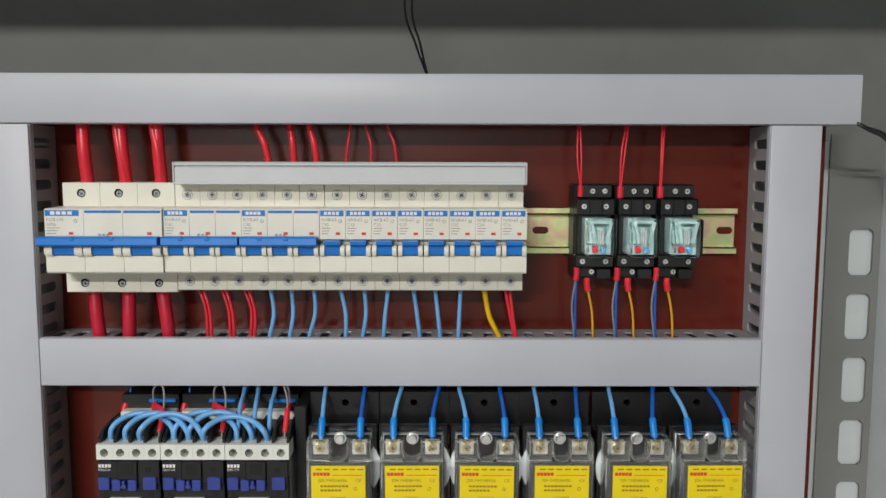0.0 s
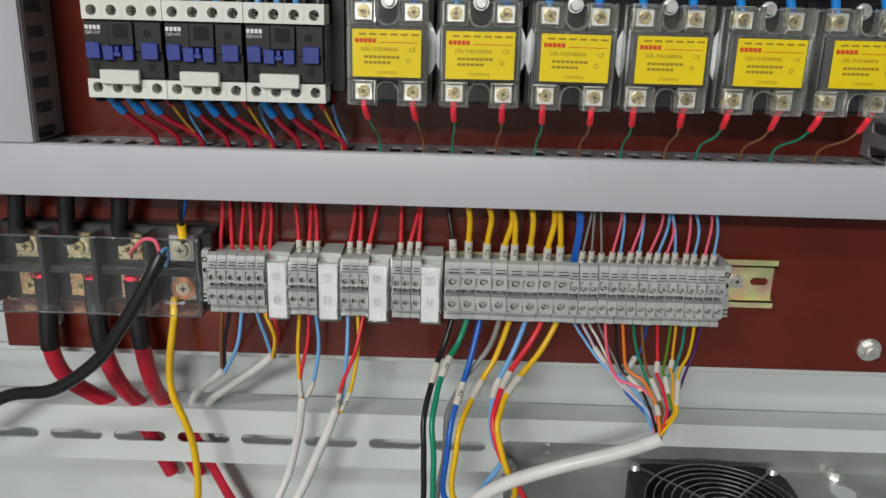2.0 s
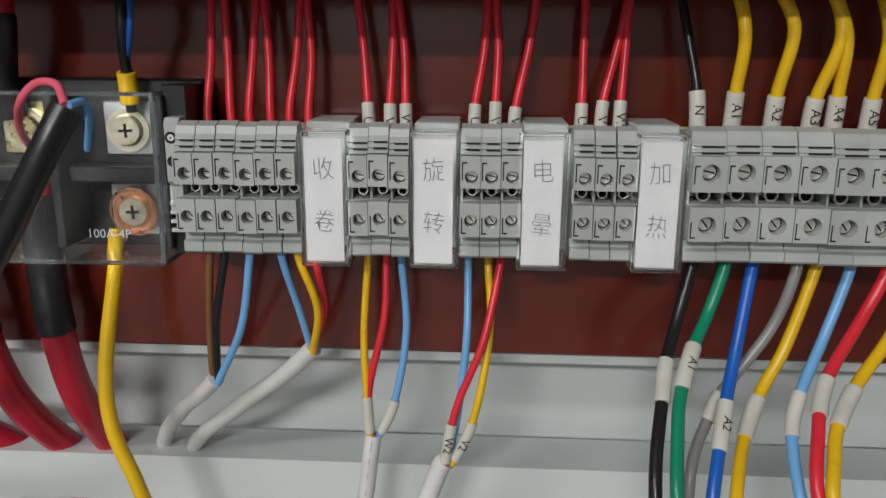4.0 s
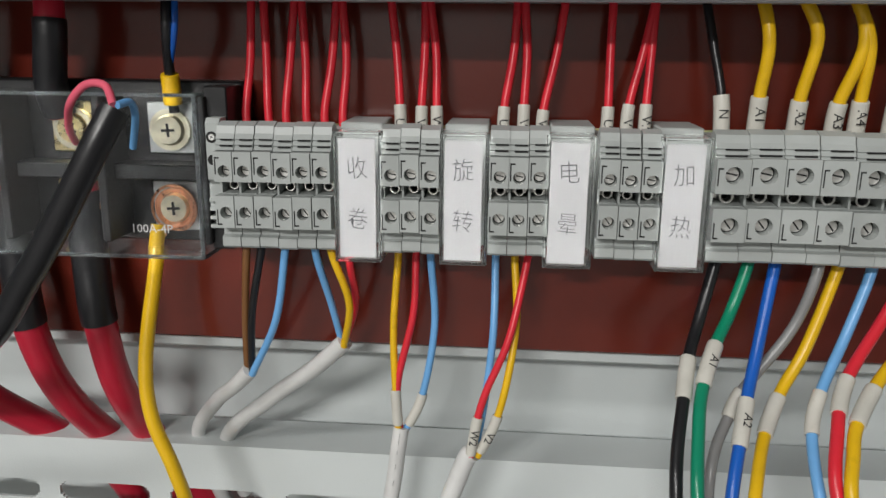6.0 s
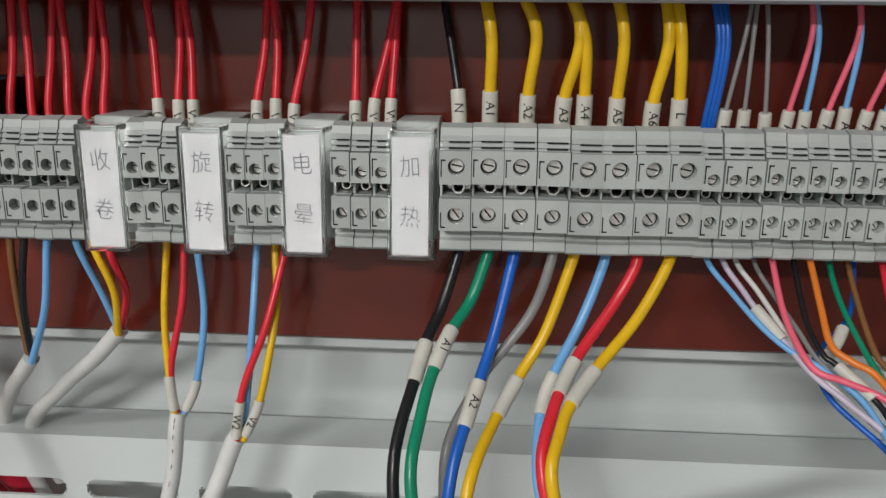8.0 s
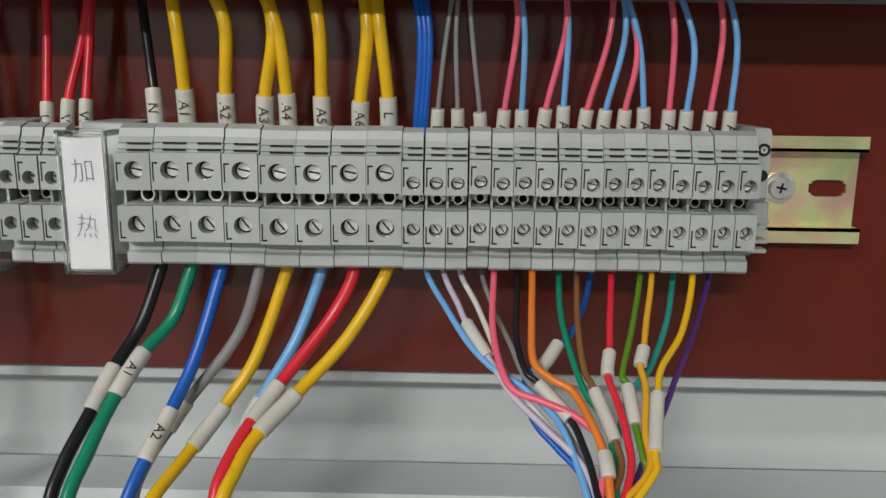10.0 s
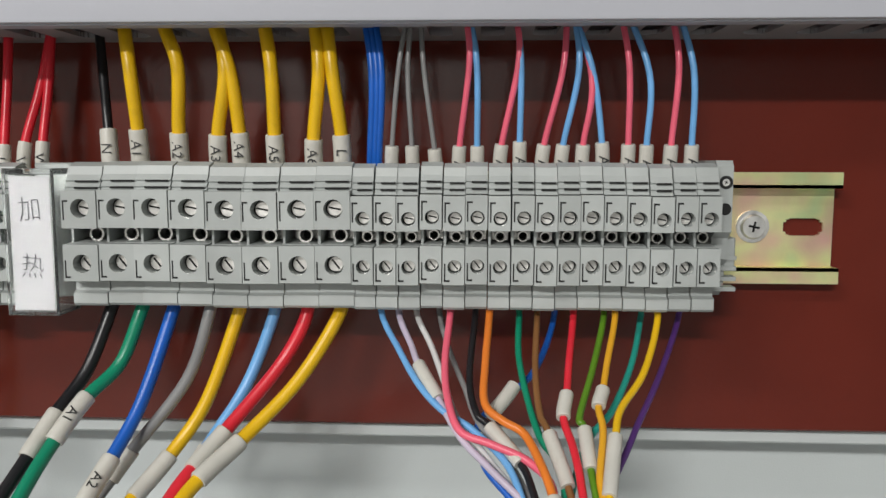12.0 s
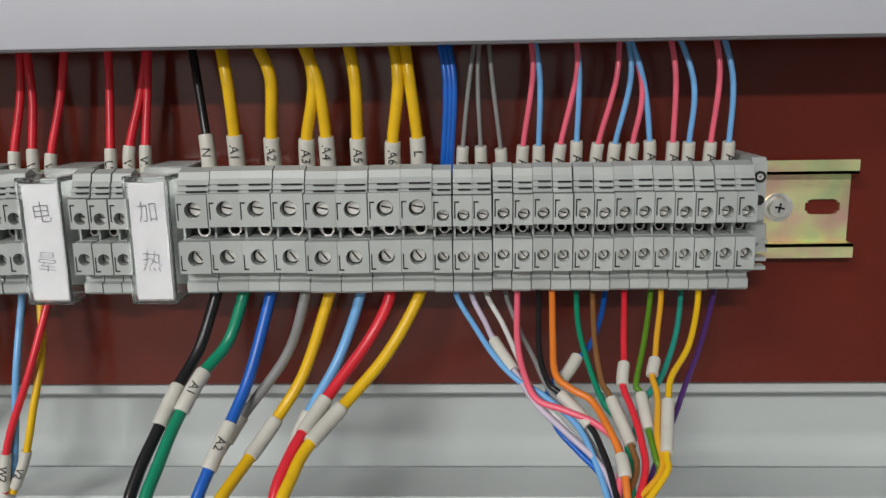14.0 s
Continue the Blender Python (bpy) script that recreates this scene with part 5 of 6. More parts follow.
wire(W_DBLUE, 0.95, 'control', (0.1796, 0.024, 1.1870), (0.1796, 0.020, 1.1761), (0.1760, 0.031, 1.1683), (0.1710, 0.040, 1.1622), (0.1619, 0.048, 1.1569), (0.1568, 0.054, 1.1526), (0.1585, 0.064, 1.1458), (0.1646, 0.071, 1.1406), (0.1703, 0.078, 1.1362), (0.1727, 0.098, 1.1318), (0.1695, 0.097, 1.1262))
wire(W_RED, 1.05, 'control', (0.1843, 0.024, 1.1870), (0.1843, 0.030, 1.1784), (0.1817, 0.045, 1.1684), (0.1803, 0.054, 1.1624), (0.1788, 0.061, 1.1576), (0.1806, 0.068, 1.1524), (0.1817, 0.076, 1.1466), (0.1811, 0.085, 1.1408), (0.1743, 0.097, 1.1318), (0.1695, 0.097, 1.1262), sleeves=(('seg', 1.1624, 1.1576),))
wire(W_OLIVE, 0.95, 'control', (0.1933, 0.024, 1.1870), (0.1933, 0.029, 1.1782), (0.1883, 0.045, 1.1668), (0.1832, 0.059, 1.1575), (0.1840, 0.062, 1.1555), (0.1846, 0.072, 1.1482), (0.1851, 0.080, 1.1432), (0.1850, 0.084, 1.1398), (0.1759, 0.096, 1.1318), (0.1695, 0.097, 1.1262), sleeves=(('seg', 1.1555, 1.1482),))
wire(W_AMBER, 0.95, 'control', (0.1961, 0.024, 1.1870), (0.1961, 0.032, 1.1789), (0.1920, 0.046, 1.1689), (0.1898, 0.054, 1.1635), (0.1880, 0.059, 1.1599), (0.1884, 0.065, 1.1557), (0.1862, 0.076, 1.1482), (0.1850, 0.086, 1.1415), (0.1711, 0.095, 1.1318), (0.1695, 0.097, 1.1262), sleeves=(('seg', 1.1635, 1.1599),))
wire(W_TEAL, 0.95, 'control', (0.2056, 0.024, 1.1870), (0.2056, 0.021, 1.1767), (0.2006, 0.036, 1.1662), (0.1931, 0.050, 1.1565), (0.1867, 0.057, 1.1517), (0.1820, 0.066, 1.1455), (0.1727, 0.098, 1.1318), (0.1695, 0.097, 1.1262))
wire(W_YELLOW, 1.00, 'control', (0.2081, 0.024, 1.1870), (0.2081, 0.033, 1.1788), (0.2013, 0.050, 1.1673), (0.1936, 0.060, 1.1599), (0.1912, 0.067, 1.1551), (0.1876, 0.082, 1.1451), (0.1863, 0.087, 1.1418), (0.1743, 0.097, 1.1318), (0.1695, 0.097, 1.1262), sleeves=(('seg', 1.1551, 1.1451),))
wire(W_VIOLET, 0.90, 'control', (0.2165, 0.024, 1.1870), (0.2165, 0.022, 1.1760), (0.2076, 0.040, 1.1636), (0.1991, 0.054, 1.1536), (0.1952, 0.061, 1.1490), (0.1883, 0.072, 1.1414), (0.1759, 0.096, 1.1318), (0.1695, 0.097, 1.1262))
wire(SLEEVE, 2.00, 'loose sleeve', (0.1600, 0.056, 1.1563), (0.1637, 0.052, 1.1594), (0.1666, 0.048, 1.1622))
wire(W_WHITE, 4.50, 'control cable', (0.1747, 0.098, 1.1304), (0.1498, 0.1, 1.1216), (0.1139, 0.1, 1.1101), (0.0807, 0.095, 1.0933), (0.0609, 0.09, 1.0746), (0.0538, 0.09, 1.0565), (0.055, 0.09, 0.97))
wire(W_BROWN, 1.35, 'motor', (-0.1133, 0.026, 1.186), (-0.1133, 0.03, 1.1782), (-0.117, 0.024, 1.1531), (-0.1202, 0.016, 1.127))
wire(W_BLACK, 1.35, 'motor', (-0.1082, 0.026, 1.186), (-0.1082, 0.03, 1.1784), (-0.1139, 0.026, 1.154), (-0.1177, 0.018, 1.128))
wire(W_BLUE, 1.35, 'motor', (-0.0998, 0.026, 1.186), (-0.0998, 0.03, 1.1787), (-0.1047, 0.028, 1.1529), (-0.1171, 0.02, 1.1284))
wire(W_BLUE, 1.35, 'motor', (-0.0892, 0.026, 1.186), (-0.0892, 0.03, 1.1786), (-0.0861, 0.022, 1.158), (-0.0836, 0.016, 1.1404))
wire(W_YELLOW, 1.35, 'motor', (-0.0837, 0.026, 1.186), (-0.0837, 0.03, 1.1788), (-0.0783, 0.028, 1.1602), (-0.0823, 0.02, 1.1411))
wire(W_RED, 1.35, 'motor', (-0.0775, 0.026, 1.186), (-0.0775, 0.03, 1.1758), (-0.0777, 0.02, 1.1576), (-0.0832, 0.016, 1.14))
wire(W_WHITE, 3.00, 'motor cable', (-0.1183, 0.018, 1.1293), (-0.1267, 0.012, 1.1201), (-0.1398, 0, 1.1069), (-0.1544, -0.015, 1.0834), (-0.15, -0.025, 1.05), (-0.13, -0.028, 1), (-0.1, -0.03, 0.94))
wire(W_WHITE, 3.20, 'motor cable', (-0.0823, 0.018, 1.1421), (-0.0956, 0.012, 1.1286), (-0.1169, 0.002, 1.1102), (-0.1411, -0.013, 1.0838), (-0.14, -0.028, 1.05))
wire(W_YELLOW, 1.35, 'motor', (-0.0625, 0.013, 1.1860), (-0.0627, 0.016, 1.1755), (-0.0640, 0.020, 1.1490), (-0.0632, 0.022, 1.1280), (-0.0622, 0.022, 1.1095), sleeves=(('seg', 1.1262, 1.1120),))
wire(W_RED, 1.35, 'motor', (-0.0560, 0.013, 1.1860), (-0.0564, 0.016, 1.1740), (-0.0569, 0.020, 1.1542), (-0.0623, 0.022, 1.1286), (-0.0617, 0.021, 1.1095))
wire(W_BLUE, 1.35, 'motor', (-0.0515, 0.014, 1.1860), (-0.0511, 0.017, 1.1745), (-0.0493, 0.019, 1.1499), (-0.0536, 0.020, 1.1230), (-0.0600, 0.020, 1.1085), sleeves=(('seg', 1.1245, 1.1110),))
wire(W_WHITE, 3.00, 'motor cable', (-0.0612, 0.021, 1.1105), (-0.0620, 0.022, 1.1045), (-0.0650, 0.023, 1.0823), (-0.0715, 0.032, 1.0539), (-0.0830, 0.042, 1.0251), (-0.1150, 0.050, 0.9300), print_marks=15)
wire(W_BLUE, 1.35, 'motor', (-0.0278, 0.016, 1.1860), (-0.0281, 0.020, 1.1749), (-0.0281, 0.029, 1.1508), (-0.0310, 0.031, 1.1229), (-0.0345, 0.031, 1.1040))
wire(W_YELLOW, 1.35, 'motor', (-0.0213, 0.016, 1.1860), (-0.0214, 0.020, 1.1748), (-0.0202, 0.025, 1.1572), (-0.0222, 0.031, 1.1389), (-0.0262, 0.033, 1.1209), (-0.0325, 0.033, 1.1067), sleeves=(('seg', 1.1228, 1.1085, 'V2'),))
wire(W_RED, 1.35, 'motor', (-0.0160, 0.017, 1.1860), (-0.0172, 0.022, 1.1759), (-0.0225, 0.031, 1.1510), (-0.0298, 0.033, 1.1320), (-0.0328, 0.034, 1.1210), (-0.0350, 0.034, 1.1070), sleeves=(('seg', 1.1225, 1.1078, 'W2'),))
wire(W_WHITE, 3.40, 'motor cable', (-0.0345, 0.032, 1.1075), (-0.0366, 0.032, 1.1048), (-0.0424, 0.034, 1.0892), (-0.0484, 0.038, 1.0756), (-0.0605, 0.044, 1.0473), (-0.0741, 0.050, 1.0255), (-0.1050, 0.055, 0.9300))
wire(W_YELLOW, 2.60, 'earth wire', (-0.1493, 0.018, 1.1840), (-0.1500, 0.020, 1.1757), (-0.1497, 0.022, 1.1704), (-0.1527, 0.030, 1.1366), (-0.1503, 0.034, 1.1165), (-0.1425, 0.036, 1.0966), (-0.1377, 0.036, 1.0771), (-0.1365, 0.036, 1.0465), (-0.1403, 0.036, 1.0139), (-0.1520, 0.036, 0.9300))
wire(W_BLACK, 4.40, 'supply cable', (-0.1406, 0.06, 1.2284), (-0.1463, 0.064, 1.2164), (-0.1578, 0.066, 1.1961), (-0.171, 0.066, 1.1762), (-0.1878, 0.064, 1.1549), (-0.2205, 0.06, 1.1313), (-0.2639, 0.05, 1.1178), (-0.32, 0.045, 1.075))
wire(W_PINK, 1.30, 'core of the supply cable', (-0.1435, 0.055, 1.229), (-0.1482, 0.05, 1.2345), (-0.1557, 0.048, 1.2344), (-0.163, 0.045, 1.228), (-0.1723, 0.03, 1.2192), (-0.1761, 0.02, 1.2132))
wire(W_BLUE, 1.20, 'core of the supply cable', (-0.1423, 0.055, 1.229), (-0.1406, 0.05, 1.2295), (-0.1413, 0.046, 1.2249), (-0.1458, 0.04, 1.2143))
wire(W_CRIMSON, 6.00, 'supply wire', (-0.2422, 0.014, 1.1985), (-0.2422, 0.014, 1.17), (-0.2426, 0.016, 1.1417), (-0.2375, 0.006, 1.1115), (-0.2168, -0.016, 1.0801), (-0.1988, -0.028, 1.055), (-0.1818, -0.034, 1.01), sleeves=(('shrink', 1.1955, 1.1417),))
wire(W_CRIMSON, 6.00, 'supply wire', (-0.2072, 0.014, 1.1985), (-0.2072, 0.014, 1.1695), (-0.2045, 0.016, 1.143), (-0.2006, 0.006, 1.1114), (-0.1939, -0.016, 1.08), (-0.1759, -0.028, 1.055), (-0.1589, -0.034, 1.01), sleeves=(('shrink', 1.1955, 1.143),))
wire(W_CRIMSON, 6.00, 'supply wire', (-0.1787, 0.014, 1.1985), (-0.1787, 0.014, 1.1691), (-0.1763, 0.016, 1.1453), (-0.176, 0.006, 1.1137), (-0.1745, -0.016, 1.0807), (-0.1485, -0.028, 1.03), (-0.1145, -0.03, 0.95), sleeves=(('shrink', 1.1955, 1.1453),))
wire(W_CRIMSON, 5.00, 'supply wire', (-0.2502, 0.02, 1.268), (-0.2502, 0.022, 1.25), (-0.2528, 0.02, 1.2326), (-0.2528, 0.016, 1.2225), sleeves=(('shrink', 1.2555, 1.2225),))
wire(W_CRIMSON, 5.00, 'supply wire', (-0.2167, 0.02, 1.268), (-0.2167, 0.022, 1.25), (-0.2187, 0.02, 1.232), (-0.2187, 0.016, 1.2225), sleeves=(('shrink', 1.2555, 1.2225),))
wire(W_CRIMSON, 5.00, 'supply wire', (-0.1804, 0.02, 1.268), (-0.1804, 0.022, 1.25), (-0.1831, 0.02, 1.2339), (-0.1831, 0.016, 1.2225), sleeves=(('shrink', 1.2555, 1.2225),))
wire(W_BLACK, 1.80, 'neutral', (-0.1382, 0.022, 1.272), (-0.1378, 0.026, 1.252), (-0.1404, 0.02, 1.237), (-0.1404, 0.018, 1.224), sleeves=(('ysl', 1.237, 1.2265),))
wire(W_DBLUE, 1.10, 'neutral', (-0.1355, 0.022, 1.272), (-0.1351, 0.026, 1.252), (-0.1404, 0.02, 1.237), (-0.1404, 0.018, 1.224))
wire(W_RED, 4.60, 'supply wire', (-0.1895, 0.028, 1.618), (-0.1895, 0.028, 1.6069), (-0.1882, 0.03, 1.5882), (-0.1874, 0.028, 1.5682), (-0.1874, 0.028, 1.56))
wire(W_RED, 4.60, 'supply wire', (-0.1616, 0.028, 1.618), (-0.1616, 0.028, 1.6069), (-0.1599, 0.03, 1.5883), (-0.1589, 0.028, 1.5683), (-0.1589, 0.028, 1.56))
wire(W_RED, 4.60, 'supply wire', (-0.1345, 0.028, 1.618), (-0.1345, 0.028, 1.607), (-0.1332, 0.03, 1.5883), (-0.1325, 0.028, 1.5683), (-0.1325, 0.028, 1.56))
wire(W_RED, 3.00, 'supply wire', (-0.1641, 0.03, 1.618), (-0.1641, 0.03, 1.6068), (-0.1611, 0.032, 1.5882), (-0.1589, 0.03, 1.5683), (-0.1589, 0.03, 1.56))
wire(W_RED, 3.00, 'supply wire', (-0.1371, 0.03, 1.618), (-0.1371, 0.03, 1.6069), (-0.1329, 0.032, 1.5883), (-0.1326, 0.03, 1.5684), (-0.1326, 0.03, 1.56))
wire(W_RED, 2.60, 'feed wire', (-0.0611, 0.026, 1.618), (-0.0611, 0.026, 1.6072), (-0.0555, 0.028, 1.5947), (-0.0529, 0.026, 1.581), (-0.0529, 0.026, 1.572))
wire(W_RED, 2.60, 'feed wire', (-0.0365, 0.026, 1.618), (-0.0365, 0.026, 1.6073), (-0.0346, 0.028, 1.5948), (-0.034, 0.026, 1.5811), (-0.034, 0.026, 1.572))
wire(W_RED, 2.60, 'feed wire', (-0.0222, 0.026, 1.618), (-0.0222, 0.026, 1.6073), (-0.0187, 0.028, 1.5948), (-0.0172, 0.026, 1.5811), (-0.0172, 0.026, 1.572))
wire(W_RED, 1.00, 'feed wire', (0.0079, 0.026, 1.618), (0.0079, 0.026, 1.6074), (0.0063, 0.028, 1.5949), (0.0043, 0.026, 1.5812), (0.0043, 0.026, 1.572))
wire(W_RED, 1.00, 'feed wire', (0.0196, 0.026, 1.618), (0.0196, 0.026, 1.6074), (0.0231, 0.028, 1.5949), (0.0232, 0.026, 1.5812), (0.0232, 0.026, 1.572))
wire(W_RED, 1.00, 'feed wire', (0.0355, 0.026, 1.618), (0.0355, 0.026, 1.6075), (0.0406, 0.028, 1.5949), (0.0421, 0.026, 1.5812), (0.0421, 0.026, 1.572))
wire(W_RED, 0.75, 'relay wire', (0.1764, 0.028, 1.618), (0.1764, 0.028, 1.6077), (0.1754, 0.034, 1.5848), (0.1779, 0.034, 1.5641), (0.1779, 0.034, 1.5561), sleeves=(('rsl', 1.5651, 1.5561),))
wire(W_RED, 0.75, 'relay wire', (0.1781, 0.028, 1.618), (0.1781, 0.028, 1.6077), (0.1783, 0.034, 1.5848), (0.1783, 0.034, 1.5641), (0.1783, 0.034, 1.5561), sleeves=(('rsl', 1.5651, 1.5561),))
wire(W_RED, 0.75, 'relay wire', (0.2119, 0.028, 1.618), (0.2119, 0.028, 1.6077), (0.2077, 0.034, 1.589), (0.2071, 0.034, 1.5633), (0.2071, 0.034, 1.5553), sleeves=(('rsl', 1.5642999999999998, 1.5553),))
wire(W_RED, 0.75, 'relay wire', (0.2136, 0.028, 1.618), (0.2136, 0.028, 1.6078), (0.2102, 0.034, 1.589), (0.2079, 0.034, 1.5633), (0.2079, 0.034, 1.5553), sleeves=(('rsl', 1.5642999999999998, 1.5553),))
wire(W_RED, 0.75, 'relay wire', (0.2387, 0.028, 1.618), (0.2387, 0.028, 1.6078), (0.2369, 0.034, 1.5849), (0.2367, 0.034, 1.5634), (0.2367, 0.034, 1.5554), sleeves=(('rsl', 1.5643999999999998, 1.5554),))
wire(W_RED, 0.75, 'relay wire', (0.2404, 0.028, 1.618), (0.2404, 0.028, 1.6078), (0.2381, 0.034, 1.5849), (0.2375, 0.034, 1.5634), (0.2375, 0.034, 1.5554), sleeves=(('rsl', 1.5643999999999998, 1.5554),))
wire(W_CRIMSON, 4.90, 'load wire', (-0.1854, 0.028, 1.494), (-0.1854, 0.028, 1.4859), (-0.1837, 0.03, 1.4656), (-0.1827, 0.028, 1.4478), (-0.1827, 0.028, 1.44))
wire(W_CRIMSON, 4.90, 'load wire', (-0.1599, 0.028, 1.494), (-0.1599, 0.028, 1.486), (-0.1595, 0.03, 1.4656), (-0.1605, 0.028, 1.4479), (-0.1605, 0.028, 1.44))
wire(W_CRIMSON, 4.90, 'load wire', (-0.1344, 0.028, 1.494), (-0.1344, 0.028, 1.486), (-0.1314, 0.03, 1.4657), (-0.1305, 0.028, 1.4479), (-0.1305, 0.028, 1.44))
wire(W_RED, 1.25, 'load wire', (-0.1067, 0.028, 1.494), (-0.1067, 0.028, 1.4861), (-0.1015, 0.03, 1.47), (-0.1014, 0.028, 1.4488), (-0.1014, 0.028, 1.442))
wire(W_RED, 1.25, 'load wire', (-0.1031, 0.03, 1.494), (-0.1031, 0.03, 1.4864), (-0.0983, 0.032, 1.4704), (-0.0978, 0.03, 1.4493), (-0.0978, 0.03, 1.442))
wire(W_RED, 1.25, 'load wire', (-0.0897, 0.028, 1.494), (-0.0897, 0.028, 1.4861), (-0.0845, 0.03, 1.4701), (-0.0842, 0.028, 1.4489), (-0.0842, 0.028, 1.442))
wire(W_RED, 1.25, 'load wire', (-0.0862, 0.03, 1.494), (-0.0862, 0.03, 1.4864), (-0.0814, 0.032, 1.4704), (-0.0807, 0.03, 1.4493), (-0.0807, 0.03, 1.442))
wire(W_RED, 1.25, 'load wire', (-0.0727, 0.028, 1.494), (-0.0727, 0.028, 1.4861), (-0.0674, 0.03, 1.4701), (-0.0688, 0.028, 1.4489), (-0.0688, 0.028, 1.442))
wire(W_RED, 1.25, 'load wire', (-0.0692, 0.03, 1.494), (-0.0692, 0.03, 1.4864), (-0.0644, 0.032, 1.4705), (-0.0653, 0.03, 1.4493), (-0.0653, 0.03, 1.442))
wire(W_BLUE, 1.60, 'load wire', (-0.0527, 0.03, 1.494), (-0.0527, 0.03, 1.4865), (-0.0501, 0.032, 1.4683), (-0.0542, 0.03, 1.4493), (-0.0542, 0.03, 1.442))
wire(W_BLUE, 1.60, 'load wire', (-0.037, 0.03, 1.494), (-0.037, 0.03, 1.4865), (-0.0356, 0.032, 1.4683), (-0.0389, 0.03, 1.4494), (-0.0389, 0.03, 1.442))
wire(W_BLUE, 1.60, 'load wire', (-0.02, 0.03, 1.494), (-0.02, 0.03, 1.4865), (-0.0191, 0.032, 1.4684), (-0.0244, 0.03, 1.4494), (-0.0244, 0.03, 1.442))
wire(W_BLUE, 1.60, 'load wire', (-0, 0.03, 1.494), (-0, 0.03, 1.4865), (0.0038, 0.032, 1.4684), (0.0034, 0.03, 1.4494), (0.0034, 0.03, 1.442))
wire(W_BLUE, 1.60, 'load wire', (0.0178, 0.03, 1.494), (0.0178, 0.03, 1.4866), (0.0191, 0.032, 1.4684), (0.0162, 0.03, 1.4494), (0.0162, 0.03, 1.442))
wire(W_BLUE, 1.60, 'load wire', (0.0356, 0.03, 1.494), (0.0356, 0.03, 1.4866), (0.0336, 0.032, 1.4685), (0.032, 0.03, 1.4495), (0.032, 0.03, 1.442))
wire(W_BLUE, 1.60, 'load wire', (0.0547, 0.03, 1.494), (0.0547, 0.03, 1.4866), (0.0573, 0.032, 1.4685), (0.0594, 0.03, 1.4495), (0.0594, 0.03, 1.442))
wire(W_BLUE, 1.60, 'load wire', (0.0709, 0.03, 1.494), (0.0709, 0.03, 1.4867), (0.073, 0.032, 1.4685), (0.0748, 0.03, 1.4495), (0.0748, 0.03, 1.442))
wire(W_BLUE, 1.60, 'load wire', (0.09, 0.03, 1.494), (0.09, 0.03, 1.4867), (0.0892, 0.032, 1.4686), (0.0885, 0.03, 1.4496), (0.0885, 0.03, 1.442))
wire(W_YELLOW, 2.00, 'load wire', (0.1078, 0.03, 1.494), (0.1078, 0.03, 1.4867), (0.1117, 0.032, 1.4664), (0.1197, 0.03, 1.4496), (0.1197, 0.03, 1.442))
wire(W_RED, 1.30, 'load wire', (0.1236, 0.03, 1.494), (0.1236, 0.03, 1.4868), (0.127, 0.032, 1.4686), (0.1308, 0.03, 1.4496), (0.1308, 0.03, 1.442))
wire(W_RED, 1.30, 'load wire', (0.127, 0.03, 1.494), (0.127, 0.03, 1.4868), (0.1291, 0.032, 1.4686), (0.1321, 0.03, 1.4496), (0.1321, 0.03, 1.442))
wire(W_GREY, 0.80, 'relay wire', (0.1759, 0.036, 1.504), (0.1759, 0.036, 1.498), (0.1733, 0.034, 1.4755), (0.1759, 0.03, 1.4523), (0.1759, 0.03, 1.442), sleeves=(('rsl', 1.504, 1.494),))
wire(W_DBLUE, 1.00, 'relay wire', (0.1759, 0.036, 1.504), (0.1759, 0.036, 1.498), (0.1758, 0.034, 1.4755), (0.1767, 0.03, 1.4523), (0.1767, 0.03, 1.442))
wire(W_AMBER, 0.90, 'relay wire', (0.1844, 0.034, 1.496), (0.1844, 0.034, 1.49), (0.1886, 0.032, 1.4709), (0.1902, 0.03, 1.4515), (0.1902, 0.03, 1.442), sleeves=(('rsl', 1.496, 1.486),))
wire(W_GREY, 0.80, 'relay wire', (0.2062, 0.036, 1.504), (0.2062, 0.036, 1.498), (0.2038, 0.034, 1.4755), (0.2067, 0.03, 1.4523), (0.2067, 0.03, 1.442), sleeves=(('rsl', 1.504, 1.494),))
wire(W_DBLUE, 1.00, 'relay wire', (0.2062, 0.036, 1.504), (0.2062, 0.036, 1.498), (0.2063, 0.034, 1.4755), (0.2075, 0.03, 1.4523), (0.2075, 0.03, 1.442))
wire(W_AMBER, 0.90, 'relay wire', (0.2148, 0.034, 1.4961), (0.2148, 0.034, 1.4901), (0.2192, 0.032, 1.4709), (0.221, 0.03, 1.4515), (0.221, 0.03, 1.442), sleeves=(('rsl', 1.4961, 1.4861),))
wire(W_GREY, 0.80, 'relay wire', (0.2352, 0.036, 1.5041), (0.2352, 0.036, 1.4981), (0.233, 0.034, 1.4756), (0.2362, 0.03, 1.4524), (0.2362, 0.03, 1.442), sleeves=(('rsl', 1.5041, 1.4941),))
wire(W_DBLUE, 1.00, 'relay wire', (0.2352, 0.036, 1.5041), (0.2352, 0.036, 1.4981), (0.2355, 0.034, 1.4756), (0.237, 0.03, 1.4524), (0.237, 0.03, 1.442))
wire(W_AMBER, 0.90, 'relay wire', (0.244, 0.034, 1.4961), (0.244, 0.034, 1.4901), (0.2485, 0.032, 1.471), (0.2505, 0.03, 1.4515), (0.2505, 0.03, 1.442), sleeves=(('rsl', 1.4961, 1.4861),))
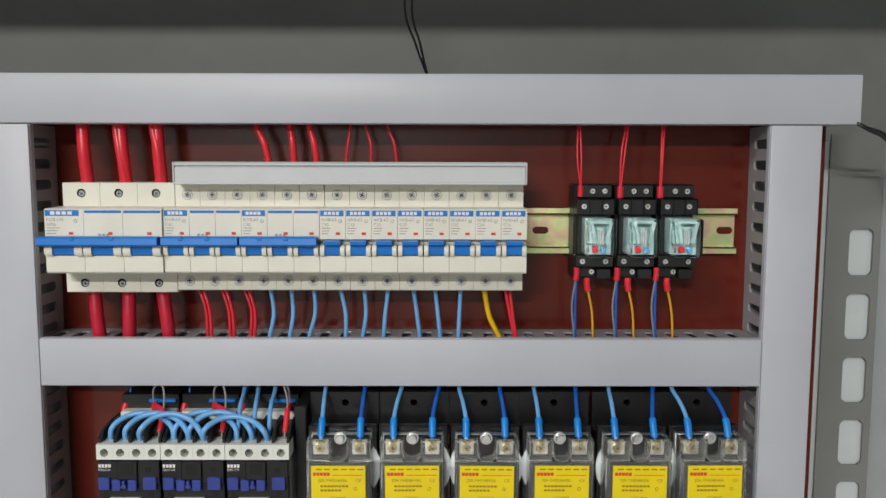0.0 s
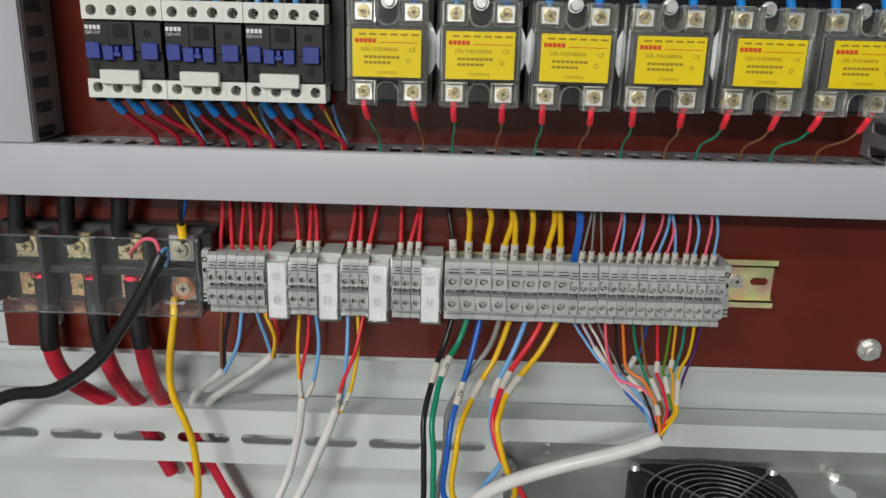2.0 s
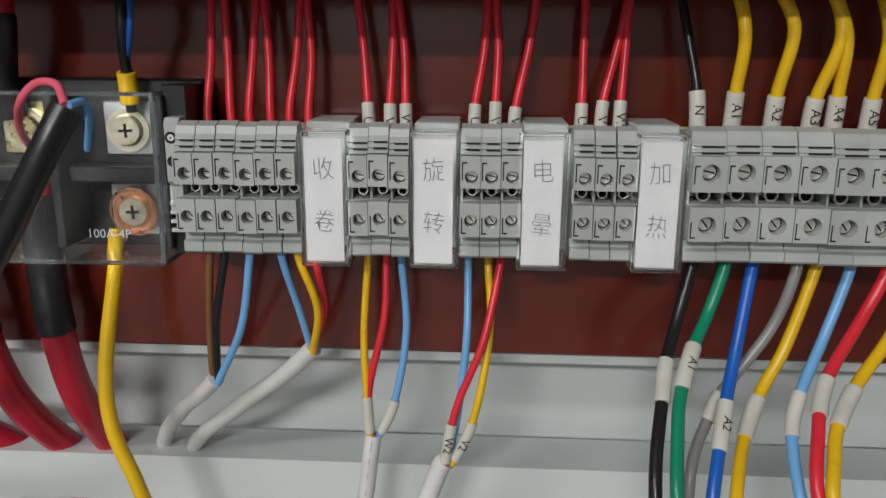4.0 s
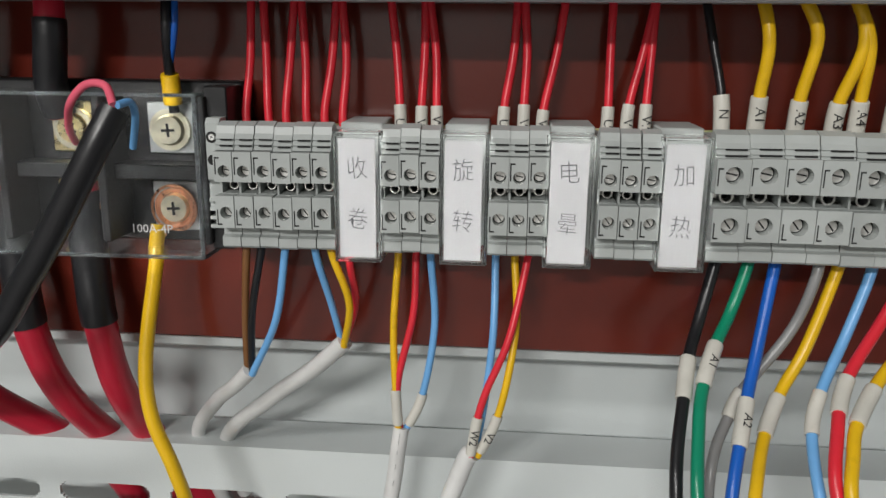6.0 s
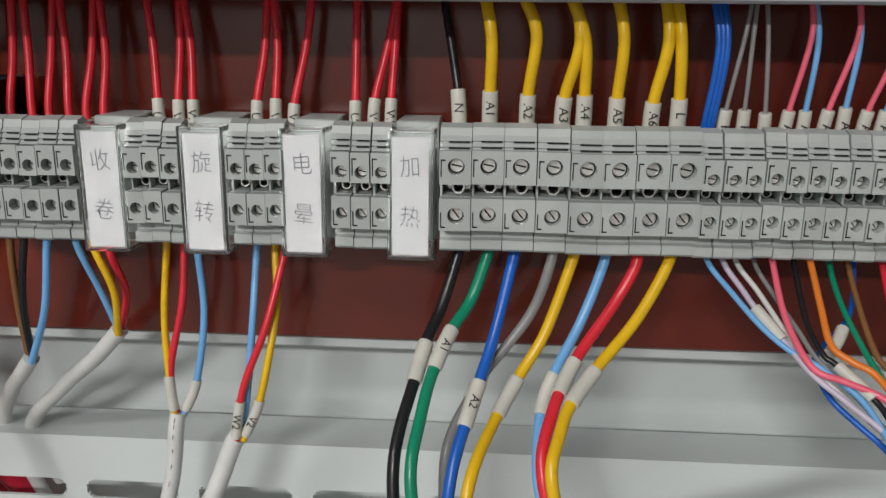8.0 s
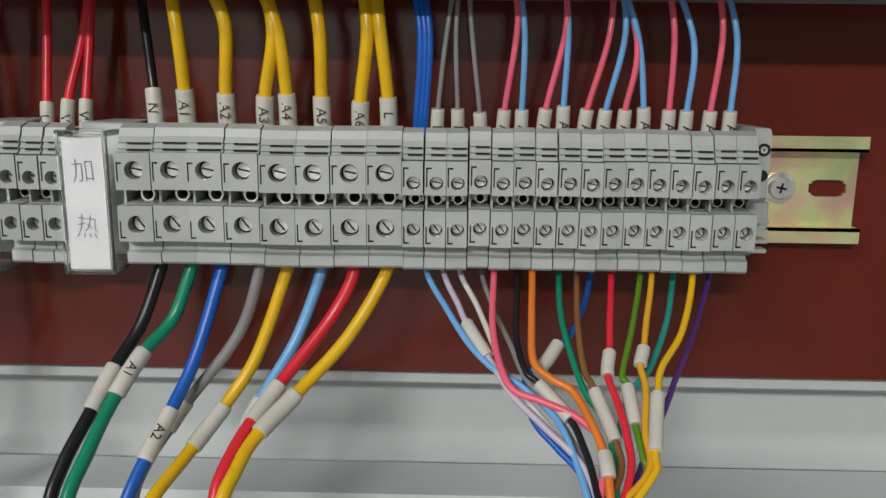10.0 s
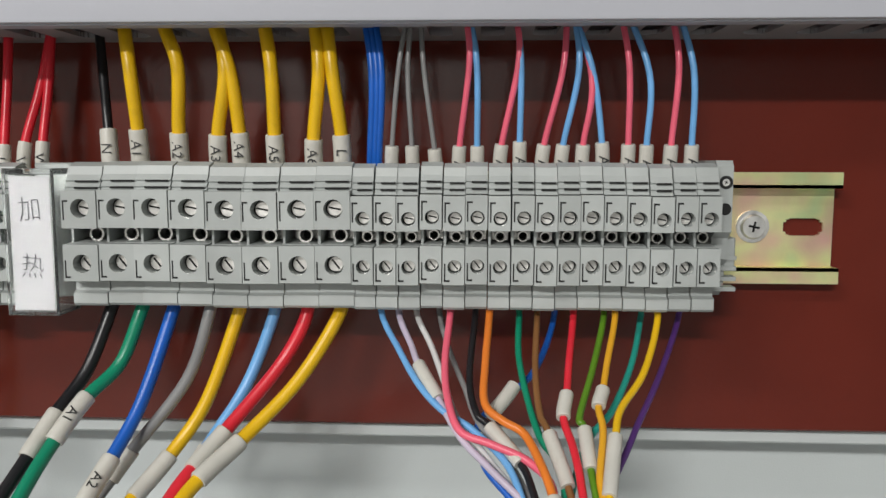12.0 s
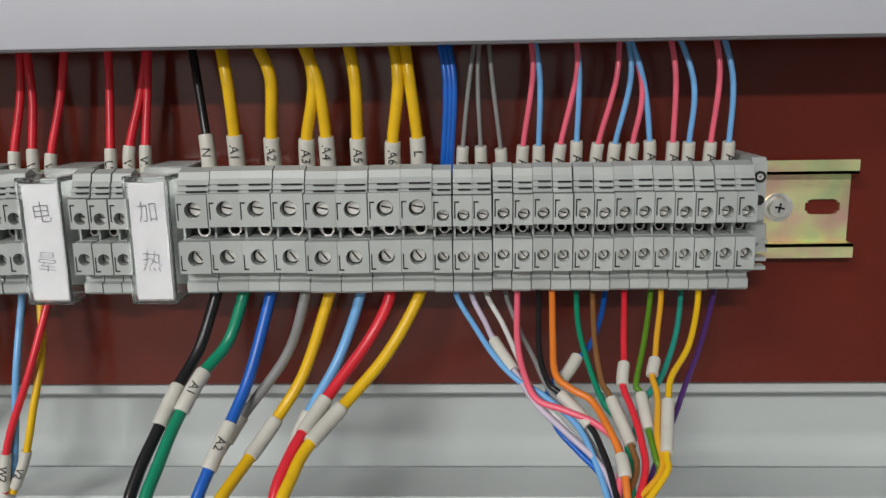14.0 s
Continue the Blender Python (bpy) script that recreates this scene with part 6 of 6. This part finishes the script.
wire(W_BLUE, 2.05, 'jumper', (-0.1626, 0.066, 1.38), (-0.1613, 0.064, 1.391), (-0.1525, 0.058, 1.3973), (-0.1398, 0.056, 1.3989), (-0.127, 0.058, 1.3955), (-0.1182, 0.064, 1.39), (-0.117, 0.066, 1.38))
wire(W_BLUE, 2.05, 'jumper', (-0.1512, 0.066, 1.38), (-0.15, 0.068, 1.391), (-0.1412, 0.062, 1.3981), (-0.1285, 0.06, 1.3999), (-0.1157, 0.062, 1.3962), (-0.1069, 0.068, 1.39), (-0.1057, 0.066, 1.38))
wire(W_BLUE, 2.05, 'jumper', (-0.1399, 0.066, 1.38), (-0.1387, 0.072, 1.391), (-0.1299, 0.066, 1.399), (-0.1172, 0.064, 1.4008), (-0.1044, 0.066, 1.397), (-0.0956, 0.072, 1.39), (-0.0944, 0.066, 1.38))
wire(W_BLUE, 2.05, 'jumper', (-0.117, 0.066, 1.38), (-0.1158, 0.064, 1.391), (-0.107, 0.058, 1.3981), (-0.0943, 0.056, 1.3999), (-0.0815, 0.058, 1.3962), (-0.0727, 0.064, 1.39), (-0.0715, 0.066, 1.38))
wire(W_BLUE, 2.05, 'jumper', (-0.1057, 0.066, 1.38), (-0.1045, 0.068, 1.391), (-0.0957, 0.062, 1.399), (-0.083, 0.06, 1.4008), (-0.0702, 0.062, 1.397), (-0.0614, 0.068, 1.39), (-0.0602, 0.066, 1.38))
wire(W_BLUE, 2.05, 'jumper', (-0.0944, 0.066, 1.38), (-0.0932, 0.072, 1.391), (-0.0844, 0.066, 1.3973), (-0.0717, 0.064, 1.3989), (-0.0589, 0.066, 1.3955), (-0.0501, 0.072, 1.39), (-0.0489, 0.066, 1.38))
wire(W_BLUE, 1.70, 'contactor wire', (-0.074, 0.03, 1.425), (-0.074, 0.03, 1.4091), (-0.0725, 0.05, 1.402), (-0.0715, 0.062, 1.39), (-0.0715, 0.066, 1.38))
wire(W_BLUE, 1.70, 'contactor wire', (-0.0636, 0.03, 1.425), (-0.0636, 0.03, 1.4091), (-0.0612, 0.05, 1.402), (-0.0602, 0.062, 1.39), (-0.0602, 0.066, 1.38))
wire(W_BLUE, 1.70, 'contactor wire', (-0.0507, 0.03, 1.425), (-0.0507, 0.03, 1.4091), (-0.0499, 0.05, 1.402), (-0.0489, 0.062, 1.39), (-0.0489, 0.066, 1.38))
wire(W_GREY, 0.80, 'coil wire', (-0.1406, 0.036, 1.392), (-0.1396, 0.04, 1.412), (-0.1326, 0.042, 1.416), (-0.1286, 0.05, 1.404), (-0.1286, 0.066, 1.38), sleeves=(('rsl', 1.4, 1.386),))
wire(W_DBLUE, 0.90, 'coil wire', (-0.1631, 0.022, 1.425), (-0.1631, 0.024, 1.4072), (-0.1656, 0.03, 1.3948), (-0.1666, 0.034, 1.3828), sleeves=(('rsl', 1.3978, 1.3858000000000001),))
wire(W_CRIMSON, 1.70, 'contactor wire', (-0.1626, 0.062, 1.336), (-0.162, 0.062, 1.326), (-0.1565, 0.05, 1.313), (-0.1485, 0.036, 1.3), (-0.1465, 0.032, 1.286), sleeves=(('bsl', 1.331, 1.317),))
wire(W_CRIMSON, 1.70, 'contactor wire', (-0.1512, 0.062, 1.336), (-0.1507, 0.062, 1.326), (-0.1452, 0.05, 1.313), (-0.1342, 0.036, 1.3), (-0.1322, 0.032, 1.286), sleeves=(('bsl', 1.331, 1.317),))
wire(W_CRIMSON, 1.70, 'contactor wire', (-0.1399, 0.062, 1.336), (-0.1394, 0.062, 1.326), (-0.1339, 0.05, 1.313), (-0.1199, 0.036, 1.3), (-0.1179, 0.032, 1.286), sleeves=(('bsl', 1.331, 1.317),))
wire(W_AMBER, 0.85, 'coil wire', (-0.1286, 0.062, 1.336), (-0.1276, 0.062, 1.326), (-0.1236, 0.05, 1.312), (-0.1206, 0.034, 1.299), (-0.1206, 0.03, 1.286), sleeves=(('rsl', 1.331, 1.323),))
wire(W_BLUE, 0.85, 'coil wire', (-0.1256, 0.045, 1.334), (-0.1246, 0.045, 1.326), (-0.1216, 0.042, 1.312), (-0.1176, 0.034, 1.299), (-0.1176, 0.03, 1.286), sleeves=(('rsl', 1.331, 1.325),))
wire(W_GREY, 0.80, 'coil wire', (-0.0951, 0.036, 1.392), (-0.0941, 0.04, 1.412), (-0.0872, 0.042, 1.416), (-0.0832, 0.05, 1.404), (-0.0832, 0.066, 1.38), sleeves=(('rsl', 1.4, 1.386),))
wire(W_DBLUE, 0.90, 'coil wire', (-0.1176, 0.022, 1.425), (-0.1176, 0.024, 1.4073), (-0.1204, 0.03, 1.3949), (-0.1214, 0.034, 1.3829), sleeves=(('rsl', 1.3979, 1.3859000000000001),))
wire(W_CRIMSON, 1.70, 'contactor wire', (-0.117, 0.062, 1.336), (-0.1165, 0.062, 1.326), (-0.111, 0.05, 1.313), (-0.103, 0.036, 1.3), (-0.101, 0.032, 1.286), sleeves=(('bsl', 1.331, 1.317),))
wire(W_CRIMSON, 1.70, 'contactor wire', (-0.1057, 0.062, 1.336), (-0.1052, 0.062, 1.326), (-0.0997, 0.05, 1.313), (-0.0887, 0.036, 1.3), (-0.0867, 0.032, 1.286), sleeves=(('bsl', 1.331, 1.317),))
wire(W_CRIMSON, 1.70, 'contactor wire', (-0.0944, 0.062, 1.336), (-0.0939, 0.062, 1.326), (-0.0884, 0.05, 1.313), (-0.0744, 0.036, 1.3), (-0.0724, 0.032, 1.286), sleeves=(('bsl', 1.331, 1.317),))
wire(W_AMBER, 0.85, 'coil wire', (-0.0832, 0.062, 1.336), (-0.0822, 0.062, 1.326), (-0.0781, 0.05, 1.312), (-0.0751, 0.034, 1.299), (-0.0751, 0.03, 1.286), sleeves=(('rsl', 1.331, 1.323),))
wire(W_BLUE, 0.85, 'coil wire', (-0.0801, 0.045, 1.334), (-0.0791, 0.045, 1.326), (-0.0761, 0.042, 1.312), (-0.0722, 0.034, 1.299), (-0.0722, 0.03, 1.286), sleeves=(('rsl', 1.331, 1.325),))
wire(W_GREY, 0.80, 'coil wire', (-0.0377, 0.036, 1.392), (-0.0386, 0.04, 1.412), (-0.0416, 0.042, 1.416), (-0.0376, 0.05, 1.404), (-0.0376, 0.066, 1.38), sleeves=(('rsl', 1.4, 1.386),))
wire(W_DBLUE, 0.90, 'coil wire', (-0.0733, 0.022, 1.425), (-0.0733, 0.024, 1.4074), (-0.0764, 0.03, 1.3949), (-0.0774, 0.034, 1.3829), sleeves=(('rsl', 1.3979, 1.3859000000000001),))
wire(W_CRIMSON, 1.70, 'contactor wire', (-0.0715, 0.062, 1.336), (-0.071, 0.062, 1.326), (-0.0655, 0.05, 1.313), (-0.0575, 0.036, 1.3), (-0.0555, 0.032, 1.286), sleeves=(('bsl', 1.331, 1.317),))
wire(W_CRIMSON, 1.70, 'contactor wire', (-0.0602, 0.062, 1.336), (-0.0597, 0.062, 1.326), (-0.0542, 0.05, 1.313), (-0.0432, 0.036, 1.3), (-0.0412, 0.032, 1.286), sleeves=(('bsl', 1.331, 1.317),))
wire(W_CRIMSON, 1.70, 'contactor wire', (-0.0489, 0.062, 1.336), (-0.0484, 0.062, 1.326), (-0.0429, 0.05, 1.313), (-0.0289, 0.036, 1.3), (-0.0269, 0.032, 1.286), sleeves=(('bsl', 1.331, 1.317),))
wire(W_AMBER, 0.85, 'coil wire', (-0.0376, 0.062, 1.336), (-0.0366, 0.062, 1.326), (-0.0326, 0.05, 1.312), (-0.0296, 0.034, 1.299), (-0.0296, 0.03, 1.286), sleeves=(('rsl', 1.331, 1.323),))
wire(W_BLUE, 0.85, 'coil wire', (-0.0346, 0.045, 1.334), (-0.0336, 0.045, 1.326), (-0.0306, 0.042, 1.312), (-0.0266, 0.034, 1.299), (-0.0266, 0.03, 1.286), sleeves=(('rsl', 1.331, 1.325),))
wire(W_BLUE, 1.60, 'load wire', (-0.0112, 0.032, 1.425), (-0.0112, 0.036, 1.413), (-0.0107, 0.05, 1.406), (-0.0103, 0.062, 1.397), (-0.0103, 0.07, 1.384), sleeves=(('fsl', 1.397, 1.385),))
wire(W_GREEN, 0.70, 'control wire', (-0.0105, 0.07, 1.335), (-0.0105, 0.068, 1.325), (-0.0071, 0.058, 1.313), (-0.0045, 0.042, 1.303), (-0.0045, 0.034, 1.284), sleeves=(('rsl', 1.334, 1.3185),))
wire(W_DBLUE, 1.60, 'load wire', (0.0184, 0.032, 1.425), (0.0184, 0.036, 1.413), (0.018, 0.05, 1.406), (0.0177, 0.062, 1.397), (0.0177, 0.07, 1.384), sleeves=(('fsl', 1.397, 1.385),))
wire(W_BROWN, 0.70, 'control wire', (0.0179, 0.07, 1.335), (0.0179, 0.068, 1.325), (0.0209, 0.058, 1.313), (0.0229, 0.042, 1.303), (0.0229, 0.034, 1.284), sleeves=(('rsl', 1.334, 1.3185),))
wire(W_BLUE, 1.60, 'load wire', (0.0458, 0.032, 1.425), (0.0458, 0.036, 1.413), (0.0434, 0.05, 1.406), (0.0415, 0.062, 1.397), (0.0415, 0.07, 1.384), sleeves=(('fsl', 1.397, 1.385),))
wire(W_GREEN, 0.70, 'control wire', (0.0413, 0.07, 1.335), (0.0413, 0.068, 1.325), (0.0423, 0.058, 1.313), (0.0413, 0.042, 1.303), (0.0413, 0.034, 1.284), sleeves=(('rsl', 1.334, 1.3185),))
wire(W_DBLUE, 1.60, 'load wire', (0.0739, 0.032, 1.425), (0.0739, 0.036, 1.413), (0.0715, 0.05, 1.406), (0.0695, 0.062, 1.397), (0.0695, 0.07, 1.384), sleeves=(('fsl', 1.397, 1.385),))
wire(W_BROWN, 0.70, 'control wire', (0.0697, 0.07, 1.335), (0.0697, 0.068, 1.325), (0.0703, 0.058, 1.313), (0.0687, 0.042, 1.303), (0.0687, 0.034, 1.284), sleeves=(('rsl', 1.334, 1.3185),))
wire(W_BLUE, 1.60, 'load wire', (0.089, 0.032, 1.425), (0.089, 0.036, 1.413), (0.0915, 0.05, 1.406), (0.0935, 0.062, 1.397), (0.0935, 0.07, 1.384), sleeves=(('fsl', 1.397, 1.385),))
wire(W_GREEN, 0.70, 'control wire', (0.0933, 0.07, 1.335), (0.0933, 0.068, 1.325), (0.0943, 0.058, 1.313), (0.0933, 0.042, 1.303), (0.0933, 0.034, 1.284), sleeves=(('rsl', 1.334, 1.3185),))
wire(W_DBLUE, 1.60, 'load wire', (0.1196, 0.032, 1.425), (0.1196, 0.036, 1.413), (0.1206, 0.05, 1.406), (0.1215, 0.062, 1.397), (0.1215, 0.07, 1.384), sleeves=(('fsl', 1.397, 1.385),))
wire(W_BROWN, 0.70, 'control wire', (0.1217, 0.07, 1.335), (0.1217, 0.068, 1.325), (0.1223, 0.058, 1.313), (0.1207, 0.042, 1.303), (0.1207, 0.034, 1.284), sleeves=(('rsl', 1.334, 1.3185),))
wire(W_BLUE, 1.60, 'load wire', (0.1455, 0.032, 1.425), (0.1455, 0.036, 1.413), (0.1459, 0.05, 1.406), (0.1462, 0.062, 1.397), (0.1462, 0.07, 1.384), sleeves=(('fsl', 1.397, 1.385),))
wire(W_GREEN, 0.70, 'control wire', (0.146, 0.07, 1.335), (0.146, 0.068, 1.325), (0.1474, 0.058, 1.313), (0.147, 0.042, 1.303), (0.147, 0.034, 1.284), sleeves=(('rsl', 1.334, 1.3185),))
wire(W_DBLUE, 1.60, 'load wire', (0.1767, 0.032, 1.425), (0.1767, 0.036, 1.413), (0.1753, 0.05, 1.406), (0.1742, 0.062, 1.397), (0.1742, 0.07, 1.384), sleeves=(('fsl', 1.397, 1.385),))
wire(W_BROWN, 0.70, 'control wire', (0.1744, 0.07, 1.335), (0.1744, 0.068, 1.325), (0.1754, 0.058, 1.313), (0.1744, 0.042, 1.303), (0.1744, 0.034, 1.284), sleeves=(('rsl', 1.334, 1.3185),))
wire(W_BLUE, 1.60, 'load wire', (0.2017, 0.032, 1.425), (0.2017, 0.036, 1.413), (0.2011, 0.05, 1.406), (0.2007, 0.062, 1.397), (0.2007, 0.07, 1.384), sleeves=(('fsl', 1.397, 1.385),))
wire(W_GREEN, 0.70, 'control wire', (0.2005, 0.07, 1.335), (0.2005, 0.068, 1.325), (0.1991, 0.058, 1.313), (0.1945, 0.042, 1.303), (0.1945, 0.034, 1.284), sleeves=(('rsl', 1.334, 1.3185),))
wire(W_DBLUE, 1.60, 'load wire', (0.235, 0.032, 1.425), (0.235, 0.036, 1.413), (0.2315, 0.05, 1.406), (0.2287, 0.062, 1.397), (0.2287, 0.07, 1.384), sleeves=(('fsl', 1.397, 1.385),))
wire(W_BROWN, 0.70, 'control wire', (0.2289, 0.07, 1.335), (0.2289, 0.068, 1.325), (0.2271, 0.058, 1.313), (0.2219, 0.042, 1.303), (0.2219, 0.034, 1.284), sleeves=(('rsl', 1.334, 1.3185),))
wire(W_BLUE, 1.60, 'load wire', (0.2493, 0.032, 1.425), (0.2493, 0.036, 1.413), (0.2516, 0.05, 1.406), (0.2535, 0.062, 1.397), (0.2535, 0.07, 1.384), sleeves=(('fsl', 1.397, 1.385),))
wire(W_GREEN, 0.70, 'control wire', (0.2533, 0.07, 1.335), (0.2533, 0.068, 1.325), (0.2495, 0.058, 1.313), (0.2413, 0.042, 1.303), (0.2413, 0.034, 1.284), sleeves=(('rsl', 1.334, 1.3185),))
wire(W_DBLUE, 1.60, 'load wire', (0.2772, 0.032, 1.425), (0.2772, 0.036, 1.413), (0.2796, 0.05, 1.406), (0.2815, 0.062, 1.397), (0.2815, 0.07, 1.384), sleeves=(('fsl', 1.397, 1.385),))
wire(W_BROWN, 0.70, 'control wire', (0.2817, 0.07, 1.335), (0.2817, 0.068, 1.325), (0.2775, 0.058, 1.313), (0.2687, 0.042, 1.303), (0.2687, 0.034, 1.284), sleeves=(('rsl', 1.334, 1.3185),))
wire(W_BLACK, 0.90, 'thin cable', (0.055, -0.05, 1.8), (0.0459, -0.03, 1.7104), (0.0555, -0.01, 1.6722), (0.0643, 0.02, 1.6465), (0.0663, 0.03, 1.636))
wire(W_BLACK, 0.90, 'thin cable', (0.062, -0.05, 1.8), (0.0517, -0.03, 1.7105), (0.059, -0.01, 1.6723), (0.0648, 0.02, 1.6465), (0.0673, 0.032, 1.636))
wire(W_BLACK, 1.20, 'thin cable', (0.362, 0.03, 1.625), (0.3801, 0.04, 1.6088), (0.4036, 0.03, 1.6019), (0.43, 0, 1.585), (0.47, -0.02, 1.5))
wire(W_BLACK, 1.20, 'thin cable', (0.362, 0.03, 1.623), (0.3796, 0.045, 1.6069), (0.4011, 0.035, 1.5984), (0.43, 0.005, 1.58), (0.47, -0.02, 1.49))


def earth_strands():
    """Bare copper strands fanned round the lower screw of the power block."""
    ob = thing("wire_strands", -0.1493, 0.0148, 1.1830, "bare copper wire strands curled round a terminal screw", "wire")
    rng = random.Random(5)
    cx, cz = 0.0055, 0.0068
    for k in range(13):
        turn = 1 if k % 3 else -1
        rr = 0.0058 + 0.00022 * k + rng.uniform(-0.0003, 0.0003)
        sweep = rng.uniform(150, 300)
        ring = [(cx + rr * math.cos(a), 0.0004 + 0.00012 * k, cz + rr * math.sin(a)) for a in (radians(-90 + turn * (18 + sweep * j / 8)) for j in range(9))]
        u = rng.uniform(-0.0012, 0.0012)
        part("strand", tube(N(), glide([(u, 0.0, -0.0040), (u * 1.5, 0.0006, -0.0012), *ring], 3), 0.00027, 5), COPPER, ob)


earth_strands()

# wires that lie inside the ducts, seen through the slots
rng = random.Random(11)
for z0, x0, x1, tints in ((1.2770, -0.15, 0.30, (W_RED, W_PINK, W_BLUE, W_YELLOW, W_CRIMSON, W_GREY, W_YELLOW, W_PINK)), (1.4335, -0.19, 0.27, (W_CRIMSON, W_RED, W_BLUE, W_BLUE, W_AMBER))):
    for k, m in enumerate(tints):
        d0, dz = 0.008 + 0.0035 * k, rng.uniform(-0.006, 0.009)
        wire(m, rng.uniform(1.0, 1.5), "duct wire", *[(x0 + (x1 - x0) * j / 7, d0 + rng.uniform(-0.002, 0.002), z0 + dz + rng.uniform(-0.003, 0.003)) for j in range(8)])
